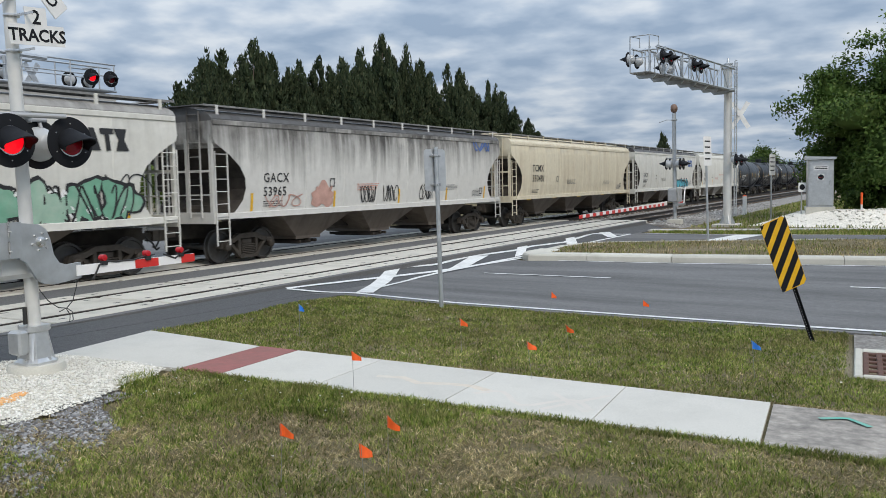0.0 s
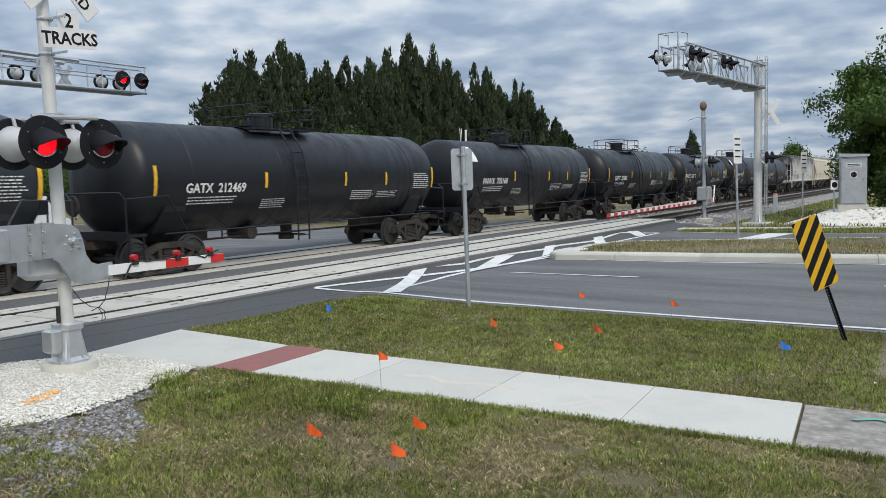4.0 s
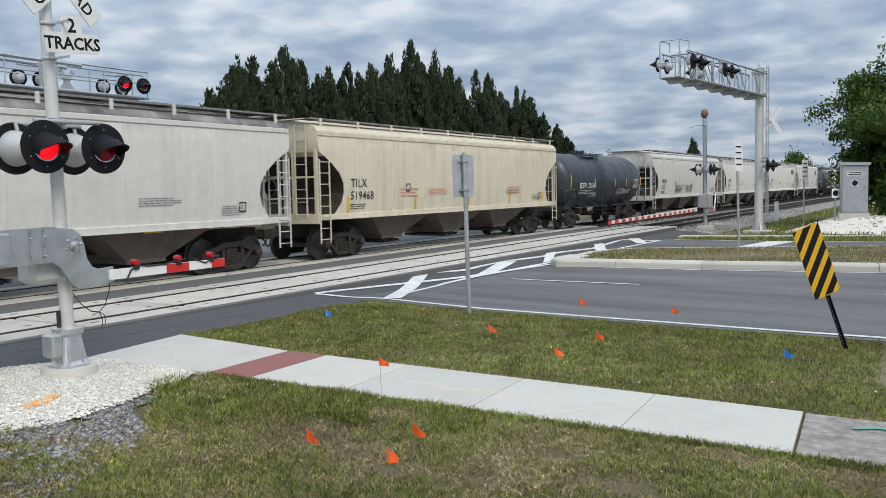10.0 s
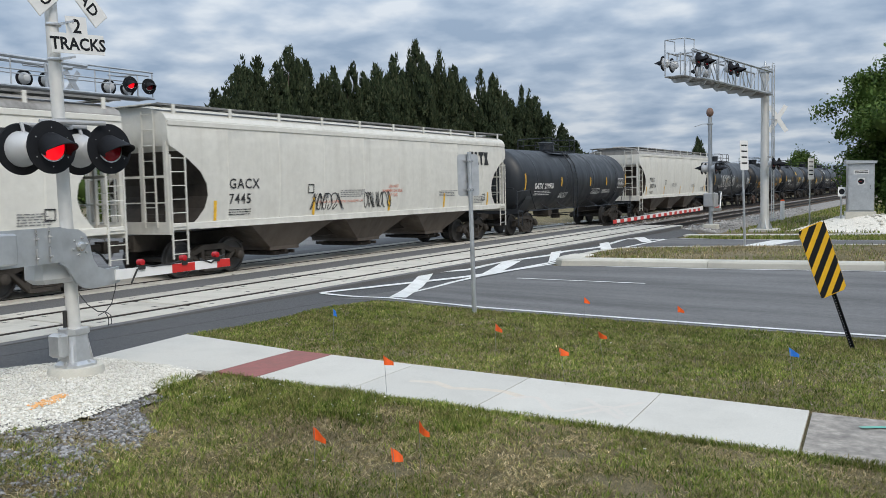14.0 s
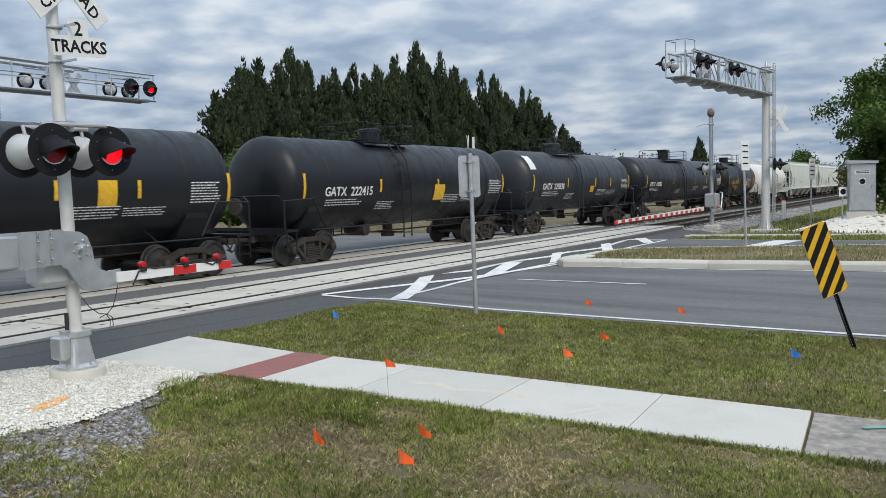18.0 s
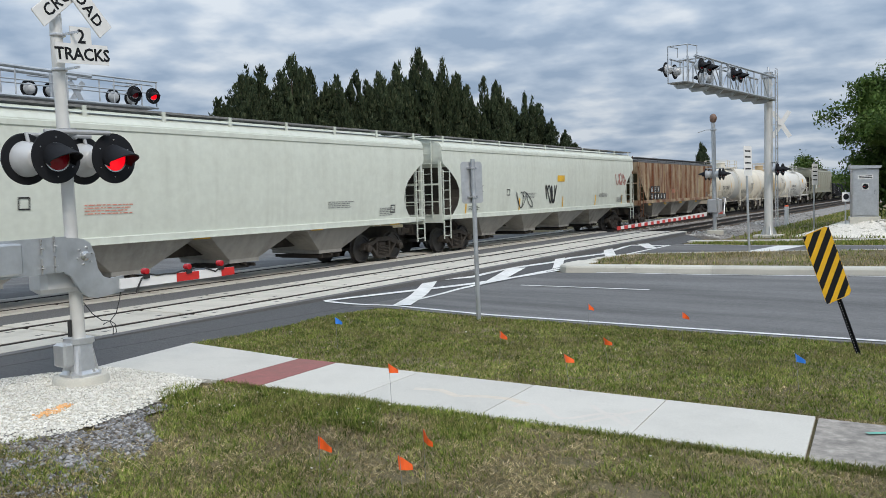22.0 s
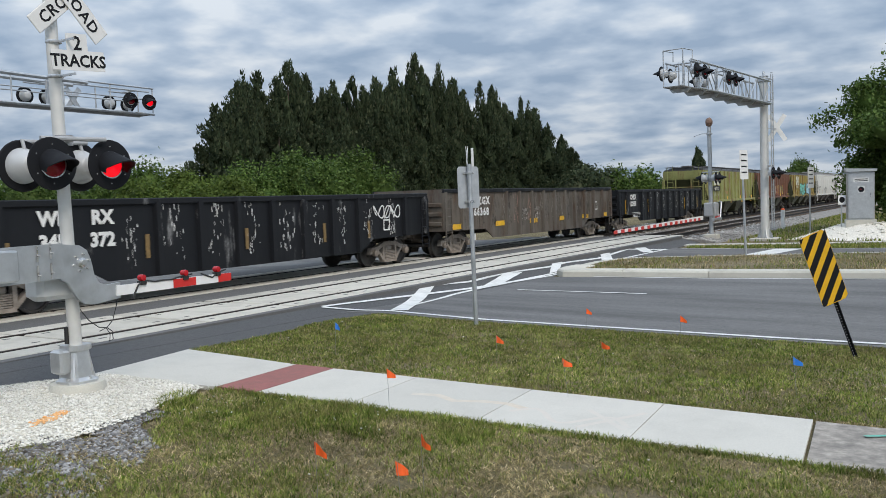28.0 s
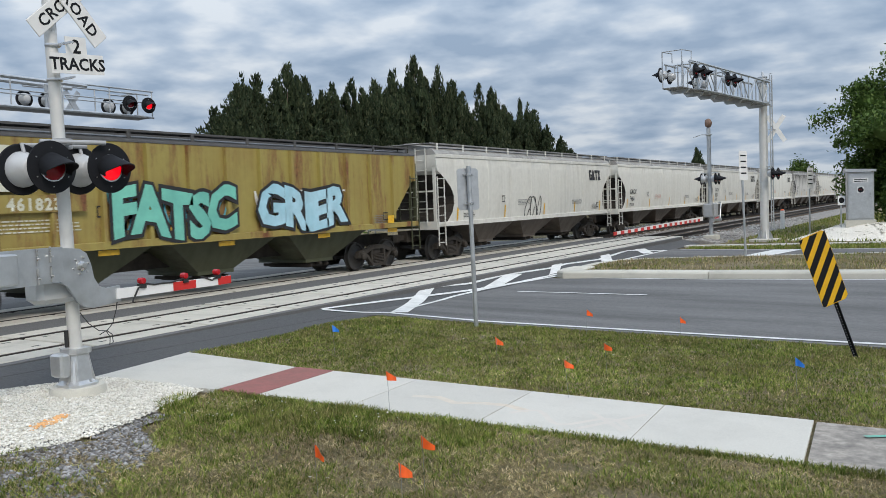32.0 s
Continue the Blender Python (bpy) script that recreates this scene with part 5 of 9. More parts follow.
    for q in (-1, 1):
        lad = Form()
        for yy in (-0.24, 0.24):
            lad.path([(q * 1.52, yy, 0.55), (q * 1.54, yy, Z_T), (q * 1.36, yy, Z_T + 0.75), (q * 0.9, yy, top - 0.02)], 0.025, 6)
        for k in range(9):
            z = 0.7 + k * 0.34
            x = 1.53 if z < Z_T + 0.1 else math.sqrt(max(0.3, (R_T + 0.1) ** 2 - (z - Z_T) ** 2))
            lad.tube((q * x, -0.24, z), (q * x, 0.24, z), 0.016, 5)
        part("ladder", SHAPES.setdefault(("tank_ladder", q), lad.mesh("tank_ladder")), end_mat, car, m=pose(0, off, 0))
    part("bottom_outlet", shape("bottom_outlet", lambda: Form().tube((0, 0, 0.55), (0, 0, 1.1), 0.18, 10).tube((0, 0, 0.5), (0, 0, 0.62), 0.24, 10).box(-0.7, 0.7, -0.06, 0.06, 0.62, 0.68)), M_UNDER, car)
    part("brake_reservoir", shape("brake_reservoir", f_reservoir), M_UNDER, car, m=pose(0.3, -2.2, 0.85))
    part("brake_rod", shape(("brake_rod", lt), lambda: Form().path([(0.45, -lt / 2 + 2, 0.75), (0.45, lt / 2 - 2, 0.75)], 0.022, 6).path([(-0.3, -lt / 2 + 2, 0.68), (-0.3, lt / 2 - 2, 0.68)], 0.03, 6)), M_UNDER, car)
    sd = Side(car, None, R_T, Z_T)
    for u in (-0.447, -0.17, 0.09, 0.25, 0.462):
        sd.patch(u * lt - 0.05, 1.95 if abs(u) > 0.4 else 2.08, 0.1, 0.72 if abs(u) > 0.4 else 0.42, M_REFLECT, label="yellow reflective strip")
    return car, sd


def gondola(length, paint, label, top=2.36, load=None, posts=14, truck_mat=None, skip=()):
    lb = round(length - 1.1, 1)
    car = car_base("gondola_car", label, length)
    running_gear(car, length, 2.2, truck_mat or M_TRUCK_GREY, M_WHEEL)
    prof = [(-lb / 2, 0.98), (-lb / 2 + 3.2, 0.95), (-lb / 2 + 3.9, 0.56), (lb / 2 - 3.9, 0.56), (lb / 2 - 3.2, 0.95), (lb / 2, 0.98), (lb / 2, top), (-lb / 2, top)]
    for s in (-1, 1):
        side = part("side", shape(("gondola_side", lb, top), lambda: Form().prism(prof, "x", -0.03, 0.03)), paint, car, m=pose(s * 1.5, 0, 0))
        part("top_chord", shape(("top_chord", lb), lambda: Form().bevel_box(-0.07, 0.1, -lb / 2, lb / 2, -0.12, 0.03, 0.02)), P_GONBLACK, car, m=pose(s * 1.5, 0, top, 0, 0, 0 if s > 0 else 180))
        for i in range(posts):
            y = -lb / 2 + 0.12 + (lb - 0.24) * i / (posts - 1)
            low = 0.6 if abs(y) < lb / 2 - 3.9 else 0.99
            if s > 0 and any(a < y < b for a, b in skip):
                continue
            part("side_post", shape(("gon_post", low, top), lambda: Form().prism([(0, -0.1), (0.11, -0.07), (0.11, 0.07), (0, 0.1)], "z", low, top - 0.08)), paint, car, m=pose(s * 1.53, y, 0, 0, 0, 0 if s > 0 else 180))
        end = part("end_wall", shape(("gon_end", top), lambda: Form().box(-1.5, 1.5, -0.04, 0.04, 0.98, top + 0.02)), paint, car, m=pose(0, s * (lb / 2 - 0.04), 0))
        for z in (1.25, 1.6, 1.95):
            part("end_corrugation", shape("end_corrugation", lambda: Form().prism([(0, -0.09), (0.07, -0.05), (0.07, 0.05), (0, 0.09)], "x", -1.48, 1.48)), paint, car, m=pose(0, s * (lb / 2), z, 0, 0, 0 if s > 0 else 180))
        for q in (-1, 1):
            part("ladder", shape("gon_ladder", lambda: f_ladder(0.5, 2.2, 0.42, 6)), paint, car, m=pose(q * 1.63, s * (lb / 2) - (0.46 if s > 0 else -0.04), 0))
    part("floor", shape(("gon_floor", lb), lambda: Form().box(-1.48, 1.48, -lb / 2 + 0.1, lb / 2 - 0.1, 0.98, 1.06)), M_UNDER, car)
    part("centre_sill", shape(("centre_sill", lb), lambda: Form().box(-0.2, 0.2, -lb / 2, lb / 2, 0.7, 1.1)), M_UNDER, car)
    if load:
        part("load", load[0], load[1], car)
    return car, Side(car, [(0.4, 1.545, 0), (3.2, 1.545, 0)])

M_CYAN = plain("cyan_spray", (0.1, 0.42, 0.52), 0.6, 0, 0.15, 3, (0.07, 0.3, 0.4), 0.5, 0)
M_MINT = plain("mint_spray", (0.2, 0.58, 0.45), 0.6, 0, 0.15, 3, (0.1, 0.36, 0.33), 0.6, 0)
M_SKYSPRAY = plain("pale_blue_spray", (0.4, 0.62, 0.72), 0.6, 0, 0.15, 3, (0.2, 0.5, 0.6), 0.6, 0)
M_GREENSPRAY = plain("green_spray", (0.16, 0.36, 0.25), 0.6, 0, 0.15, 3, (0.5, 0.58, 0.5), 0.7, 0)
M_GOLDSPRAY = plain("gold_spray", (0.55, 0.33, 0.08), 0.6, 0, 0.15, 3, (0.5, 0.5, 0.35), 0.6, 0)
M_BLUESPRAY = plain("blue_spray", (0.08, 0.14, 0.34), 0.6, 0, 0.15, 3, None, 0, 0)
M_PINKRED = plain("faded_red_spray", (0.4, 0.12, 0.1), 0.6, 0, 0.2, 3, None, 0, 0)
M_FADEDRED = plain("faded_red_stencil", (0.5, 0.3, 0.25), 0.6, 0, 0.2, 3, None, 0, 0)
M_SCRATCH = plain("pale_scratches", (0.36, 0.34, 0.31), 0.8, 0, 0.2, 5, (0.2, 0.18, 0.15), 0.6, 0)
M_BNMARK = plain("faded_white_mark", (0.6, 0.6, 0.5), 0.6, 0, 0.1, 4, (0.45, 0.44, 0.33), 0.5, 0)
M_BNMARK2 = plain("peach_mark", (0.45, 0.25, 0.15), 0.6, 0, 0.1, 4, (0.35, 0.18, 0.1), 0.5, 0)


def hopper_marks(sd, length, code, number, mark=None, colour=None, big=0.37, refl=True, seed=1, ybase=1.9):
    """Reporting marks, data stencils and reflectors of a covered hopper."""
    k = colour or M_LETTER_K
    lb = length - 1.25
    y0 = -lb / 2 + ybase
    if code:
        z0 = 2.22 if big < 0.4 else 2.55
        sd.text(code, y0, z0, big, k, 0.004, 1.12)
        sd.text(number, y0, z0 - big * 1.06, big, k, 0.004, 1.12)
    sd.print_bars(y0, 1.66, 0.8, 2, k, 0.05, seed)
    sd.ring_box(y0 + 3.1, 2.05, 0.26, k)
    sd.print_bars(y0 + 4.6, 2.1, 1.3, 3, M_LETTER_R if seed % 2 else M_PRINT, 0.05, seed + 1)
    sd.print_bars(lb / 2 - 5.2, 2.0, 1.2, 3, M_PRINT, 0.045, seed + 2)
    sd.print_bars(lb / 2 - 2.6, 1.75, 0.8, 4, M_PRINT, 0.045, seed + 3)
    sd.ring_box(lb / 2 - 2.0, 1.6, 0.26, k)
    if refl:
        for u in (-0.42, -0.2, 0.02, 0.22, 0.41):
            sd.patch(u * lb, 1.42, 0.1, 0.5, M_REFLECT, label="yellow reflective strip")
    else:
        for u in (-0.4, -0.22, -0.02, 0.2, 0.4):
            sd.patch(u * lb, 1.2, 0.55, 0.12, M_REFLECT, label="yellow reflective strip")
    if mark:
        sd.blocks(lb / 2 - 3.0, 2.98, 0.5, mark, slant=-0.1)


def tank_marks(sd, length, code, number, colour=None, seed=1, big=0.36, at=None, zt=2.0):
    k = colour or M_LETTER_W
    lt = length - 1.75
    y0 = -lt / 2 + 1.65 if at is None else at
    if code:
        sd.text(code + "  " + number, y0, zt, big * 0.92, k, 0.008)
    sd.print_bars(y0 + 0.1, zt - 0.14, 1.8, 2, k, 0.06, seed)
    sd.print_bars(1.6, 1.9, 1.2, 4, k, 0.05, seed + 1)
    sd.print_bars(lt * 0.22, 1.85, 1.3, 3, k, 0.045, seed + 2)
    sd.print_bars(lt / 2 - 1.75, 2.42, 0.95, 7, k, 0.055, seed + 3)
    sd.print_bars(-2.4, 1.75, 1.0, 4, k, 0.045, seed + 4)


# -- the train, from its leading car back --
L = 18.6
c, sd = hopper(L, P_WHITE2, "white covered hopper car with green and silver graffiti", bays=3)
hopper_marks(sd, L, "", "", M_LETTER_K, seed=3)
sd.throwup(2.4, 1.2, 5.0, 1.15, M_GREENSPRAY, M_LETTER_K, 4, 5, M_WHITE)
sd.scrawl(6.6, 1.95, 1.1, 0.5, M_LETTER_K, 12, 2)

L = 18.65
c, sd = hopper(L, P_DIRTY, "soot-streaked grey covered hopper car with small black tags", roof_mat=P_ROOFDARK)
hopper_marks(sd, L, "GACX", "53965", seed=5)
sd.throwup(-4.5, 1.45, 0.9, 0.7, M_FADEDRED, M_FADEDRED, 3, 1)
for i, yy in enumerate((-2.0, -0.6, 1.8)):
    sd.scrawl(yy, 1.5, 0.9, 0.55, M_LETTER_K, 20 + i, 4, 0.035)
sd.scrawl(6.2, 3.4, 1.5, 0.45, M_BLUESPRAY, 31, 3, 0.08)
sd.scrawl(-6.6, 1.5, 1.5, 0.35, M_FADEDRED, 33, 3)

L = 19.22
c, sd = hopper(L, P_CREAM, "cream covered hopper car with brown grime and yellow dashes", roof_mat=P_CREAM)
hopper_marks(sd, L, "TCMX", "350481", ybase=2.35, refl=False, seed=6, big=0.46)

L = 18.6
c, sd = hopper(L, P_WHITE2, "white covered hopper car with cyan graffiti and a sooty roof", roof_mat=P_ROOFDARK)
hopper_marks(sd, L, "GACX", "64360", M_BLUESPRAY, refl=False, seed=8)
sd.throwup(1.7, 1.3, 4.2, 0.72, M_CYAN, M_LETTER_K, 7, 5)

L = 18.99
c, sd = hopper(L, P_WHITE, "clean white covered hopper car with dark company mark", bay_mat=P_BAYPALE, roof_mat=P_WHITE)
hopper_marks(sd, L, "GACX", "8168", M_LETTER_K, seed=9)
sd.text("DO NOT HAMMER ON SIDE OF CAR", -0.8, 2.27, 0.135, M_LETTER_R, 0.002)

for L, num, paint in ((15.13, "219907", P_GREYBLACK), (15.44, "212469", P_BLACK)):
    c, sd = tank(L, paint, "black tank car with white stencils and yellow reflective strips")
    tank_marks(sd, L, "GATX", num, seed=int(num) % 17)
L = 15.5
c, sd = tank(L, P_BLACK, "black tank car with a white placard beside its lettering")
tank_marks(sd, L, "PNWX", "703168", seed=2)
sd.patch(-6.0, 2.9, 0.5, 0.6, M_WHITE, "placard")
c, sd = tank(L, P_BLACK, "black tank car with white stencils and yellow reflective strips")
tank_marks(sd, L, "GATX", "220806", seed=4)
L = 15.49
c, sd = tank(L, P_BLACK, "black tank car with bold white lettering")
tank_marks(sd, L, "PNWX", "703170", seed=5, big=0.44, at=-6.1)
L = 14.75
c, sd = tank(L, P_BLACK, "black tank car with bold white lettering")
tank_marks(sd, L, "PNWX", "703176", seed=6, big=0.42)
sd.patch(-6.2, 3.0, 0.4, 0.4, M_WHITE, "placard")
L = 15.23
c, sd = tank(L, P_GREYBLACK, "slate black tank car with a white and red placard")
tank_marks(sd, L, "GATX", "225108", seed=7, big=0.4)
sd.patch(-6.2, 2.95, 0.62, 0.62, M_WHITE, "placard", 0.01)
sd.patch(-6.15, 3.15, 0.5, 0.2, M_PINKRED, "placard_mark", 0.014)

L = 18.64
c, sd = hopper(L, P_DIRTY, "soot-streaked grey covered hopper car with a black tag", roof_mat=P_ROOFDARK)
hopper_marks(sd, L, "GACX", "53906", seed=11)
sd.scrawl(-5.0, 1.45, 1.3, 0.6, M_LETTER_K, 41, 6, 0.035)
sd.patch(7.0, 3.3, 1.4, 0.5, M_BLUESPRAY, "faded_mark")
L = 19.39
c, sd = hopper(L, P_CREAM2, "pale cream covered hopper car with red notices and yellow strips", roof_mat=P_CREAM2)
hopper_marks(sd, L, "TILX", "519496", ybase=1.55, seed=13)
sd.print_bars(-4.4, 2.1, 1.2, 2, M_LETTER_R, 0.09, 7)
sd.print_bars(3.7, 2.1, 1.35, 2, M_LETTER_R, 0.09, 7)
L = 18.05
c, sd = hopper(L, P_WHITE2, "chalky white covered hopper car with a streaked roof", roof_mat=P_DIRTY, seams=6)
hopper_marks(sd, L, "FURX", "850741", refl=False, seed=14, big=0.46)
L = 18.67
c, sd = hopper(L, P_CREAM2, "pale cream covered hopper car with red notices and yellow strips", roof_mat=P_CREAM2)
hopper_marks(sd, L, "TILX", "519468", ybase=1.55, seed=15)
sd.print_bars(-4.4, 2.1, 1.2, 2, M_LETTER_R, 0.09, 9)
sd.print_bars(3.7, 2.1, 1.35, 2, M_LETTER_R, 0.09, 9)
L = 13.58
c, sd = tank(L, P_SLATE, "short slate blue tank car with yellow reflective strips", rail=0.0, dome=0.25)
tank_marks(sd, L, "EDFX", "201611", seed=16, big=0.42, at=-4.1)
for L, num, tags, paint in ((18.55, "8123", 2, P_WHITE2), (18.74, "7612", 0, P_WHITE), (18.67, "8154", 0, P_WHITE), (18.63, "7445", 2, P_WHITE2)):
    c, sd = hopper(L, paint, "white covered hopper car with heavy black company mark" + (" and tags" if tags else ""), roof_mat=P_WHITE2 if tags else None)
    hopper_marks(sd, L, "GACX", num, M_LETTER_K, seed=int(num) % 23)
    for i in range(tags):
        sd.scrawl(-3.6 + 2.6 * i, 1.55, 1.5, 0.5, M_LETTER_K, int(num) + i, 6, 0.03)
    if tags:
        for k, row in enumerate(("DO NOT", "HAMMER ON SIDE", "OF CAR")):
            sd.text(row, 0.0 if k == 1 else 0.35, 2.17 - 0.145 * k, 0.14, M_LETTER_R, 0.002)
        sd.text("OPEN HATCH COVERS BEFORE UNLOADING CAR", -3.3, 1.75, 0.1, M_LETTER_R, 0.001)
L = 15.81
c, sd = tank(L, P_GREYBLACK, "slate black tank car with white stencils")
tank_marks(sd, L, "GATX", "219936", seed=19)
L = 17.42
c, sd = hopper(L, P_WHITE, "clean white covered hopper car with green stencils")
hopper_marks(sd, L, "PTEX", "300714", seed=20, big=0.36)
L = 15.5
c, sd = tank(L, P_GREYBLACK, "slate black tank car with pale looping graffiti")
tank_marks(sd, L, "", "", seed=21)
sd.scrawl(-4.2, 1.75, 4.6, 0.9, M_LETTER_W, 51, 6, 0.05)
L = 15.49
c, sd = tank(L, P_BLACK, "glossy black tank car with amber lettering", rail_len=3.4, truck_mat=plain("rusty_truck_casting", (0.095, 0.062, 0.046), 0.8, 0.1, 0.3, 7))
tank_marks(sd, L, "UTLX", "641237", M_LETTER_Y, 22, 0.42, at=-5.14, zt=1.79)
sd.patch(-2.1, 1.55, 0.75, 0.42, M_REFLECT, "notice_plate")
L = 14.92
c, sd = tank(L, P_BLACK, "black tank car with an amber notice and white stencils", truck_mat=M_TRUCK)
tank_marks(sd, L, "TILX", "203180", seed=23)
sd.patch(0.3, 2.75, 0.7, 0.3, M_REFLECT, "notice_plate")
sd.patch(2.2, 1.9, 0.5, 0.6, M_REFLECT, "notice_plate")
L = 15.38
c, sd = tank(L, P_BLACK, "black tank car with white lettering and a yellow plate")
tank_marks(sd, L, "GATX", "222415", seed=24, big=0.42)
sd.patch(1.0, 1.75, 0.7, 0.55, M_REFLECT, "notice_plate")
L = 15.44
c, sd = tank(L, P_GREYBLACK, "slate grey tank car with a white placard and yellow plate", rail_len=3.0)
tank_marks(sd, L, "GATX", "228838", seed=25, big=0.42)
sd.patch(-6.3, 2.9, 0.62, 0.62, M_WHITE, "placard", 0.01)
sd.patch(0.6, 1.8, 0.5, 0.32, M_REFLECT, "notice_plate")
L = 21.53
c, sd = tank(L, P_BLACK, "long black pressure tank car with yellow notice", rail_len=4.6, rail=0.6, dome=0.7)
tank_marks(sd, L, "CRDX", "100082", seed=26, big=0.4)
sd.patch(4.2, 2.75, 0.75, 0.34, M_REFLECT, "notice_plate")
L = 12.87
c, sd = tank(L, P_BLACK, "short black tank car with amber lettering and a white tag", rail=0.7, truck_mat=plain("rusty_truck_paint", (0.095, 0.062, 0.046), 0.8, 0.1, 0.3, 7))
tank_marks(sd, L, "UTLX", "631133", M_LETTER_Y, 27, 0.4)
sd.scrawl(1.2, 1.9, 1.2, 0.5, M_LETTER_W, 61, 2, 0.05)
L = 15.5
c, sd = tank(L, P_TANKWHITE2, "white tank car with rust stains and a black tag", rail_len=3.2, off=0.5)
tank_marks(sd, L, "GATX", "216252", M_LETTER_K, 28, 0.42)
sd.scrawl(1.0, 2.0, 0.8, 0.9, M_LETTER_K, 71, 2, 0.06)
L = 21.11
c, sd = hopper(L, P_PALE, "long pale green-grey covered hopper car", bays=4, bay_mat=P_BAYPALE, roof_mat=P_PALE, seams=0)
hopper_marks(sd, L, "AOKX", "91097", refl=False, seed=29)
L = 21.74
c, sd = hopper(L, P_PALE, "long pale green-grey covered hopper car with red and black tags", bays=4, bay_mat=P_BAYPALE, roof_mat=P_PALE, seams=0)
hopper_marks(sd, L, "WLPX", "37838", seed=30)
sd.patch(-0.2, 2.62, 0.8, 0.28, M_REFLECT, "notice_plate")
sd.scrawl(-1.4, 1.65, 1.0, 0.8, M_LETTER_K, 81, 2, 0.09)
sd.scrawl(7.4, 2.45, 1.5, 0.6, M_PINKRED, 82, 3, 0.05)
sd.scrawl(-4.4, 1.5, 1.6, 0.7, M_LETTER_K, 83, 2, 0.04)
L = 18.24
c, sd = hopper(L, P_RUSTY, "heavily rusted brown and tan ribbed covered hopper car", "rib", bay_mat=P_BAYPALE, roof_mat=P_ROOFDARK)
hopper_marks(sd, L, "", "", None, seed=31, refl=False)
for i, ch in enumerate("AEX"):
    sd.patch(-6.6 + i * 0.62, 1.98, 0.5, 0.36, M_LETTER_K, "stencil_ground", 0.113)
    sd.text(ch, -6.5 + i * 0.62, 2.02, 0.34, M_LETTER_W, 0.01, lift=0.12)
for i, ch in enumerate("84868"):
    sd.patch(-6.6 + i * 0.62, 1.56, 0.5, 0.36, M_LETTER_K, "stencil_ground", 0.113)
    sd.text(ch, -6.5 + i * 0.62, 1.6, 0.34, M_LETTER_W, 0.01, lift=0.12)
L = 15.22
c, sd = tank(L, P_TANKWHITE, "ivory tank car with a pale grey middle band", fit_mat=P_TANKWHITE, rail_len=3.2, off=0.15)
part("paint_band", shape("paint_band", lambda: Form().spin([(-1.1, R_T + 0.003), (-1.1, R_T + 0.006), (1.1, R_T + 0.006), (1.1, R_T + 0.003)], (0, 0, Z_T), "y", 40), 40), P_TANKGREY, c)
tank_marks(sd, L, "TILX", "110422", M_LETTER_K, 32, 0.42)
sd.patch(3.2, 2.1, 0.6, 0.3, M_REFLECT, "notice_plate")
L = 15.68
c, sd = tank(L, P_TANKWHITE, "ivory tank car with a tan stained middle band", fit_mat=P_TANKTAN, rail_len=3.2, off=0.15)
part("paint_band", shape("paint_band", lambda: Form()), P_TANKTAN, c)
tank_marks(sd, L, "TILX", "110629", M_LETTER_K, 33, 0.44, zt=1.79)
sd.text("SODIUM", 4.2, 2.9, 0.17, M_LETTER_K, 0.004)
sd.text("HYPOCHLORITE", 4.2, 2.7, 0.17, M_LETTER_K, 0.004)
sd.text("SOLUTION", 4.2, 2.5, 0.17, M_LETTER_K, 0.004)
L = 13.7
c, sd = tank(L, P_TANKWHITE2, "white tank car with yellow plate and end handrails", rail_len=3.0, off=0.3)
tank_marks(sd, L, "GATX", "216203", M_LETTER_K, 34, 0.4)
sd.patch(2.2, 2.5, 0.7, 0.4, M_REFLECT, "notice_plate")
L = 19.69
c, sd = hopper(L, P_OLIVE, "dusty olive grey covered hopper car", bay_mat=P_BAYOLIVE, roof_mat=P_OLIVE)
hopper_marks(sd, L, "", "", seed=35, refl=False)
sd.patch(-5.0, 1.75, 0.7, 0.6, M_WHITE, "stencil_patch")
L = 18.12
c, sd = gondola(L, P_GONBLACK, "scraped black gondola car with white scrawl")
sd.scrawl(-3.0, 1.25, 1.5, 0.6, M_LETTER_W, 91, 3, 0.04)
for k in range(8):
    sd.scratches(-6.5 + k * 1.6, 0.95, 0.8, 1.2, M_LETTER_W, 16, 300 + k)
c, sd = gondola(18.13, P_GONBLACK, "scraped black gondola car with white lettering", skip=((-6.4, -5.45), (-5.2, -4.0), (5.4, 6.7)))
for body, yy, zz in (("WF", -6.25, 1.85), ("RX", -5.0, 1.85), ("345", -6.25, 1.36), ("372", -5.05, 1.36)):
    sd.text(body, yy, zz, 0.42, M_LETTER_W, 0.02)
sd.scrawl(5.4, 1.6, 1.4, 0.42, M_LETTER_W, 92, 3, 0.04)
sd.ring_box(5.85, 1.2, 0.36, M_LETTER_W)
for k in range(9):
    sd.scratches(-4.4 + k * 1.3, 0.85, 0.7, 1.3, M_LETTER_W, 22, 320 + k, 0.2)
for u in (-7.0, -3.6, -0.4, 2.8, 5.0):
    sd.patch(u, 1.0, 0.12, 0.55, plain("dull_reflector", (0.2, 0.13, 0.05), 0.7, 0, 0.3, 9) if u == -7.0 else bpy.data.materials["dull_reflector"])
L = 18.32
c, sd = gondola(L, P_GONBROWN, "worn brown gondola car with yellow reflective dashes", posts=15, top=2.5, skip=((-6.5, -4.5), (6.1, 6.7)))
sd.text("HZGX", -6.35, 1.93, 0.4, M_LETTER_W, 0.02, 1.25)
sd.text("66368", -6.35, 1.5, 0.4, M_LETTER_W, 0.02, 1.25)
for u in (-8.0, -4.6, -1.4, 1.8, 4.6, 7.2):
    sd.patch(u, 1.02, 0.8, 0.2, M_REFLECT, label="yellow reflective dash")
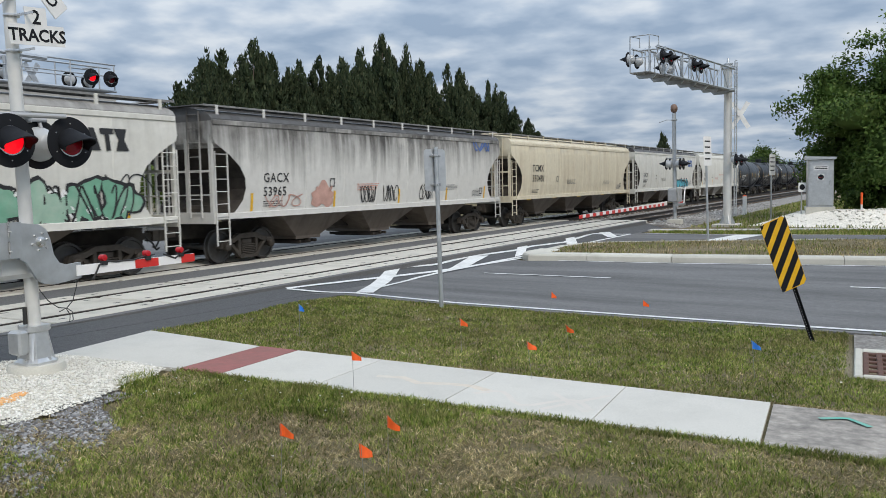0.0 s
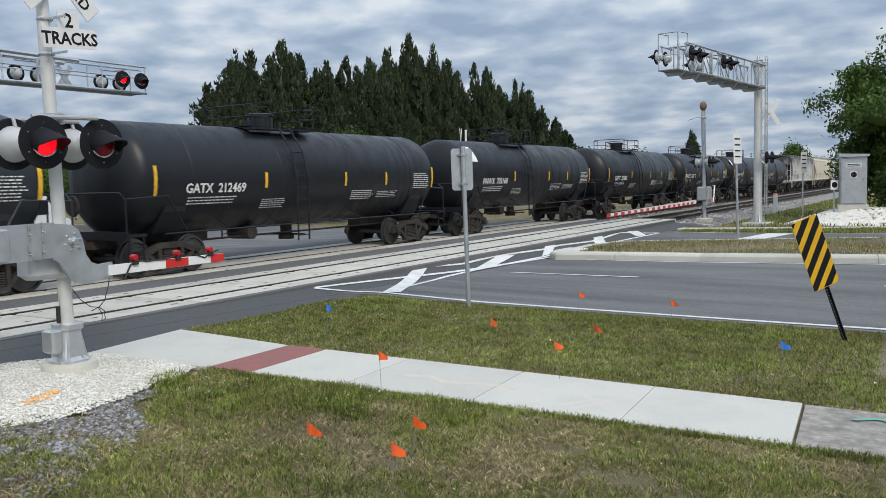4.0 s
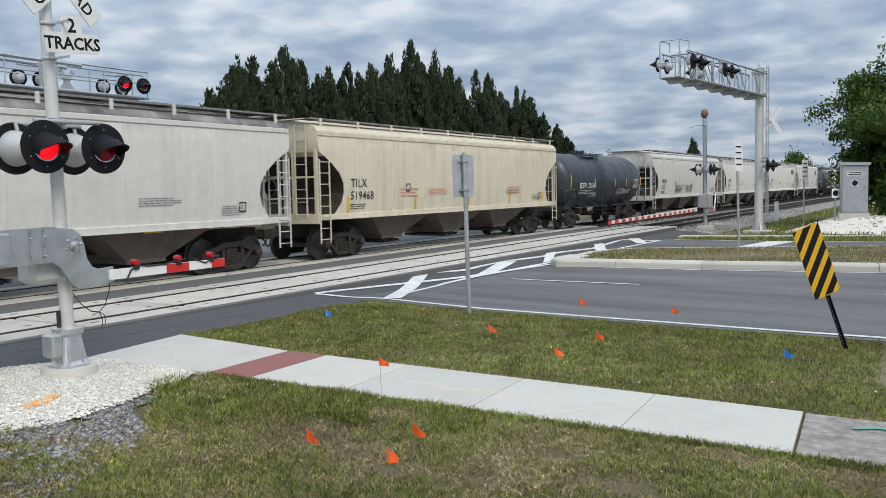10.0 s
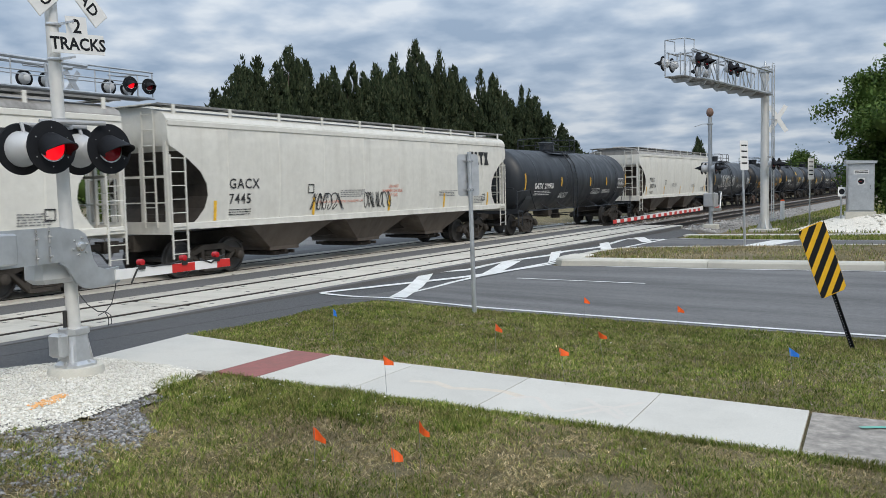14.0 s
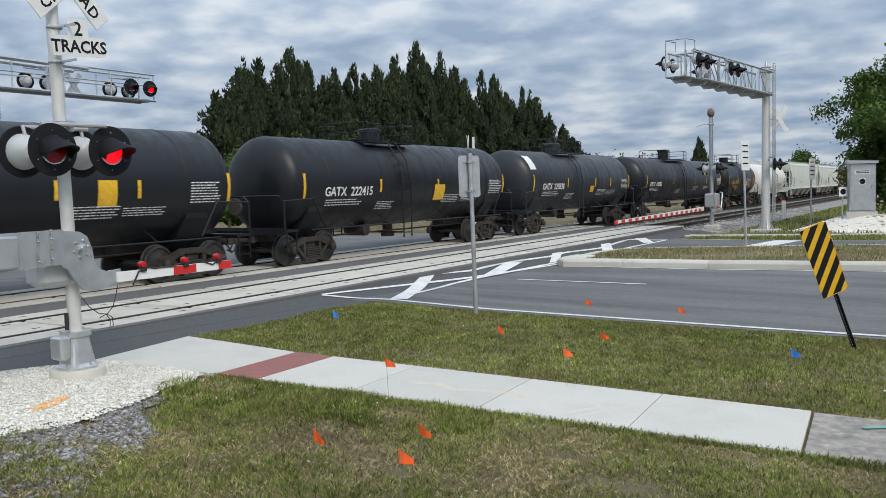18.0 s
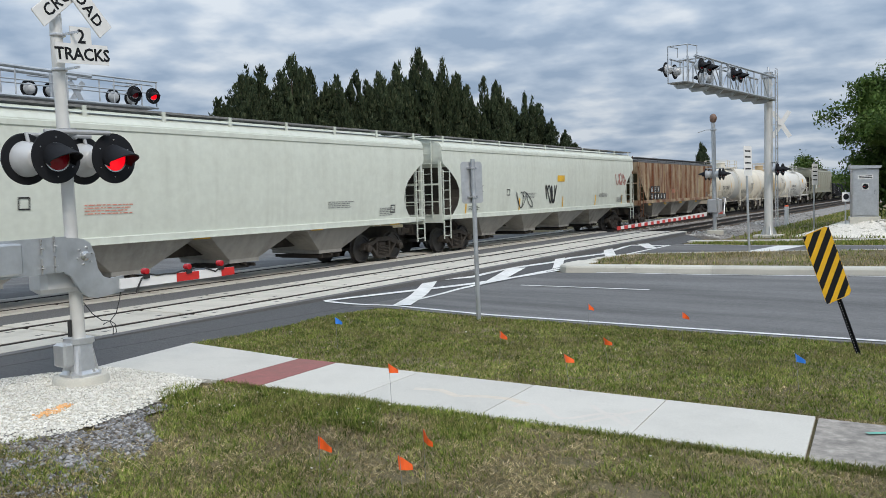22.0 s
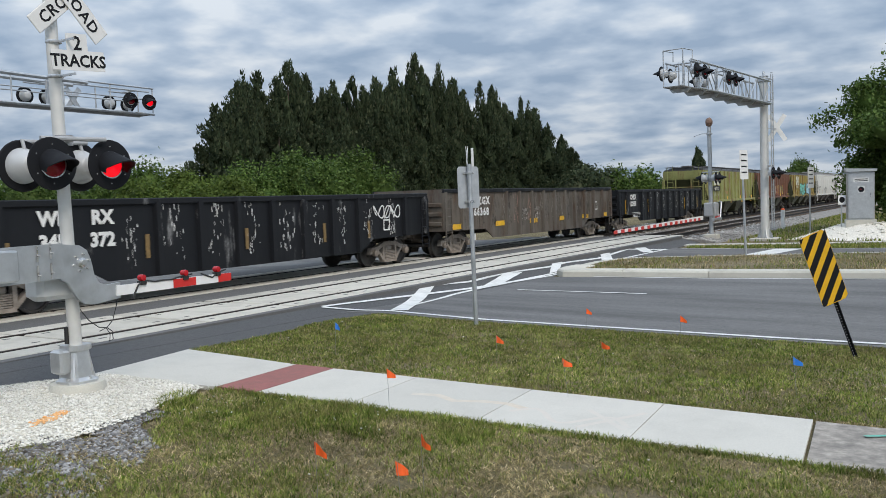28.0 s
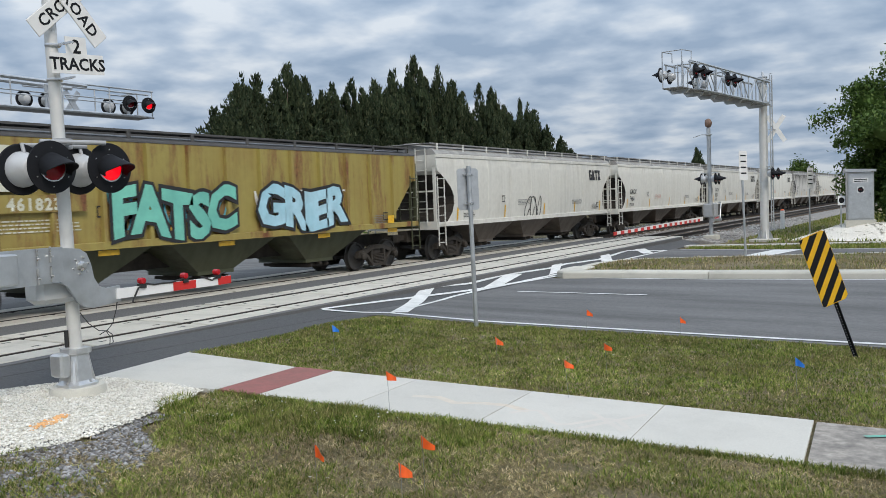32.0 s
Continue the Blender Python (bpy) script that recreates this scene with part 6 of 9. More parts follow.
for i in range(4):
    for j in range(2):
        sd.scratches(-4.2 + i * 2.5 + j * 1.2, 1.05, 0.9, 1.1, M_FADEDRED if (i + j) % 4 == 1 else M_SCRATCH, 34, 95 + i * 3 + j, 0.34)
for k in range(11):
    sd.scratches(-7.6 + k * 1.25, 0.95, 0.9, 1.3, M_UNDER, 40, 340 + k, 0.4)
for k in range(4):
    sd.scratches(-2.6 + k * 0.55, 1.15, 0.6, 0.5, M_LETTER_W, 26, 360 + k, 0.14)
sd.ring_box(6.2, 1.4, 0.42, M_LETTER_W)
L = 18.33
c, sd = gondola(L, P_GONBLACK, "scraped black gondola car with white lettering and scratches", skip=((-6.8, -5.1),))
sd.text("CMEX", -6.6, 1.84, 0.38, M_LETTER_W, 0.02)
sd.text("100330", -6.7, 1.46, 0.38, M_LETTER_W, 0.02)
for u in (-7.4, -3.4, 0.6, 4.4, 7.6):
    sd.patch(u, 1.05, 0.1, 0.75, M_REFLECT)
sd.print_bars(-6.2, 1.05, 1.6, 3, M_LETTER_W, 0.06, 5)
for k in range(9):
    sd.scratches(-4.6 + k * 1.35, 1.05, 0.7, 1.15, M_LETTER_W, 26, 130 + k)


def round_mark(sd, y, z, s, mat):
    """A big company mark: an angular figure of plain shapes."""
    a = [(0, 0.58 * s, 0), (0.42 * s, 0.58 * s, 0), (0.95 * s, 0.05 * s, 0), (1.5 * s, 0.05 * s, 0), (0.55 * s, s, 0), (0, s, 0)]
    b = [(0, 0.05 * s, 0), (0.7 * s, 0.05 * s, 0), (0.22 * s, 0.5 * s, 0), (0, 0.5 * s, 0)]
    e = [(0.8 * s, s, 0), (1.3 * s, s, 0), (1.5 * s, 0.85 * s, 0), (1.5 * s, 0.62 * s, 0), (1.38 * s, 0.53 * s, 0), (1.5 * s, 0.42 * s, 0), (1.5 * s, 0.16 * s, 0), (1.1 * s, 0.55 * s, 0)]
    for q in (a, b, e):
        q = [(x * 1.25, yy2, 0) for x, yy2, _ in q]
        sd.put(flat_mesh("mark_block", q, [tuple(range(len(q)))], mat), y, z, mat, "mark_block", 0.115)


for L, paint, num, lab, mk in ((18.88, P_BNGREEN, "467918", "faded green ribbed covered hopper car with white company mark", M_BNMARK), (18.35, P_BNBROWN, "472438", "red-brown ribbed covered hopper car with bright graffiti along its side", M_BNMARK2), (19.02, P_BNGOLD, "461823", "ochre and rust ribbed covered hopper car with mint green graffiti", M_BNMARK)):
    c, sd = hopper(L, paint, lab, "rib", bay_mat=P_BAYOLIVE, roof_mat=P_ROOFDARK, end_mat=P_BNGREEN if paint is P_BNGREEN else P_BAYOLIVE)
    hopper_marks(sd, L, "", "", seed=int(num) % 13, refl=False)
    y0 = -6.2
    round_mark(sd, y0, 2.58, 0.97, mk)
    ground = M_LETTER_K if paint is P_BNGREEN else paint
    sd.patch(y0 - 0.15, 2.2, 2.15, 0.36, ground, "stencil_ground", 0.114)
    sd.text(num, y0 + 0.2, 2.25, 0.34, mk, 0.012, 1.2, lift=0.12)
    sd.print_bars(y0, 2.02, 1.9, 3, mk, 0.06, 3)
    for u in (-7.2, -2.0, 2.6, 7.0):
        sd.patch(u, 1.5, 0.35, 0.25, M_REFLECT, lift=0.114)
    if paint is P_BNBROWN:
        for i, (u, w, m1, m2) in enumerate(((-4.2, 1.2, M_GOLDSPRAY, M_MINT), (-1.9, 2.3, M_GOLDSPRAY, M_WHITE), (0.9, 1.5, M_PINKRED, M_GOLDSPRAY), (3.0, 2.0, M_GREENSPRAY, M_GOLDSPRAY))):
            for j in range(3):
                sd.scrawl(u + 0.1 * j, 1.6 + 0.05 * j, w, 0.85, (m1, m2, M_GOLDSPRAY)[j], 140 + i * 3 + j, 3, 0.11)
        for i in range(3):
            sd.scrawl(-1.8 + 2.2 * i, 1.4, 1.4, 0.35, M_LETTER_K, 160 + i, 3, 0.05)
    if paint is P_BNGOLD:
        for body, u, m1, w in (("FATSC", -3.6, M_MINT, 3.9), ("GRIER", 1.0, M_SKYSPRAY, 4.05)):
            size = 1.45
            sp = 0.9
            me0 = letters(body, size, 0.16, sp)
            me1 = letters(body, size, 0.075, sp)
            sx = w / max(v.co.x for v in me0.vertices)
            for me, mt, lf in ((me0, M_LETTER_K, 0.117), (me1, m1, 0.125)):
                cp = me.copy()
                for v in cp.vertices:
                    v.co.x *= sx
                    v.co.y += 0.12 * math.sin(v.co.x * 2.1)
                sd.put(cp, u, 1.6, mt, "graffiti", lf)
            sd.scrawl(u + 0.1, 1.72, w - 0.3, 0.9, M_LETTER_W if body == "GRIER" else M_CYAN, 170, 7, 0.05)

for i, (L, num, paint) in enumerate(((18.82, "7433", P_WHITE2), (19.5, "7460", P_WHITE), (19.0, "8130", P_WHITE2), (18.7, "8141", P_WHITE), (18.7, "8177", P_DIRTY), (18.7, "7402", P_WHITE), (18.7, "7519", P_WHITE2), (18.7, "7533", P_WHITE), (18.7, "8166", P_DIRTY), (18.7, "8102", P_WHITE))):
    c, sd = hopper(L, paint, "weathered white covered hopper car with company mark")
    hopper_marks(sd, L, "GACX", num, M_LETTER_K if i != 1 else None, seed=i + 40)
    if i == 0:
        sd.scrawl(-1.6, 1.35, 1.6, 0.9, M_LETTER_K, 181, 3, 0.05)

# ---- signals, signs and fixtures ----
def facing(x, y, z, deg):
    """A pose whose local x axis points the way that a sign or lamp faces."""
    return pose(x, y, z, 0, 0, deg)


def f_disc(r):
    return Form().spin([(-0.012, 0.02), (-0.012, r - 0.012), (0.0, r), (0.012, r - 0.004), (0.016, 0.16), (0.016, 0.02)], (0, 0, 0), "x", 36)


def f_visor(r, length):
    """A long hood over the upper half of the lens, cut back underneath."""
    g = Form()
    n = 18
    outer, inner = [], []
    for rr, acc in ((r, outer), (r - 0.012, inner)):
        for i in range(n + 1):
            a = math.radians(-20 + 220 * i / n)
            reach = length * (0.35 + 0.65 * max(0.0, math.sin(a)) ** 0.8)
            acc.append(((0.0, math.cos(a) * rr, math.sin(a) * rr), (reach, math.cos(a) * rr, math.sin(a) * rr - reach * 0.36)))
    vs = [p for q in outer for p in q] + [p for q in inner for p in q]
    k = 2 * (n + 1)
    fs = []
    for i in range(n):
        a = 2 * i
        fs += [(a, a + 1, a + 3, a + 2), (k + a, k + a + 2, k + a + 3, k + a + 1), (a + 1, k + a + 1, k + a + 3, a + 3)]
    g.add(vs, fs)
    return g


def f_housing():
    return Form().spin([(-0.24, 0.03), (-0.235, 0.11), (-0.22, 0.125), (-0.13, 0.17), (-0.05, 0.205), (-0.012, 0.21)], (0, 0, 0), "x", 24)


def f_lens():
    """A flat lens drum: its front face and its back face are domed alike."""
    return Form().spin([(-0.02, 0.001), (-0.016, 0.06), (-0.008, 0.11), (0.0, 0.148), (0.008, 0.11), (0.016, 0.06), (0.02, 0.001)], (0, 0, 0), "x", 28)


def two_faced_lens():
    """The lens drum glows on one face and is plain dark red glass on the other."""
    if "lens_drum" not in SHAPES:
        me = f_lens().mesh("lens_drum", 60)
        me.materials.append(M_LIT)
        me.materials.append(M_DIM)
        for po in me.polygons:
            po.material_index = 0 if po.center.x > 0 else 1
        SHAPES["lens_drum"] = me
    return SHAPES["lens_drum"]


FLASHERS = []


def lamp_unit(parent, m, lit=True, flash=None):
    """A crossing lamp: black backboard, hood, red lens drum and silver housing behind; flash 0 or 1 is its beat."""
    d = part("backboard", shape("backboard", lambda: f_disc(0.3), 30), M_BLACK, parent, m=m, label="round black backboard")
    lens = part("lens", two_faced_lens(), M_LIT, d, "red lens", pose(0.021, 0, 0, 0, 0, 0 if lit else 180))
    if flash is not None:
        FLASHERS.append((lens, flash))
    part("hood", shape("hood", lambda: f_visor(0.172, 0.38), 40), M_BLACK, d)
    part("housing", shape("housing", f_housing, 50), M_HOUSING, d, "silver lamp housing")
    part("lens_rim", shape("lens_rim", lambda: Form().spin([(0.014, 0.162), (0.024, 0.164), (0.024, 0.15), (0.014, 0.15)], (0, 0, 0), "x", 28), 40), M_CHROME, d)
    for i in range(6):
        a = math.radians(30 + 60 * i)
        part("bolt", shape("lamp_bolt", lambda: Form().spin([(0.012, 0.008), (0.02, 0.007), (0.022, 0.001)], (0, 0, 0), "x", 6)), M_CHROME, d, m=pose(0, math.cos(a) * 0.22, math.sin(a) * 0.22))
    return d


def blade(body, parent, m, length=1.22):
    """One arm of a crossbuck with its word."""
    b = part("blade", Form().bevel_box(-0.008, 0.008, -length / 2, length / 2, -0.115, 0.115, 0.006), M_WHITE, parent, m=m, label="white reflective crossbuck arm")
    me = letters(body, 0.19, 0.004, 1.12)
    w = max(v.co.x for v in me.vertices)
    part("word", me, M_BLACK, b, m=Matrix(((0, 0, 1, 0.0105), (1, 0, 0, -w / 2), (0, 1, 0, -0.068), (0, 0, 0, 1))))
    return b


NDEG = -1.0
mast = base("crossing_signal", pose(-9.0, 6.25, -0.04), "grey crossing signal mast with red flashers, crossbuck and gate arm", "railway signal")
part("foundation", Form().spin([(-0.3, 0.33), (0.08, 0.32), (0.13, 0.30), (0.135, 0.001)], (0, 0, 0), "z", 28).mesh("foundation", 40), M_CURB, mast, "round concrete footing")
part("pedestal", Form().layers([[(x * w, y * w, z) for x, y in ((-1, -0.6), (-0.6, -1), (0.6, -1), (1, -0.6), (1, 0.6), (0.6, 1), (-0.6, 1), (-1, 0.6))] for z, w in ((0.13, 0.2), (0.16, 0.2), (0.2, 0.15), (0.5, 0.125), (0.52, 0.15), (0.58, 0.15))]), M_ALU, mast, "cast aluminium pedestal")
for a in (45, 135, 225, 315):
    part("pedestal_rib", shape("pedestal_rib", lambda: Form().prism([(0.1, 0.15), (0.21, 0.15), (0.14, 0.5), (0.1, 0.5)], "y", -0.012, 0.012)), M_ALU, mast, m=pose(0, 0, 0, 0, 0, a))
for a in (0, 90, 180, 270):
    part("anchor_bolt", shape("anchor_bolt", lambda: Form().tube((0.17, 0, 0.13), (0.17, 0, 0.2), 0.018, 6).tube((0.17, 0, 0.165), (0.17, 0, 0.185), 0.03, 6)), M_CHROME, mast, m=pose(0, 0, 0, 0, 0, a + 20))
part("pole", Form().tube((0, 0, 0.5), (-0.09, -0.03, 4.75), 0.078, 24, 0.07).mesh("pole", 40), M_POLE, mast, "round brushed aluminium pole")
part("junction_box", Form().bevel_box(-0.13, 0.1, -0.27, -0.13, 0.26, 0.54, 0.025), M_ALU, mast)
part("cable_gland", Form().path([(-0.02, -0.1, 0.6), (-0.02, -0.1, 0.7), (-0.02, -0.1, 0.8)], 0.024, 8), M_CABLE, mast)
for z in (2.99,):
    part("lamp_bracket", Form().tube((0, 0, z), (0.28, -0.07, z), 0.03, 10).tube((0.18, -0.42, z), (0.36, 0.3, z), 0.028, 10).tube((-0.28, 0.07, z), (0, 0, z), 0.03, 10).tube((-0.38, -0.3, z), (-0.18, 0.44, z), 0.028, 10).tube((0, 0, z - 0.06), (0, 0, z + 0.06), 0.1, 14), M_GREYPAINT, mast)
NB = Vector((-math.sin(math.radians(NDEG)), math.cos(math.radians(NDEG)), 0))
NN = Vector((math.cos(math.radians(NDEG)), math.sin(math.radians(NDEG)), 0))
for s in (-1, 1):
    p = NN * 0.27 + NB * (0.375 * s + 0.035) + Vector((0, 0, 2.70))
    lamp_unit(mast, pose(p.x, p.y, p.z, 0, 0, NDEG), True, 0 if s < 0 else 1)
    part("drop_tube", Form().tube(p - NN * 0.1 + Vector((0, 0, 0.1)), p - NN * 0.03 + Vector((0, 0, 0.3)), 0.022, 8), M_GREYPAINT, mast)
    p = -NN * 0.27 + NB * (0.37 * s) + Vector((0, 0, 2.70))
    lamp_unit(mast, pose(p.x, p.y, p.z, 0, 0, 180 + NDEG), True)
    part("drop_tube", Form().tube(p + NN * 0.1 + Vector((0, 0, 0.1)), p + NN * 0.03 + Vector((0, 0, 0.3)), 0.022, 8), M_GREYPAINT, mast)
pc = NN * 0.16 + Vector((-0.08, -0.02, 4.68)) + NB * 0.14
blade("RAILROAD", mast, Matrix.Translation(pc) @ pose(0, 0, 0, 0, 0, NDEG) @ pose(0, 0, 0, -48))
blade("CROSSING", mast, Matrix.Translation(pc - NN * 0.025) @ pose(0, 0, 0, 0, 0, NDEG) @ pose(0, 0, 0, 42))
plate_m = Matrix.Translation(NN * 0.22 + NB * 0.135 + Vector((-0.05, 0, 3.915))) @ pose(0, 0, 0, 0, 0, NDEG) @ pose(0, 0, 0, 3.7)
tr_plate = part("track_count_plate", Form().prism([(-0.345, -0.115), (0.345, -0.115), (0.345, 0.115), (0.135, 0.115), (0.135, 0.31), (-0.135, 0.31), (-0.135, 0.115), (-0.345, 0.115)], "x", -0.006, 0.006), M_WHITE, mast, "white plate saying 2 TRACKS", plate_m)
for body, size, z in (("TRACKS", 0.195, -0.07), ("2", 0.22, 0.125)):
    me = letters(body, size, 0.0055, 1.0)
    w = max(v.co.x for v in me.vertices) + min(v.co.x for v in me.vertices)
    part("word", me, M_BLACK, tr_plate, m=Matrix(((0, 0, 1, 0.0085), (1, 0, 0, -w / 2), (0, 1, 0, z), (0, 0, 0, 1))))
for z in (3.72, 4.12):
    part("band_clamp", Form().spin([(z, 0.082), (z + 0.01, 0.09), (z + 0.025, 0.09), (z + 0.035, 0.082)], (-0.06, -0.02, 0), "z", 18).box(0.0, 0.3, -0.02, 0.0, z + 0.005, z + 0.03), M_CHROME, mast)
# gate mechanism, counterweight plates and the short arm over the walk
part("mechanism_case", Form().bevel_box(-0.2, 0.12, -0.5, 0.08, 1.14, 1.76, 0.06), plain("pale_case_paint", (0.58, 0.59, 0.59), 0.5, 0, 0.08, 5, (0.35, 0.34, 0.32), 0.4, 0.05), mast, "pale grey gate mechanism case")
bx = 0.22
part("arm_bracket", Form().prism([(-0.3, 1.38), (-0.3, 1.79), (-0.04, 1.76), (0.05, 1.70), (0.1, 1.58), (0.135, 1.40), (0.2, 1.30), (0.3, 1.265), (0.49, 1.28), (0.49, 1.09), (0.12, 1.05), (0.0, 1.07), (-0.09, 1.13), (-0.22, 1.34)], "x", bx - 0.02, bx + 0.02), M_GALV, mast, "galvanised gate arm bracket")
part("counterweight_plate", Form().prism([(-1.75, 1.36), (-0.28, 1.40), (-0.28, 1.80), (-1.75, 1.78)], "x", bx + 0.022, bx + 0.05), M_GALV, mast, "galvanised counterweight plate")
part("counterweight", Form().bevel_box(bx + 0.05, bx + 0.2, -1.55, -0.9, 1.42, 1.76, 0.02), M_GALV, mast)
part("back_bracket", Form().prism([(-1.6, 1.38), (-0.12, 1.42), (0.1, 1.76), (0.26, 1.24), (0.47, 1.2), (0.47, 1.07), (0.05, 1.16), (-0.1, 1.38)], "x", -0.3, -0.26), M_GALV, mast)
for yy, zz in ((-0.6, 1.70), (-0.44, 1.72), (-0.6, 1.48), (-0.44, 1.50)):
    part("u_bolt", shape("u_bolt", lambda: Form().tube((0, 0, -0.09), (0, 0, 0.09), 0.011, 6).tube((0, 0, -0.02), (0.05, 0, -0.02), 0.011, 6)), M_CHROME, mast, m=pose(bx + 0.06, yy, zz))
part("pivot_cap", Form().spin([(0.0, 0.06), (0.02, 0.06), (0.03, 0.03), (0.05, 0.03), (0.05, 0.001)], (bx + 0.02, -0.03, 1.56), "x", 12), M_CHROME, mast)
for i in range(6):
    a = math.radians(60 * i + 15)
    part("bolt", shape("bracket_bolt", lambda: Form().tube((0, 0, 0), (0.02, 0, 0), 0.014, 6)), M_CHROME, mast, m=pose(bx + 0.02, math.cos(a) * 0.1 - 0.03, 1.56 + math.sin(a) * 0.1))
arm = part("gate_arm", Form().prism([(0.42, 1.12), (0.42, 1.245), (2.30, 1.235), (2.30, 1.125)], "x", bx + 0.02, bx + 0.045), M_WHITE, mast, "white gate arm with red bands")
for y0, y1 in ((1.28, 1.66), (2.06, 2.30)):
    part("red_band", Form().prism([(y0, 1.124), (y0, 1.239), (y1, 1.234), (y1, 1.128)], "x", bx + 0.0465, bx + 0.049), M_REDSHEET, arm, "red reflective band")
for y in (0.80, 1.48, 2.05):
    lm = part("arm_lamp", shape("arm_lamp", lambda: Form().spin([(-0.045, 0.02), (-0.04, 0.038), (0.0, 0.042), (0.04, 0.038), (0.045, 0.02)], (0, 0, 0.06), "x", 14), 40), M_ARMLIT, arm, "red gate arm lamp", pose(bx + 0.03, y, 1.245))
    part("lamp_base", shape("lamp_base", lambda: Form().box(-0.04, 0.04, -0.04, 0.04, -0.03, 0.02).tube((0, 0.06, 0.0), (0, 0.02, 0.09), 0.014, 5)), M_CABLE, lm)
part("arm_cable", Form().path([(bx + 0.055, 0.63, 1.06), (bx + 0.06, 0.72, 1.22), (bx + 0.05, 0.82, 1.27), (bx + 0.05, 0.98, 1.24), (bx + 0.05, 1.1, 1.245), (bx + 0.05, 1.25, 1.24), (bx + 0.05, 1.36, 1.26), (bx + 0.04, 1.6, 1.28)], 0.011, 6).path([(bx + 0.05, 1.75, 1.27), (bx + 0.05, 1.95, 1.2), (bx + 0.05, 2.05, 1.26), (bx + 0.05, 2.2, 1.29)], 0.011, 6), M_CABLE, arm, "black lamp cable")
pts = [(bx + 0.01, 0.55, 0.99), (bx + 0.0, 0.53, 0.85), (bx, 0.47, 0.68), (bx, 0.38, 0.60), (bx, 0.27, 0.62), (bx, 0.14, 0.72), (bx - 0.04, 0.06, 0.86)]
part("loose_cable", Form().path(pts, 0.006, 5).path([(bx, 0.38, 0.60), (bx, 0.45, 0.55), (bx, 0.46, 0.45), (bx, 0.41, 0.43), (bx, 0.42, 0.52), (bx, 0.37, 0.6), (bx, 0.28, 0.57)], 0.006, 5), M_CABLE, mast, "loose looped cable", pose(0, -0.1, 0.15))


def box_truss(th, y0, y1, x0, x1, z0, z1, n, mat):
    """Chords, posts and braces of a walkway truss, each one a part."""
    for x in (x0, x1):
        for z in (z0, z1):
            part("chord", Form().tube((x, y0, z), (x, y1, z), 0.05, 8), mat, th)
    for i in range(n + 1):
        y = y0 + (y1 - y0) * i / n
        for x in (x0, x1):
            part("post", Form().tube((x, y, z0), (x, y, z1), 0.028, 6), mat, th)
            if i < n:
                y2 = y0 + (y1 - y0) * (i + 1) / n
                a, b = (z0, z1) if i % 2 else (z1, z0)
                part("brace", Form().tube((x, y, a), (x, y2, b), 0.024, 6), mat, th)
        part("cross_tie", Form().tube((x0, y, z0), (x1, y, z0), 0.026, 6), mat, th)


gan = base("cantilever_signal", pose(-8.32, 44.1, -0.36, 0, 0, -7), "galvanised cantilever gantry with flashing signals over the road", "railway signal")
part("foundation", Form().bevel_box(-0.6, 0.6, -0.6, 0.6, -0.1, 0.12, 0.03), M_CURB, gan)
part("pole", Form().tube((0, 0, 0.1), (0, 0, 8.0), 0.205, 24, 0.19).mesh("pole", 40), M_POLE, gan, "thick galvanised pole")
for a in range(0, 360, 60):
    part("gusset", shape("gusset", lambda: Form().prism([(0.19, 0.12), (0.4, 0.12), (0.22, 0.55), (0.19, 0.55)], "y", -0.012, 0.012)), M_GALV, gan, m=pose(0, 0, 0, 0, 0, a))
part("pole_cap", Form().spin([(8.0, 0.23), (8.04, 0.23), (8.1, 0.08), (8.3, 0.04), (8.31, 0.001)], (0, 0, 0), "z", 16), M_GALV, gan)
for z in (6.65, 7.75):
    part("collar", Form().spin([(z, 0.24), (z + 0.02, 0.3), (z + 0.16, 0.3), (z + 0.18, 0.24)], (0, 0, 0), "z", 20), M_GALV, gan)
box_truss(gan, -0.3, -9.3, -0.42, 0.42, 6.66, 7.72, 9, M_GALV)
part("walkway", Form().box(-0.4, 0.4, -10.9, -0.3, 6.60, 6.64), M_GREY_GRATE, gan)
for i in range(7):
    part("walkway_bracket", shape("walkway_bracket", lambda: Form().prism([(-0.45, 0.0), (0.45, 0.0), (0.3, -0.16), (-0.3, -0.16)], "y", -0.03, 0.03)), M_GALV, gan, m=pose(0, -1.2 - i * 1.5, 6.6))
part("end_railing", Form().path([(0.4, -9.45, 6.66), (0.4, -9.45, 7.6)], 0.025, 6).path([(0.4, -10.85, 6.64), (0.4, -10.85, 8.05), (0.4, -9.9, 8.1), (0.4, -9.9, 7.72)], 0.025, 6).path([(-0.4, -10.85, 6.64), (-0.4, -10.85, 8.05), (-0.4, -9.9, 8.1), (-0.4, -9.9, 7.72)], 0.025, 6).path([(-0.4, -10.85, 8.05), (0.4, -10.85, 8.05)], 0.025, 6).path([(-0.4, -10.85, 7.2), (0.4, -10.85, 7.2)], 0.02, 6), M_GALV, gan)
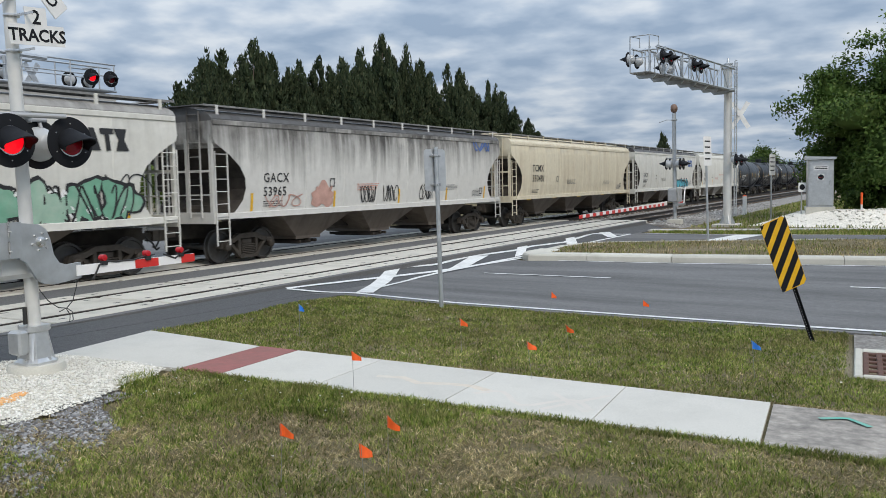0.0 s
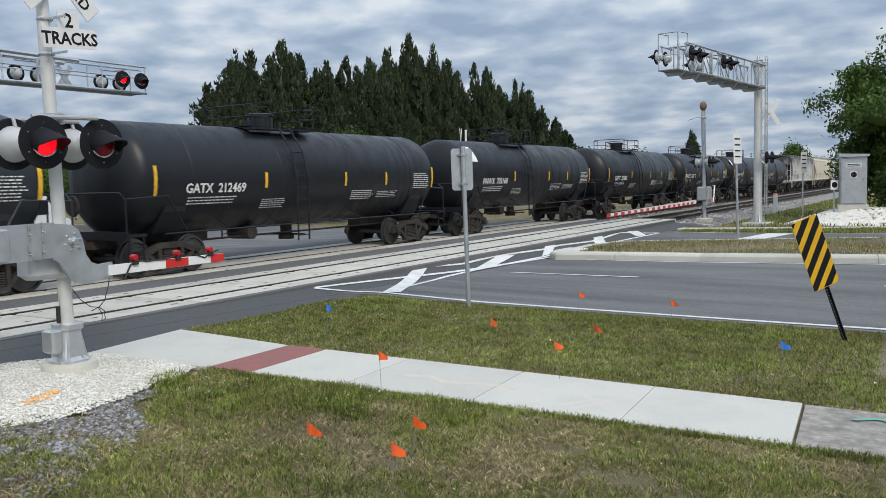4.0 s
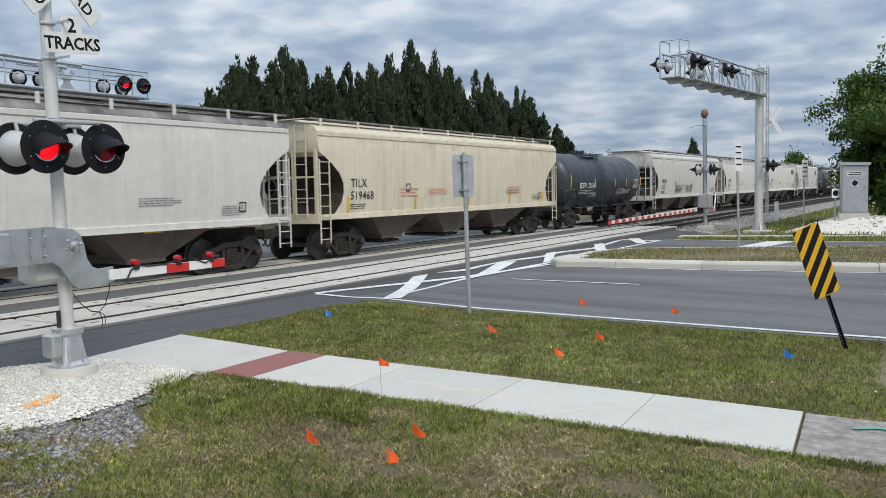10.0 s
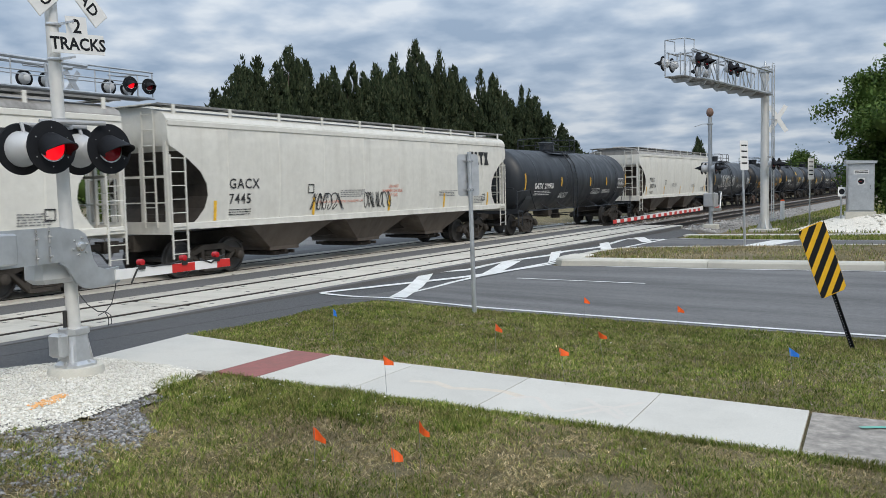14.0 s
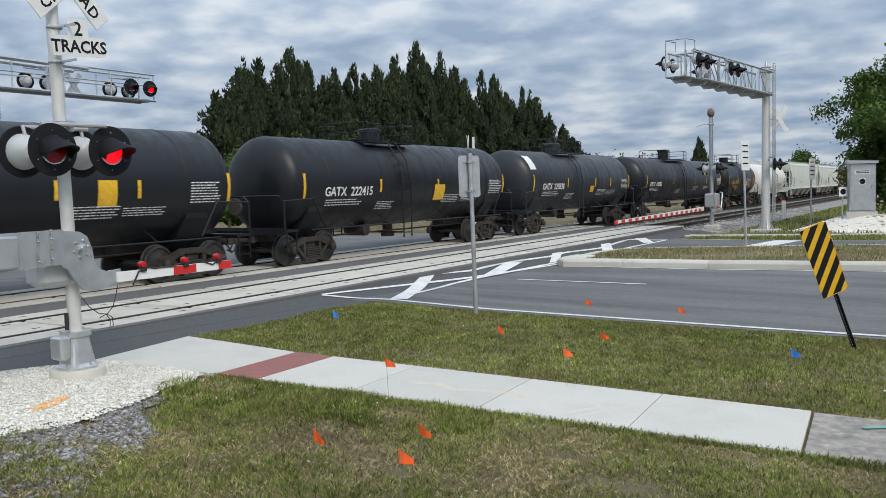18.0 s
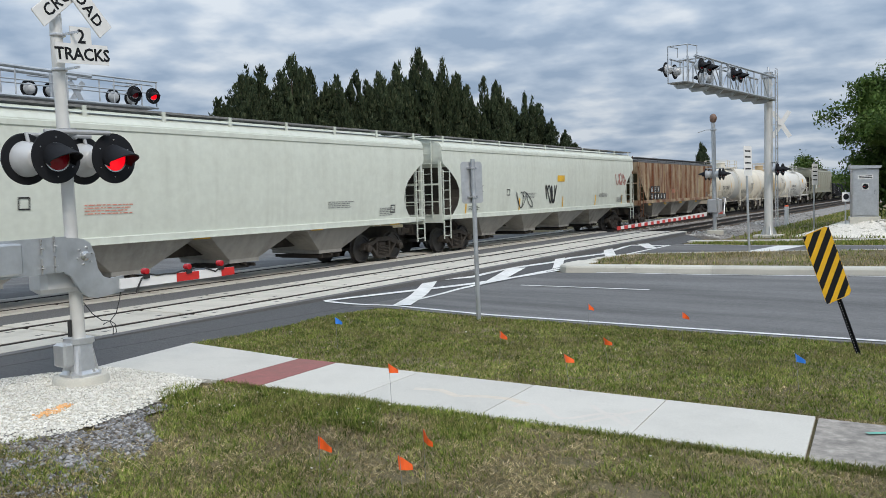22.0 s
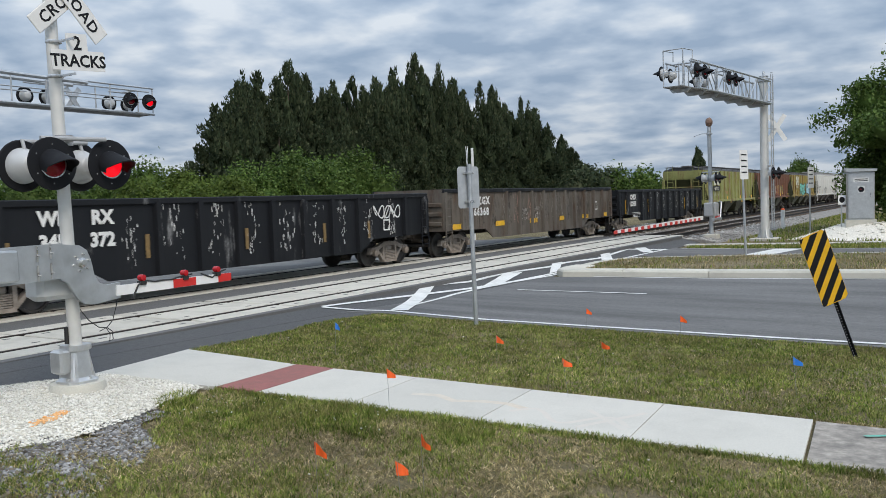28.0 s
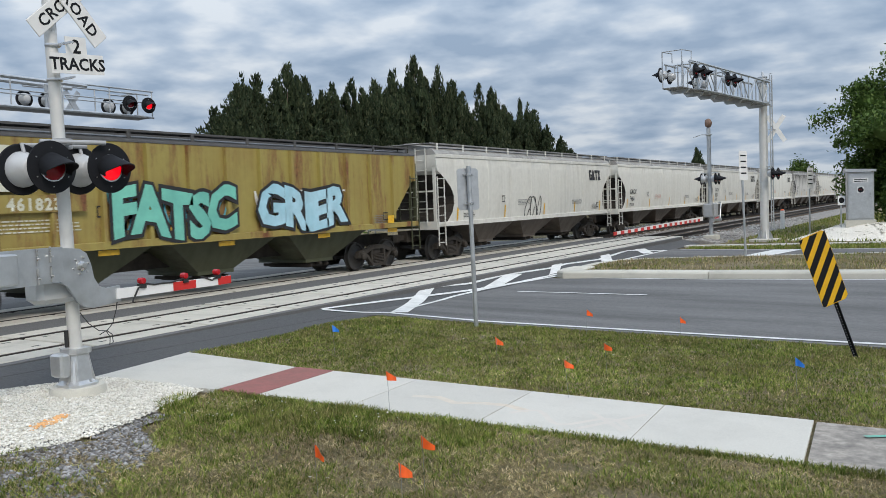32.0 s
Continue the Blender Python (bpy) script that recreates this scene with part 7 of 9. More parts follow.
for y in (-9.85, -6.35):
    for s in (-1, 1):
        for q in (-0.42, 0.42):
            lamp_unit(gan, pose(s * 0.72, y + q, 7.25, 0, 0, 0 if s > 0 else 180), False)
        part("lamp_crossarm", Form().tube((s * 0.5, y - 0.55, 7.62), (s * 0.5, y + 0.55, 7.62), 0.04, 8).tube((s * 0.5, y - 0.42, 7.3), (s * 0.5, y - 0.42, 7.62), 0.03, 6).tube((s * 0.5, y + 0.42, 7.3), (s * 0.5, y + 0.42, 7.62), 0.03, 6), M_GALV, gan)
    part("lamp_post", Form().tube((0, y, 6.64), (0, y, 7.75), 0.05, 8).tube((-0.5, y, 7.62), (0.5, y, 7.62), 0.035, 8), M_GALV, gan)
part("ladder", Form().path([(0.4, -0.2, 0.6), (0.4, -0.2, 8.1)], 0.03, 6).path([(0.4, 0.12, 0.6), (0.4, 0.12, 8.1)], 0.03, 6), M_GALV, gan)
for i in range(24):
    part("rung", shape("rung", lambda: Form().tube((0.4, -0.2, 0), (0.4, 0.12, 0), 0.018, 5)), M_GALV, gan, m=pose(0, 0, 0.8 + i * 0.32))
part("cable_duct", Form().tube((0.1, -0.3, 7.85), (0.1, -9.3, 7.85), 0.03, 6), M_GALV, gan)
for s in (-0.42, 0.42):
    lamp_unit(gan, pose(0.55, s, 3.3, 0, 0, 0), False)
part("lamp_crossarm", Form().tube((0.3, -0.5, 3.65), (0.3, 0.5, 3.65), 0.035, 8).tube((0, 0, 3.65), (0.35, 0, 3.65), 0.035, 8), M_GALV, gan)

cb = part("crossbuck_blade", Form().box(-0.01, 0.01, -0.75, 0.75, -0.11, 0.11), M_WHITE, gan, "white crossbuck arm", pose(0.3, 0.95, 5.55, 58, 0, -66))
part("crossbuck_blade", Form().box(-0.01, 0.01, -0.75, 0.75, -0.11, 0.11), M_WHITE, gan, "white crossbuck arm", pose(0.33, 0.95, 5.55, -58, 0, -66))
part("sign_bracket", Form().tube((0.15, 0, 5.5), (0.29, 0.95, 5.5), 0.025, 6), M_GALV, gan)

gan2 = base("cantilever_signal", pose(-27.0, 5.0, -0.3), "galvanised cantilever gantry with flashing signals beyond the tracks", "railway signal")
part("pole", Form().tube((0, 0, 0.0), (0, 0, 7.4), 0.24, 24, 0.22).mesh("pole", 40), M_GALV, gan2, "thick galvanised pole")
part("foundation", Form().bevel_box(-0.6, 0.6, -0.6, 0.6, -0.1, 0.12, 0.03), M_CURB, gan2)
part("walkway", Form().box(-0.4, 0.4, 0.2, 17.42, 6.06, 6.11), M_GREY_GRATE, gan2)
for x in (-0.42, 0.42):
    for z, r in ((6.08, 0.05), (6.62, 0.025), (7.06, 0.035)):
        part("chord", Form().tube((x, 0.2, z), (x, 17.4, z), r, 8), M_GALV, gan2)
    for i in range(9):
        y = 17.35 - i * 1.9
        part("post", Form().tube((x, y, 6.08), (x, y, 7.06), 0.026, 6), M_GALV, gan2)
    part("top_pipe", Form().tube((x, 0.2, 7.2), (x, 14.5, 7.0), 0.07, 8), M_GALV, gan2)
for y in (16.6, 13.2):
    for s in ((-1, 1) if y > 14 else (-1,)):
        for q in (-0.42, 0.42):
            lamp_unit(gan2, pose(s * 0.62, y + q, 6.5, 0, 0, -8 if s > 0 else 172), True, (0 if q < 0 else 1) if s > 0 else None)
        part("lamp_crossarm", Form().tube((s * 0.4, y - 0.6, 6.92), (s * 0.4, y + 0.6, 6.92), 0.03, 8).tube((0, y, 6.92), (s * 0.45, y, 6.92), 0.03, 8), M_GALV, gan2)
    part("lamp_post", Form().tube((0, y, 6.1), (0, y, 7.0), 0.05, 8), M_GALV, gan2)
gx = part("crossbuck", Form().box(-0.01, 0.01, -0.5, 0.5, -0.1, 0.1), M_ALU, gan2, m=pose(-0.5, 14.55, 6.5, 55))
part("crossbuck_arm", Form().box(-0.01, 0.01, -0.5, 0.5, -0.1, 0.1), M_ALU, gx, m=pose(0.02, 0, 0, 70))

# crossing mast by the far lanes with a bell on top, its gate and long arm
horn = base("crossing_gate", pose(-10.95, 44.2, -0.33), "galvanised gate mast with a rusty bell and red and white arm", "railway gate")
part("pole", Form().tube((0, 0, 0), (-0.05, 0, 5.75), 0.11, 16, 0.1).mesh("pole", 40), M_GALV, horn)
part("footing", Form().bevel_box(-0.35, 0.35, -0.35, 0.35, -0.1, 0.3, 0.03), M_CURB, horn)
part("bell", Form().spin([(-0.17, 0.04), (-0.14, 0.16), (-0.06, 0.225), (0.03, 0.24), (0.1, 0.2), (0.16, 0.1), (0.18, 0.01)], (-0.05, 0, 5.98), "x", 20).mesh("bell", 40), plain("rusty_bell", (0.2, 0.13, 0.1), 0.7, 0.2, 0.3, 9), horn, "rusty red-brown bell")
part("side_arm", Form().path([(0, 0, 5.4), (-0.2, -0.9, 5.36), (-0.35, -1.7, 5.2)], 0.02, 6), M_GALV, horn)
part("clamp", Form().spin([(0, 0.11), (0.02, 0.15), (0.08, 0.15), (0.1, 0.11)], (-0.04, 0, 5.35), "z", 12), M_GALV, horn)
for s in (-0.35, 0.35):
    lamp_unit(horn, pose(0.35, s, 3.15, 0, 0, 0), False)
    lamp_unit(horn, pose(-0.35, s, 3.15, 0, 0, 180), True)
part("lamp_bracket", Form().tube((-0.3, -0.4, 3.45), (-0.3, 0.4, 3.45), 0.03, 6).tube((0.3, -0.4, 3.45), (0.3, 0.4, 3.45), 0.03, 6).tube((-0.3, 0, 3.45), (0.3, 0, 3.45), 0.03, 6), M_GALV, horn)
part("mechanism_case", Form().bevel_box(-0.3, 0.3, -0.35, 0.35, 1.2, 1.9, 0.05), M_GREYPAINT, horn)
part("case_guard", Form().path([(0.3, -0.6, 1.05), (0.3, -0.9, 1.9), (0.3, -0.5, 1.9)], 0.04, 6).path([(0.3, 0.6, 1.05), (0.3, 0.9, 1.95), (0.3, 0.5, 1.95)], 0.04, 6).box(0.2, 0.34, -0.75, 0.85, 1.0, 1.12), M_GALV, horn)
part("counterweight", Form().bevel_box(-0.25, -0.05, 0.7, 1.5, 1.25, 1.75, 0.03), M_WHITE, horn)
long_arm = part("gate_arm", Form().prism([(-0.6, 1.05), (-13.4, 0.98), (-13.4, 1.10), (-0.6, 1.25)], "x", -0.28, -0.25), M_WHITE, horn, "long white gate arm with red bands")
for i in range(16):
    y = -1.2 - i * 0.8
    part("red_band", shape("far_red_band", lambda: Form().box(-0.247, -0.244, -0.4, 0.0, 1.03, 1.17)), M_REDSHEET, long_arm, m=pose(0, y, -0.0045 * i))
tail = part("arm_tail", Form().box(-0.28, -0.25, 1.5, 3.1, 1.1, 1.22), M_WHITE, horn)
for i in range(3):
    part("red_band", shape("far_red_band", lambda: Form()), M_REDSHEET, tail, m=pose(0, 1.95 + i * 0.5, 0.02))

# crossbuck on the far side of the tracks
xb = base("crossbuck_post", pose(-22.6, 40.2, -0.3), "white crossbuck on a slim post beyond the train", "railway sign")
part("pole", Form().tube((0, 0, 0), (0, 0, 5.2), 0.07, 12), M_WHITE, xb)
b1 = part("blade", Form().box(-0.01, 0.01, -0.62, 0.62, -0.115, 0.115), M_WHITE, xb, m=pose(-0.12, -0.35, 4.75, 50, 0, 25))
part("blade", Form().box(-0.01, 0.01, -0.62, 0.62, -0.115, 0.115), M_WHITE, xb, m=pose(-0.15, -0.35, 4.75, -50, 0, 25))


def sign_post(name, label, x, y, z, h, sign_w, sign_h, sign_z, face, lean=(0, 0), back=False, rows=0, r=0.042, category="road sign"):
    th = base(name, pose(x, y, z, lean[0], lean[1], 0), label, category)
    part("post", Form().tube((0, 0, -0.1), (0, 0, h), r, 14).mesh("post", 40), M_GALV, th)
    m = pose(0, 0, 0, 0, 0, face)
    pl = part("sign_plate", Form().prism([(-sign_w / 2 + 0.04, sign_z), (sign_w / 2 - 0.04, sign_z), (sign_w / 2, sign_z + 0.04), (sign_w / 2, sign_z + sign_h - 0.04), (sign_w / 2 - 0.04, sign_z + sign_h), (-sign_w / 2 + 0.04, sign_z + sign_h), (-sign_w / 2, sign_z + sign_h - 0.04), (-sign_w / 2, sign_z + 0.04)], "x", 0.055, 0.06), M_ALU if back else M_WHITE, th, "bare aluminium sign back" if back else "white sign with dark wording", m)
    for i in range(rows):
        zz = sign_z + sign_h * (0.86 - i * 0.8 / rows)
        part("word_bar", Form().box(0.0605, 0.063, -sign_w * 0.34, sign_w * 0.34, zz - sign_h * 0.05, zz), M_BLACK, pl)
    for zz in (sign_z + 0.12, sign_z + sign_h - 0.12):
        part("clamp", Form().box(-r - 0.02, 0.055, -r - 0.02, r + 0.02, zz - 0.02, zz + 0.02).box(0.03, 0.055, -0.11, 0.11, zz - 0.015, zz + 0.015), M_CHROME, th, m=m)
    return th


sign_post("sign_post", "grey steel sign post with a sign seen from behind", -7.8, 13.83, -0.25, 3.02, 0.46, 0.78, 2.2, 150, (-0.6, -1.3), True)
sign_post("stop_sign_post", "slim post with a narrow white warning sign on the median", -6.63, 31.6, -0.2, 3.75, 0.62, 1.05, 2.72, -14, (0, -1.5), False, 4)
sign_post("stop_sign_post", "slim post with a narrow white warning sign by the gravel pad", -7.15, 50.4, -0.3, 3.7, 0.62, 1.15, 2.45, -22, (0, 0), False, 4)
bo = base("marker_post", pose(-9.75, 57.4, -0.42), "white plastic cable marker post", "marker post")
part("tube", Form().tube((0, 0, 0), (0, 0, 1.25), 0.13, 12).mesh("tube", 40), M_WHITE, bo)
part("cap", Form().spin([(1.25, 0.13), (1.3, 0.12), (1.34, 0.05), (1.345, 0.001)], (0, 0, 0), "z", 12), M_ORANGE, bo)
mk = base("marker_stake", pose(-2.35, 45.5, -0.1), "thin orange and white marker stake", "marker post")
part("stake", Form().tube((0, 0, 0), (0, 0, 1.3), 0.045, 8), M_WHITE, mk)
part("tip", Form().tube((0, 0, 0.75), (0, 0, 1.32), 0.05, 8), M_ORANGE, mk)


# signal cabinet on its gravel pad
def pad_z(x, y):
    d = math.hypot((x + 3.4) / 3.2, (y - 45.5) / 1.35)
    d2 = math.hypot((x + 0.8) / 3.4, (y - 46.2) / 1.3)
    return gz(x, y) - 0.06 + 0.78 * max(sst(1.35 - d), sst(1.3 - d2))


g = Form()
nx = 40
for j in range(31):
    for i in range(nx + 1):
        x, y = -10 + 0.4 * i, 41.3 + 0.3 * j
        g.v.append((x, y, pad_z(x, y) + 0.02 * noise.noise(Vector((x * 3, y * 3, 0)))))
for j in range(30):
    for i in range(nx):
        a = j * (nx + 1) + i
        g.f.append((a, a + 1, a + nx + 2, a + nx + 1))
tagged(link("gravel_pad", g.mesh("gravel_pad", 60), M_WHITEBED), "raised pad of white crushed rock under the cabinet", "gravel", kind="structure")

cab = base("signal_cabinet", pose(-4.2, 45.4, 0.4, 0, 0, 10), "brushed aluminium signal cabinet with small notices", "cabinet")
part("plinth", Form().box(-0.66, 0.66, -0.5, 0.5, -0.25, 0.16), M_CURB, cab)
part("case", Form().bevel_box(-0.58, 0.58, -0.5, 0.5, 0.14, 2.45, 0.03), M_ALU, cab, "brushed aluminium case")
part("roof", Form().prism([(-0.66, 2.45), (0.66, 2.45), (0.68, 2.56), (-0.68, 2.62)], "y", -0.64, 0.64), M_ALU, cab)
dr = part("door", Form().bevel_box(-0.52, 0.52, -0.525, -0.502, 0.22, 2.38, 0.01), M_ALU, cab)
part("handle", Form().tube((0.4, -0.545, 1.25), (0.4, -0.545, 1.5), 0.015, 6), M_CHROME, dr)
part("notice", Form().box(-0.33, 0.33, -0.53, -0.526, 1.95, 2.15), M_WHITE, dr)
for i in range(2):
    part("word_bar", Form().box(-0.28, 0.28, -0.533, -0.531, 1.99 + i * 0.08, 2.03 + i * 0.08), M_BLACK, dr)
nt = part("notice", Form().box(-0.15, 0.15, -0.53, -0.526, 1.45, 1.75), M_WHITE, dr, "square white notice with red ring")
part("ring", Form().spin([(-0.004, 0.10), (-0.004, 0.13), (0.0, 0.13), (0.0, 0.10)], (0, -0.532, 1.6), "y", 20), M_BLACK, nt)
part("bar", Form().box(-0.1, 0.1, -0.536, -0.533, 1.585, 1.615), M_REDSHEET, nt)
sgn = base("notice_post", pose(-4.98, 45.0, 0.25), "short post with a square prohibition notice by the cabinet", "sign")
part("post", Form().tube((0, 0, -0.1), (0, 0, 1.6), 0.035, 8), M_GALV, sgn)
sp = part("plate", Form().box(-0.19, 0.19, -0.05, -0.045, 1.05, 1.5), M_WHITE, sgn, m=pose(0, 0, 0, 0, 0, 35))
part("ring", Form().spin([(-0.004, 0.11), (-0.004, 0.14), (0.0, 0.14), (0.0, 0.11)], (0, -0.052, 1.28), "y", 18), M_BLACK, sp)

# leaning object marker
om = base("object_marker", Matrix.Translation((-1.36, 13.95, -0.46)) @ pose(0, 0, 0, 0, 0, 31.5) @ pose(0, 0, 0, 8, -22.5, 0), "leaning black and yellow striped hazard marker on a steel post", "road marker")
pst = Form()
pst.prism([(-0.035, -0.02), (-0.02, 0.02), (0.02, 0.02), (0.035, -0.02), (0.022, -0.02), (0.012, 0.008), (-0.012, 0.008), (-0.022, -0.02)], "z", -0.1, 2.05)
part("post", pst, M_BLACK, om, "dark perforated steel post")
for i in range(20):
    part("post_hole", shape("post_hole", lambda: Form().tube((0, -0.0, 0), (0, 0.005, 0), 0.008, 6)), M_GREYPAINT, om, m=pose(0, 0.006, 0.05 + i * 0.045))
pw, ph, pz = 0.405, 1.12, 0.97
pan = part("panel", Form().prism([(-pw / 2 + 0.05, pz), (pw / 2 - 0.05, pz), (pw / 2, pz + 0.05), (pw / 2, pz + ph - 0.05), (pw / 2 - 0.05, pz + ph), (-pw / 2 + 0.05, pz + ph), (-pw / 2, pz + ph - 0.05), (-pw / 2, pz + 0.05)], "y", -0.034, -0.028), M_YELLOW, om, "yellow reflective panel with black diagonal stripes")
for i in range(6):
    zc = pz - 0.12 + i * 0.27
    xa, xb = -pw / 2 + 0.004, pw / 2 - 0.004
    z_lo, z_hi = pz + 0.012, pz + ph - 0.012
    quad = [(xa, zc + xa * 1.2 + 0.04), (xb, zc + xb * 1.2 + 0.04), (xb, zc + xb * 1.2 + 0.185), (xa, zc + xa * 1.2 + 0.185)]
    for lim, sign in ((z_lo, 1), (z_hi, -1)):
        out = []
        for (x0, z0), (x1, z1) in zip(quad, quad[1:] + quad[:1]):
            in0, in1 = (z0 - lim) * sign >= 0, (z1 - lim) * sign >= 0
            if in0:
                out.append((x0, z0))
            if in0 != in1:
                u = (lim - z0) / (z1 - z0)
                out.append((x0 + (x1 - x0) * u, lim))
        quad = out
        if not quad:
            break
    if len(quad) > 2:
        part("stripe", Form().prism(quad, "y", -0.0375, -0.0345), M_BLACK, pan)

# survey flags on wires
FLAGS = []


def flag(x, y, mat, colour, seed, h=0.45):
    z = gz(x, y) - 0.05
    th = base("survey_flag", pose(x, y, z), "small %s plastic survey flag on a wire" % colour, "survey flag", "survey flags")
    part("wire", shape("flag_wire", lambda: Form().tube((0, 0, 0), (0.01, 0, 0.52), 0.0022, 5)), M_WIRE, th)
    gf = Form()
    n = 6
    for i in range(n + 1):
        u = i / n
        yy = 0.012 * math.sin(u * 5 + seed)
        for zz in (0.415 - 0.02 * u, 0.518 - 0.085 * u):
            gf.v.append((u * 0.105, yy, zz))
            gf.v.append((u * 0.105, yy + 0.0015, zz))
    for i in range(n):
        a = 4 * i
        gf.f += [(a, a + 4, a + 6, a + 2), (a + 1, a + 3, a + 7, a + 5), (a, a + 1, a + 5, a + 4), (a + 2, a + 6, a + 7, a + 3)]
    part("flag", gf, mat, th)
    rng = random.Random(seed)
    FLAGS.append((th, x, y, z, rng.uniform(5, 60), (rng.uniform(-8, 8), rng.uniform(-9, 4)), seed))


for i, (x, y) in enumerate(((-5.42, 10.15), (-4.01, 10.59), (-3.93, 9.12), (-5.33, 7.47), (-5.56, 13.7), (-3.9, 13.6), (-4.18, 4.88), (-3.61, 5.49), (-3.32, 4.77))):
    flag(x, y, M_ORANGE, "orange", 7 + i)
for i, (x, y) in enumerate(((-8.07, 9.95), (-1.67, 10.62))):
    flag(x, y, M_BLUEFLAG, "blue", 31 + i)

# storm drain
dn = base("storm_drain", pose(0.02, 12.5, -0.44, 0, 0, 3), "rusty iron storm drain grate in a concrete surround", "drain")
for x0, x1, y0, y1 in ((-0.72, -0.62, -0.95, 0.9), (0.62, 0.82, -0.95, 0.9), (-0.62, 0.62, 0.72, 0.9), (-0.62, 0.62, -0.95, -0.85)):
    part("surround", Form().bevel_box(x0, x1, y0, y1, -0.2, 0.06, 0.015), M_CURB, dn)
M_GRATE = plain("rusty_grate", (0.13, 0.075, 0.06), 0.8, 0.3, 0.3, 12)
# solid black block: the hollow's darkness is put in as colour
part("pit", Form().box(-0.62, 0.62, -0.85, 0.72, -0.9, -0.022), M_BLACK, dn)
for i in range(8):
    part("grate_bar", shape("grate_bar_a", lambda: Form().bevel_box(-0.035, 0.035, -0.85, 0.72, -0.01, 0.045, 0.01)), M_GRATE, dn, m=pose(-0.58 + i * 0.166, 0, 0))
for i in range(6):
    part("grate_bar", shape("grate_bar_b", lambda: Form().bevel_box(-0.62, 0.62, -0.045, 0.045, -0.012, 0.043, 0.01)), M_GRATE, dn, m=pose(0, -0.78 + i * 0.29, 0))
tagged(link("drain_gutter", strip([(-0.75, 13.35), (1.2, 13.5)], [(-0.85, 14.95), (1.1, 15.2)], -0.01, 0.1, 0.5), M_BALLAST_BED), "broken gravelly gutter apron by the storm drain", "gutter", kind="structure")

# ---- trees and shrubs ----
M_CEDAR = island_mat("dark_needle_foliage", [(0.028, 0.044, 0.024), (0.052, 0.074, 0.038), (0.078, 0.10, 0.052), (0.036, 0.054, 0.030), (0.115, 0.13, 0.072)], 0.75, 0.25)
M_LEAF = island_mat("broad_leaves", [(0.036, 0.072, 0.016), (0.075, 0.13, 0.028), (0.115, 0.18, 0.042), (0.052, 0.095, 0.02), (0.16, 0.22, 0.065)], 0.6, 0.25)
M_LEAF2 = island_mat("yellow_green_leaves", [(0.06, 0.10, 0.02), (0.10, 0.15, 0.03), (0.14, 0.19, 0.045), (0.08, 0.12, 0.025)], 0.6, 0.3)
M_BARK = plain("grey_bark", (0.11, 0.09, 0.07), 0.9, 0, 0.35, 9, None, 0, 0.6)


def needle_crown(seed, h, r):
    """Upright feathery plumes round a tapering stem: many slim sprays with gaps."""
    rng = np.random.default_rng(seed)
    vs, ts = [], []
    plumes = 190
    # several leaders of unequal height share one crown
    turn = rng.uniform(0, 6.283)
    leaders = [(0.0, 0.0, 1.0)] + [(r * q * math.cos(turn + j * 2.1), r * q * math.sin(turn + j * 2.1), rng.uniform(0.72, 0.93)) for j, q in enumerate((0.5, 0.6, 0.45))]
    for k in range(plumes):
        lx, ly, top = leaders[k % 4]
        u = rng.uniform(0.02, 1.0) ** 0.8
        zc = h * u * top
        rad = r * (0.86 * (1 - u ** 2.9) * (0.8 + 0.3 * math.sin(k * 1.7))) + 0.1
        a = rng.uniform(0, 6.283)
        d = rad * math.sqrt(rng.uniform(0.1, 1.0))
        cx, cy = lx * (0.5 + 0.5 * u) + math.cos(a) * d, ly * (0.5 + 0.5 * u) + math.sin(a) * d
        pl, pr = rng.uniform(1.5, 2.9) * (1.0 - 0.2 * u), rng.uniform(0.34, 0.66) * (1.05 - 0.5 * u)
        n = 40
        t = rng.uniform(0, 1, n)
        prof = np.sin(np.pi * np.clip(t, 0.04, 1) ** 0.75) ** 0.7 * pr
        b = rng.uniform(0, 6.283, n)
        rr = prof * np.sqrt(rng.uniform(0.35, 1, n))
        px, py, pz = cx + np.cos(b) * rr, cy + np.sin(b) * rr, zc - pl * 0.45 + t * pl
        ln = rng.uniform(0.3, 0.62, n)
        wd = rng.uniform(0.07, 0.15, n)
        tilt = rng.uniform(0.1, 0.5, n)
        dx, dy, dz = np.cos(b) * tilt, np.sin(b) * tilt, np.ones(n)
        sx, sy = -np.sin(b + rng.uniform(-1, 1, n)), np.cos(b + rng.uniform(-1, 1, n))
        v = np.empty((n, 3, 3))
        v[:, 0] = np.stack([px - sx * wd, py - sy * wd, pz], 1)
        v[:, 1] = np.stack([px + sx * wd, py + sy * wd, pz], 1)
        v[:, 2] = np.stack([px + dx * ln, py + dy * ln, pz + dz * ln], 1)
        vs.append(v.reshape(-1, 3))
    # dense shaded heart of the crown
    v = np.concatenate(vs)
    v[:, 2] = np.maximum(v[:, 2], 0.05)
    t = np.arange(len(v)).reshape(-1, 3)
    g = Form()
    rings = []
    for i in range(9):
        u = i / 8
        q = r * 0.62 * (1 - u ** 1.7) + 0.04
        rings.append([(math.cos(2 * math.pi * j / 9) * q * rng.uniform(0.7, 1.1), math.sin(2 * math.pi * j / 9) * q * rng.uniform(0.7, 1.1), 0.1 + u * h * 0.84) for j in range(9)])
    g.layers(rings)
    return v, t, g


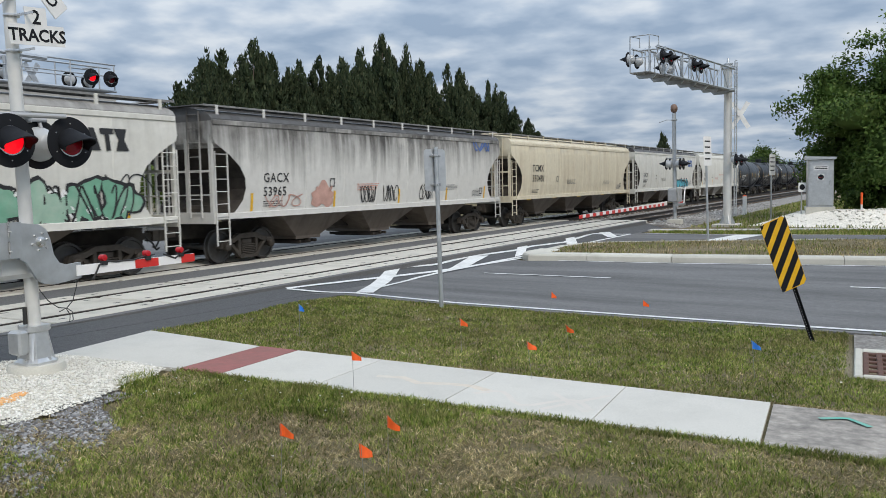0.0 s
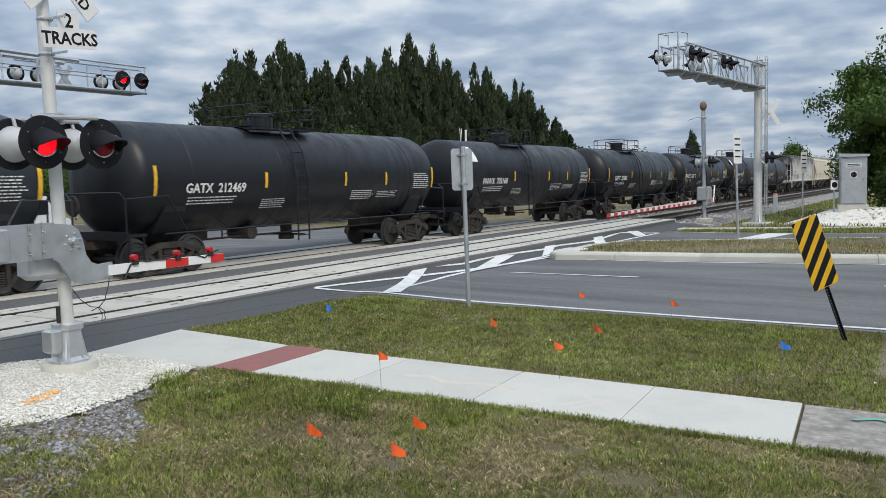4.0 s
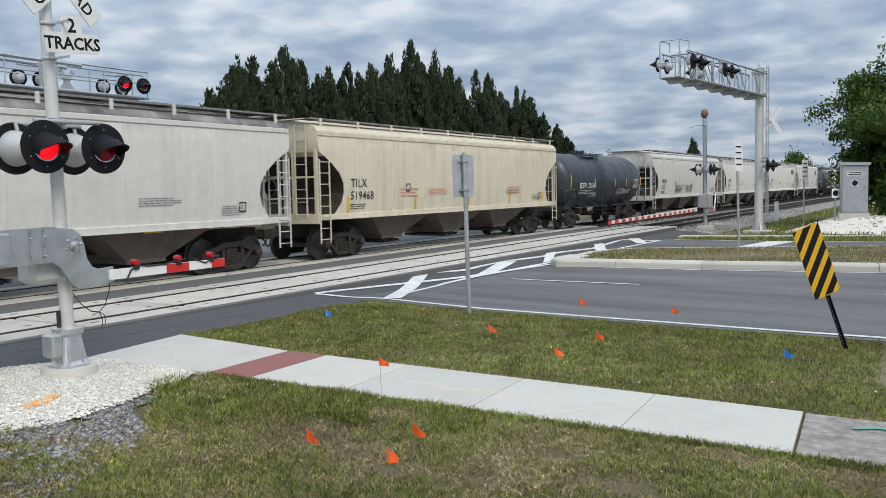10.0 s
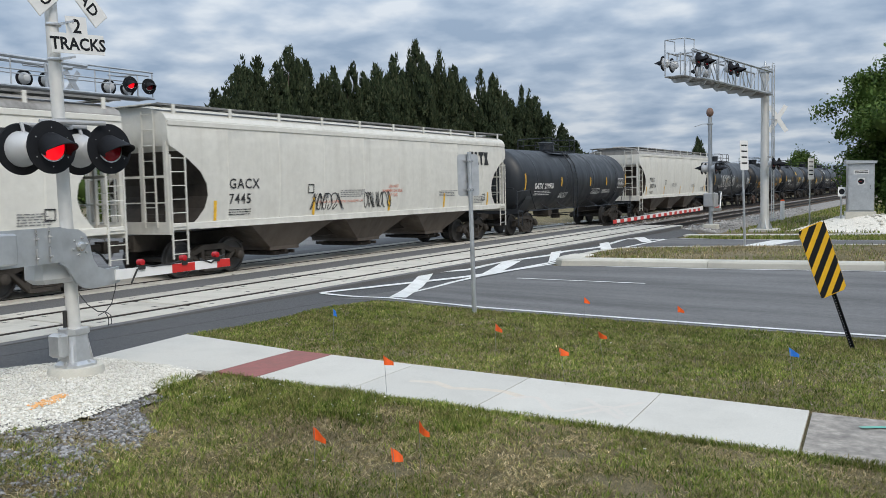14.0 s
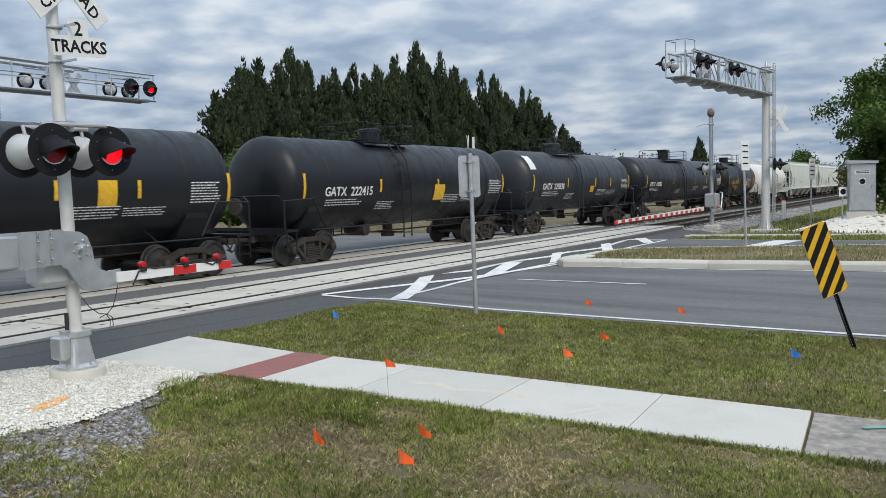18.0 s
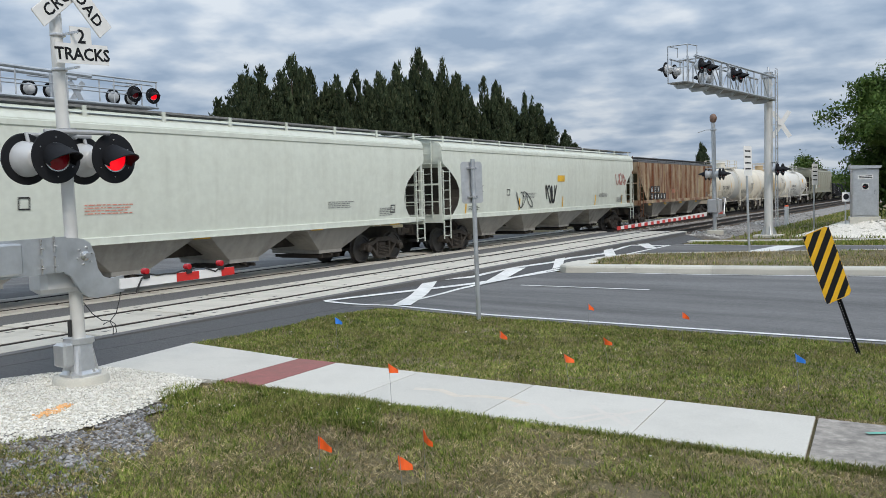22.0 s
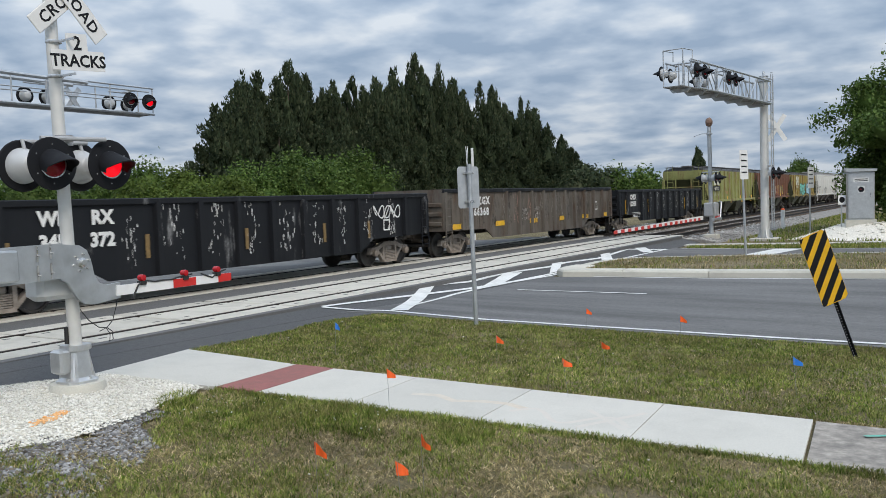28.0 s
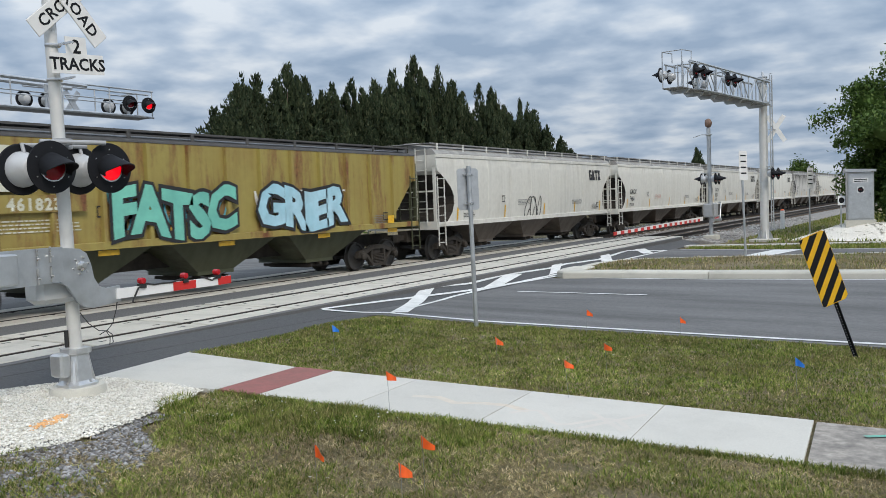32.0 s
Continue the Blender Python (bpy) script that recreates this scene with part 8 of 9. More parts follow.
def mesh_of(name, v, t, extra=None, mat=None):
    me = bpy.data.meshes.new(name)
    v, t = np.asarray(v, float), np.asarray(t, int)
    if extra is not None:
        n0 = len(v)
        v = np.concatenate([v, np.array(extra.v, float)])
        tri = []
        for f in extra.f:
            tri += [(f[0] + n0, f[i] + n0, f[i + 1] + n0) for i in range(1, len(f) - 1)]
        t = np.concatenate([t, np.array(tri, int)])
    me.vertices.add(len(v))
    me.vertices.foreach_set("co", v.astype(np.float32).ravel())
    me.loops.add(len(t) * 3)
    me.loops.foreach_set("vertex_index", t.astype(np.int32).ravel())
    me.polygons.add(len(t))
    me.polygons.foreach_set("loop_start", np.arange(0, len(t) * 3, 3, dtype=np.int32))
    me.update(calc_edges=True)
    if mat:
        me.materials.append(mat)
    return me


CROWNS = []
for k in range(5):
    v, t, g = needle_crown(60 + k, 17.0, 2.7)
    CROWNS.append(mesh_of("crown", v, t, g, M_CEDAR))
TRUNK = Form().tube((0, 0, -0.3), (0, 0, 9), 0.22, 10, 0.1).tube((0, 0, 9), (0.1, 0, 16.0), 0.1, 8, 0.03).tube((0, 0, 3), (0.9, 0.3, 5.5), 0.06, 6, 0.02).tube((0, 0, 5), (-0.8, 0.5, 7.5), 0.05, 6, 0.02).mesh("trunk", 40)


def needle_tree(x, y, h, k, wide=1.0):
    th = base("casuarina_tree", pose(x, y, -0.35, 0, 0, (k * 77) % 360), "tall dark green feathery tree in a dense windbreak row", "tree", "windbreak trees")
    s = h / 17.6
    m = Matrix.Diagonal((wide, wide, s, 1))
    part("trunk", TRUNK, M_BARK, th, m=m)
    part("crown", CROWNS[k % 5], M_CEDAR, th, m=m)


# tops of the windbreak row, left to right as it runs along the railway
ROW = [14.7, 16.0, 16.5, 17.5, 18.4, 17.1, 16.3, 16.9, 17.7, 17.7, 18.2, 19.4, 21.5, 22.0, 21.2, 19.1, 19.0, 19.1, 18.7, 18.8, 17.4, 16.8, 16.2, 12.0, 11.4]
for i, h in enumerate(ROW, 2):
    u = i / 27
    y = 56.6 + 73.5 * u
    x = -61.6 - 10.0 * u * (1 - u) * 1.3 + 8.6 * u * u
    needle_tree(x + 1.2 * math.sin(i * 4.1), y, h, i, 1.15 + 0.2 * math.sin(i * 1.9))
    if i > 2:
        needle_tree(x + 2.6 + 0.6 * math.sin(i * 2.3), y + 1.1 + 0.7 * math.sin(i), h * (0.66 + 0.14 * math.sin(i * 3.1)), i + 2, 1.35)
    needle_tree(x - 1.2 + 1.2 * math.sin(i * 4.1 + 2.05), y + 1.36, h * (0.9 + 0.05 * math.sin(i * 2.9)), i + 1, 1.2)
    needle_tree(x - 3.6, y + 1.4, h * (0.86 + 0.1 * math.sin(i * 5.0)), i + 3, 1.35)


def leaf_cloud(seed, lobes, count, size, holes=0.0):
    """Leaves in small sprays over the shells of overlapping lobes (x, y, z, rx, ry, rz)."""
    rng = np.random.default_rng(seed)
    vs = []
    w = np.array([l[3] * l[4] + l[3] * l[5] for l in lobes])
    w = w / w.sum()
    for l, share in zip(lobes, w):
        n = int(count * share)
        m = max(4, n // 14)
        d = rng.normal(size=(m, 3))
        d /= np.linalg.norm(d, axis=1)[:, None]
        d[:, 2] = np.where(d[:, 2] < -0.5, -d[:, 2], d[:, 2])
        rad = rng.uniform(0.72, 1.08, (m, 1)) + 0.12 * np.sin(d[:, :1] * 7 + seed) * np.cos(d[:, 1:2] * 6)
        c = np.array(l[:3]) + d * rad * np.array(l[3:])
        if holes:
            keep = rng.uniform(0, 1, m) > holes
            c, d = c[keep], d[keep]
        m = len(c)
        c = np.repeat(c, 14, axis=0)
        dd = np.repeat(d, 14, axis=0)
        p = c + rng.normal(size=c.shape) * size * 1.6
        q = rng.normal(size=c.shape) * 0.7 + dd
        q /= np.linalg.norm(q, axis=1)[:, None]
        s = np.cross(q, rng.normal(size=c.shape))
        s /= np.linalg.norm(s, axis=1)[:, None] + 1e-9
        k = size * rng.uniform(0.6, 1.3, (len(p), 1))
        f = np.cross(s, q)
        v = np.empty((len(p), 4, 3))
        v[:, 0] = p - s * k * 0.45
        v[:, 1] = p + f * k * 0.9
        v[:, 2] = p + s * k * 0.45
        v[:, 3] = p - f * k * 0.9
        vs.append(v.reshape(-1, 3))
    v = np.concatenate(vs)
    i = np.arange(0, len(v), 4)
    t = np.concatenate([np.stack([i, i + 1, i + 2], 1), np.stack([i, i + 2, i + 3], 1)])
    core = Form()
    for l in lobes:
        rings = []
        for a in range(5):
            ph = -1.2 + a * 0.65
            rings.append([(l[0] + l[3] * 0.7 * math.cos(ph) * math.cos(2 * math.pi * j / 8), l[1] + l[4] * 0.7 * math.cos(ph) * math.sin(2 * math.pi * j / 8), max(0.05, l[2] + l[5] * 0.72 * math.sin(ph))) for j in range(8)])
        core.layers(rings)
    return v, t, core


def shrub(x, y, z, w, h, seed, mat, count=10000, size=0.14):
    rng = random.Random(seed)
    lobes = [(rng.uniform(-0.6, 0.6) * w, rng.uniform(-0.3, 0.3) * w, h * rng.uniform(0.3, 0.66), w * rng.uniform(0.34, 0.55), w * rng.uniform(0.3, 0.45), h * rng.uniform(0.26, 0.36)) for _ in range(7)]
    lobes.append((0, 0, h * 0.62, w * 0.5, w * 0.45, h * 0.4))
    v, t, core = leaf_cloud(seed, lobes, count, size)
    th = base("shrub", pose(x, y, z, 0, 0, 40), "rounded leafy green shrub standing beside the railway", "shrub", "shrubs behind the railway")
    part("trunk", Form().tube((0, 0, -0.3), (0.1, 0, h * 0.5), 0.14, 8, 0.06), M_BARK, th)
    part("crown", mesh_of("crown", v, t, core, mat), mat, th)


for i, (x, y, w, h, mat) in enumerate(((-47.8, 39.5, 3.2, 5.7, M_LEAF), (-44.8, 39.6, 2.6, 5.1, M_LEAF2), (-50.5, 38.5, 3.2, 5.0, M_LEAF), (-40.6, 41.4, 3.0, 5.2, M_LEAF), (-39.6, 44.4, 3.3, 6.1, M_LEAF), (-36.6, 44.5, 2.8, 5.3, M_LEAF), (-36.2, 47.9, 3.2, 6.1, M_LEAF), (-39.5, 38.6, 2.8, 4.3, M_LEAF2), (-44.0, 35.5, 3.2, 4.2, M_LEAF2), (-52.0, 33.0, 4.0, 5.0, M_LEAF), (-58, 30, 4.5, 5.6, M_LEAF), (-60, 24, 4.5, 5.0, M_LEAF2))):
    shrub(x, y, -0.4, w, h, 200 + i, mat)
for i, (x, y, w, h) in enumerate(((-44.5, 112, 4.5, 6.4), (-41, 113.5, 4.0, 6.0), (-37.5, 114.5, 4.0, 5.6), (-47, 118, 5, 6.6), (-25, 175, 6, 5.5), (-31, 180, 6, 5.0))):
    shrub(x, y, -0.4, w, h, 240 + i, M_LEAF if i % 3 else M_CEDAR, 3600, 0.3)
# small conifer beyond the railway
v, t, g = needle_crown(90, 8.0, 1.5)
th = base("conifer_tree", pose(-32.9, 125.8, -0.4), "small dark conifer standing alone in the distance", "tree")
part("trunk", Form().tube((0, 0, 0), (0, 0, 8.0), 0.14, 8, 0.03), M_BARK, th)
part("crown", mesh_of("crown", v, t, g, M_CEDAR), M_CEDAR, th)


def broad_tree():
    """Large spreading tree with limbs, layered sprays and gaps against the sky."""
    th = base("spreading_tree", pose(3.2, 52.0, -0.4), "large spreading broadleaf tree with layered green sprays", "tree")
    limbs = Form()
    limbs.tube((0, 0, -0.2), (-0.2, 0, 3.0), 0.4, 12, 0.3).tube((-0.2, 0, 3.0), (0.2, 0.3, 7.0), 0.3, 10, 0.12)
    rng = random.Random(3)
    lobes = []
    for i in range(60):
        a = rng.uniform(0, 6.283)
        u = rng.random()
        z = 1.2 + 9.3 * u
        reach = (8.0 if z < 6.5 else 8.6 - (z - 6.5) * 1.25) * math.sqrt(rng.uniform(0.25, 1.0))
        x, y = math.cos(a) * reach, math.sin(a) * reach * 0.6
        if rng.random() < 0.8:
            limbs.tube((0, 0, min(z, 3 + z * 0.3)), (x * 0.9, y * 0.9, z - 0.2), 0.08, 6, 0.025)
        lobes.append((x, y, z, rng.uniform(1.4, 2.3), rng.uniform(1.2, 1.9), rng.uniform(0.7, 1.2)))
    part("trunk", limbs.mesh("trunk", 40), M_BARK, th, "grey-brown trunk and limbs")
    v, t, core = leaf_cloud(77, lobes, 120000, 0.135, 0.05)
    part("crown", mesh_of("crown", v, t, core, M_LEAF), M_LEAF, th)
    # flat sprays at the outer twigs
    out = [(-9.6 + 0.75 * i, -0.4, 6.2 + 0.62 * i + 0.25 * math.sin(i * 4), 0.75, 0.6, 0.14) for i in range(8)] + [(-8.8 + 0.8 * i, 0.5, 5.0 + 0.5 * i, 0.7, 0.6, 0.16) for i in range(6)]
    v, t, core = leaf_cloud(78, out, 2600, 0.13, 0.1)
    part("outer_sprays", mesh_of("outer_sprays", v, t, None, M_LEAF), M_LEAF, th)
    tw = Form()
    for l in out:
        tw.tube((-5.0, 0, l[2] - 2.2), (l[0], l[1], l[2] - 0.05), 0.03, 5, 0.01)
    part("twigs", tw, M_BARK, th)


broad_tree()
for i, (x, y, w, h) in enumerate(((2.5, 50.5, 3.0, 3.4), (6, 49.5, 3.4, 3.2), (10, 52, 4.0, 5.5), (16, 56, 5, 8), (0.5, 53, 3.4, 5.5))):
    shrub(x, y, -0.4, w, h, 270 + i, M_LEAF, 5000, 0.16)

shrub(-2.0, 56, -0.4, 3.6, 7.6, 291, M_LEAF, 16000, 0.14)
shrub(-3.6, 53.6, -0.4, 2.9, 5.6, 292, M_LEAF, 16000, 0.13)
shrub(-1.2, 52.6, -0.4, 3.0, 7.0, 293, M_LEAF, 16000, 0.13)
shrub(-22.8, 150, -0.4, 3.4, 7.0, 294, M_LEAF, 12000, 0.24)

# distant woods all round the horizon
rngw = np.random.default_rng(8)
lob = []
for i in range(150):
    a = math.radians(-150 + 300 * i / 149) + 0.01 * math.sin(i * 3)
    d = 260 + 60 * math.sin(i * 1.3)
    if -0.42 < a < 0.12:
        d = 420
    lob.append((math.sin(a) * d, math.cos(a) * d, 3.0, 12, 12, 4.6 + 1.8 * math.sin(i * 2.7)))
v, t, core = leaf_cloud(12, lob, 60000, 0.9)
ob = new("far_woods", mesh_of("far_woods", v, t, core, M_CEDAR))
tagged(ob, "distant dark woods along the horizon", "woods", kind="stuff")

# white van parked beyond the railway
def parked_van(x, y, deg):
    th = base("parked_van", pose(x, y, -0.35, 0, 0, deg), "white delivery van parked on the road beyond the railway", "van")
    side = [(-2.6, 0.45), (-2.65, 1.2), (-2.55, 2.35), (-2.4, 2.45), (0.9, 2.45), (1.25, 2.3), (1.85, 1.4), (2.6, 1.2), (2.75, 0.95), (2.75, 0.45)]
    g = Form()
    g.layers([[(px2 * k, yy2, pz2 if pz2 < 1.3 else pz2 - 0.02) for px2, pz2 in side] for yy2, k in ((-0.98, 0.985), (-0.92, 1.0), (0.92, 1.0), (0.98, 0.985))])
    body = part("body", g.mesh("body", 30), M_WHITE, th, "white van body")
    part("windscreen", Form().prism([(1.36, 2.16), (1.86, 1.45), (1.9, 1.46), (1.4, 2.18)], "y", -0.8, 0.8), M_BLACK, body)
    for q in (-1, 1):
        part("side_window", Form().box(0.5, 1.3, q * 0.985 - 0.01, q * 0.985 + 0.01, 1.45, 2.1), M_BLACK, body)
        part("headlight", Form().bevel_box(2.68, 2.77, q * 0.7 - 0.16, q * 0.7 + 0.16, 0.85, 1.05, 0.02), M_CHROME, body)
        for e in (-1.7, 1.75):
            w = part("wheel", shape("van_wheel", lambda: Form().spin([(-0.11, 0.2), (-0.11, 0.31), (-0.07, 0.34), (0.07, 0.34), (0.11, 0.31), (0.11, 0.2)], (0, 0, 0), "y", 18), 40), M_CABLE, th, m=pose(e, q * 0.88, 0.34))
            part("rim", shape("van_rim", lambda: Form().spin([(-0.115, 0.02), (-0.115, 0.19), (0.115, 0.19), (0.115, 0.02)], (0, 0, 0), "y", 14), 40), M_CHROME, w)
    part("bumper", Form().bevel_box(2.7, 2.85, -0.95, 0.95, 0.4, 0.62, 0.03), M_CABLE, th)


parked_van(-36.0, 22.4, 100)

# low white building far behind the railway
bd = base("low_building", pose(-78, 28, -0.4, 0, 0, 30), "low pale building far beyond the railway", "building")
part("wall", Form().box(-8, 8, -5, 5, 0, 3.4), M_WHITE, bd)
part("roof", Form().prism([(-8.5, 3.4), (8.5, 3.4), (8.5, 3.7), (0, 4.6), (-8.5, 3.7)], "y", -5.5, 5.5), M_GREYPAINT, bd)
for i in range(4):
    wd = part("window", Form().box(8.0, 8.04, -4 + i * 2.2, -2.8 + i * 2.2, 1.0, 2.3), M_BLACK, bd)

# ---- stones and grass ----
WHITE_POLY = [(-10.2, 5.0), (-9.75, 6.6), (-9.64, 7.05), (-8.88, 7.22), (-8.02, 7.32), (-7.76, 6.98), (-7.69, 6.49), (-7.36, 5.73), (-7.33, 5.06), (-7.5, 4.4), (-8.6, 3.2), (-10.2, 3.0)]
GREY_POLY = [(-8.1, 4.5), (-7.45, 4.9), (-7.5, 5.5), (-7.75, 6.2), (-7.4, 6.2), (-6.95, 5.65), (-6.6, 5.35), (-6.2, 5.1), (-6.3, 4.6), (-5.95, 4.2), (-5.6, 3.7), (-5.9, 3.3), (-8.1, 3.4)]
BARE = ((-2.25, 6.3, 0.4, 0.16), (-2.9, 6.75, 0.25, 0.12), (-6.7, 4.9, 0.2, 0.15), (-1.4, 6.1, 0.35, 0.12), (-7.75, 6.75, 0.14, 0.3), (-3.9, 5.6, 0.2, 0.1))


def heap(x, y):
    d = math.hypot((x + 8.9) / 1.9, (y - 5.9) / 1.7)
    return gz(x, y) - 0.03 + 0.07 * sst(1.3 - d)


g = Form()
for j in range(22):
    for i in range(16):
        x, y = -10.2 + 0.2 * i, 3.0 + 0.2 * j
        g.v.append((x, y, (heap(x, y) if in_poly(x + 0.1 * (x + 8.8) / 2, y + 0.1 * (y - 5.2) / 2, WHITE_POLY) else gz(x, y) - 0.12)))
for j in range(21):
    for i in range(15):
        a = j * 16 + i
        g.f.append((a, a + 1, a + 17, a + 16))
tagged(link("white_rock_bed", g.mesh("white_rock_bed", 60), M_WHITEBED), "bed of crushed white rock round the signal mast", "gravel", kind="structure")
stones("white_rocks", scatter(WHITE_POLY, 32000, 3, 0.1), 0.0145, M_WHITEROCK, "crushed white rock spread round the signal mast", "gravel", lambda x, y: heap(x, y) + 0.008)
def sparse(x, y):
    """Where the grey stones thin out under the turf."""
    return sst((4.75 - y) / 0.9 + 0.55 * max(0.0, x + 6.6) + 1.5 * noise.noise(Vector((x * 2.6, y * 2.6, 4.0))) + 0.2)


def worn(x, y):
    """Trodden sandy spots where little grows."""
    k = 0.5 * noise.noise(Vector((x * 3.1, y * 3.1, 6.0)))
    return max(sst(1.5 - math.hypot((x - a) / c, (y - b) / d) + k) for a, b, c, d in BARE)


stones("grey_rocks", [(x, y) for x, y in scatter(GREY_POLY, 13000, 4, 0.7) if random.random() > 0.8 * sparse(x, y)], 0.021, M_GREYROCK, "loose grey ballast stones in thin grass", "stones", lambda x, y: gz(x, y) - 0.016)
pad_spots = [(x, y) for x, y in scatter([(-9, 42), (4, 42), (4, 50), (-9, 50)], 5200, 6) if pad_z(x, y) > gz(x, y) - 0.0]
stones("pad_rocks", pad_spots, 0.05, M_WHITEROCK, "crushed white rock heaped round the cabinet", "gravel", lambda x, y: pad_z(x, y) + 0.01)
bal = [(random.uniform(-21, -10.2), 42.2 + 34 * random.random() ** 1.6) for _ in range(9000)]
stones("ballast_stones", bal, 0.06, M_BALLAST, "loose grey ballast between the ties", "ballast", lambda x, y: -0.19 if x < -10.9 else -0.19 - 0.22 * (x + 10.9))


def blades(name, spots, h, w, mat, label, seed, lean=0.5, zf=None):
    rng = np.random.default_rng(seed)
    zf = zf or (lambda x, y: gz(x, y) - 0.05)
    n = len(spots)
    p = np.array([(x, y, zf(x, y)) for x, y in spots])
    hh = h * rng.uniform(0.45, 1.25, n)
    a = rng.uniform(0, 6.283, n)
    b = rng.uniform(0, 6.283, n)
    l = hh * lean * rng.uniform(0.2, 1.2, n)
    ww = w * rng.uniform(0.6, 1.3, n)
    sx, sy = np.cos(b) * ww, np.sin(b) * ww
    v = np.empty((n, 5, 3))
    mx, my = np.cos(a) * l * 0.35, np.sin(a) * l * 0.35
    v[:, 0] = p + np.stack([-sx, -sy, 0 * a], 1)
    v[:, 1] = p + np.stack([sx, sy, 0 * a], 1)
    v[:, 2] = p + np.stack([mx - sx * 0.8, my - sy * 0.8, hh * 0.6], 1)
    v[:, 3] = p + np.stack([mx + sx * 0.8, my + sy * 0.8, hh * 0.6], 1)
    v[:, 4] = p + np.stack([np.cos(a) * l, np.sin(a) * l, hh], 1)
    i = np.arange(n) * 5
    t = np.concatenate([np.stack([i, i + 1, i + 3], 1), np.stack([i, i + 3, i + 2], 1), np.stack([i + 2, i + 3, i + 4], 1)])
    return swarm(name, v.reshape(-1, 3), t, mat, label, "grass")


def thin(spots, scale, low, high, seed):
    """Keeps spots in patches, so that bare ground shows between."""
    rng = random.Random(seed)
    return [(x, y) for x, y in spots if rng.random() < sst((noise.noise(Vector((x * scale, y * scale, seed))) - low) / (high - low))]


def gather(spots, seed, share=0.7, reach=0.03):
    """Draws most of the spots together into small tufts."""
    rng = random.Random(seed)
    out = []
    k = 0
    for i, p in enumerate(spots):
        if i % 9 == 0:
            k = i
        if rng.random() < share:
            out.append((spots[k][0] + rng.gauss(0, reach), spots[k][1] + rng.gauss(0, reach)))
        else:
            out.append(p)
    return out


def clear(spots, polys):
    return [(x, y) for x, y in spots if not any(in_poly(x, y, p) for p in polys)]


def LOW(x, y):
    return gz(x, y) - 0.03


VERGE = [(-10.25, 9.05), walk_pt(-0.6, 1.66), walk_pt(14, 1.66), (9, 16.2), (6, 15.9), (-1.1, 15.05), (-3, 14.8), (-8.0, 14.22), (-10.3, 14.2), (-10.5, 12.4), (-10.2, 10.2)]
DRAIN = [(-0.75, 11.4), (1.1, 11.5), (1.3, 15.4), (-0.95, 15.1)]
LAWN = [(-9.8, 2.0), (-6.5, 2.0), (-2.0, 1.5), (4.5, 2.0), walk_pt(11, -0.04), walk_pt(0, -0.04), walk_pt(-0.6, -0.04), (-7.75, 6.9), (-7.4, 5.7), (-7.35, 5.0)]
v1 = clear(scatter(VERGE, 215000, 11, 0.12), [DRAIN])
blades("verge_grass", gather(thin(v1, 0.9, -0.95, -0.1, 3), 53), 0.05, 0.0055, M_GRASS, "short green grass on the road verge", 21, 0.8, LOW)
blades("verge_thatch", thin(clear(scatter(VERGE, 85000, 12, 0.12), [DRAIN]), 0.6, -0.6, 0.4, 7), 0.04, 0.005, M_DRYGRASS, "dry straw-coloured grass on the road verge", 22, 1.6, LOW)
l1 = clear(scatter(LAWN, 300000, 13, 0.12), [WHITE_POLY])
random.seed(31)
lw = [(x, y) for x, y in l1 if random.random() > 0.85 * worn(x, y) and (not in_poly(x, y, GREY_POLY) or random.random() < 0.08 + 0.8 * sparse(x, y))]
blades("lawn_grass", gather(thin(lw[::2] + lw[1::6], 1.1, -0.5, 0.35, 5), 51), 0.06, 0.0045, M_GRASS, "patchy green grass in front of the sidewalk", 23, 1.0, LOW)
blades("lawn_thatch", gather(thin(lw[1::2] + lw[::3], 0.8, -1.1, -0.15, 9), 52, 0.45), 0.036, 0.0042, M_DRYGRASS, "dry trampled grass in front of the sidewalk", 24, 2.6, LOW)
wd_poly = [walk_pt(-1.0, -0.05), walk_pt(3.2, -0.05), walk_pt(3.2, -0.7), walk_pt(0.5, -1.3), (-7.3, 5.9)]
blades("weed_tufts", thin(scatter(wd_poly, 16000, 15, 0.55), 1.2, -0.35, 0.3, 2), 0.085, 0.006, M_GRASS, "taller green weeds along the sidewalk edge", 25, 0.7, LOW)
rf = [(x, y) for x, y in scatter(wd_poly, 90, 19, 0.3)]
stones("clover_flowers", rf, 0.0085, M_WHITE, "tiny white weed flowers among the grass", "flowers", lambda x, y: gz(x, y) + random.uniform(0.03, 0.07))
MED_POLY = [(-10.5, 26.3), (-10.1, 25.0), (-8.7, 25.2), (-1.7, 26.1), (8, 27.0), (25, 28.5), (25, 36), (6, 34.3), (-2.2, 33.2), (-6.9, 31.2), (-10.4, 29.4)]
blades("median_grass", thin(scatter(MED_POLY, 26000, 16, 0.1), 0.5, -0.5, 0.3, 4), 0.1, 0.011, M_DRYGRASS, "thin dry grass on the median", 26, 0.7, lambda x, y: gz(x, y) + 0.13)
blades("median_green", thin(scatter(MED_POLY, 15000, 17, 0.1), 0.4, -0.3, 0.4, 6), 0.1, 0.011, M_GRASS, "green grass on the median", 27, 0.6, lambda x, y: gz(x, y) + 0.13)
FAR_POLY = [(-10.6, 38.1), (-7.6, 37.7), (-2.6, 38.3), (14, 39.9), (14, 43.2), (-2.6, 41.5), (-6, 40.3), (-10.6, 39.2)]
FAR2 = [(-9.9, 42.3), (-7.5, 42.5), (-2, 43.0), (14, 44.6), (22, 60), (4, 90), (-9.6, 90)]
blades("far_verge_grass", scatter(FAR_POLY, 14000, 18, 0.1), 0.13, 0.016, M_GRASS, "green grass on the far verge", 28)
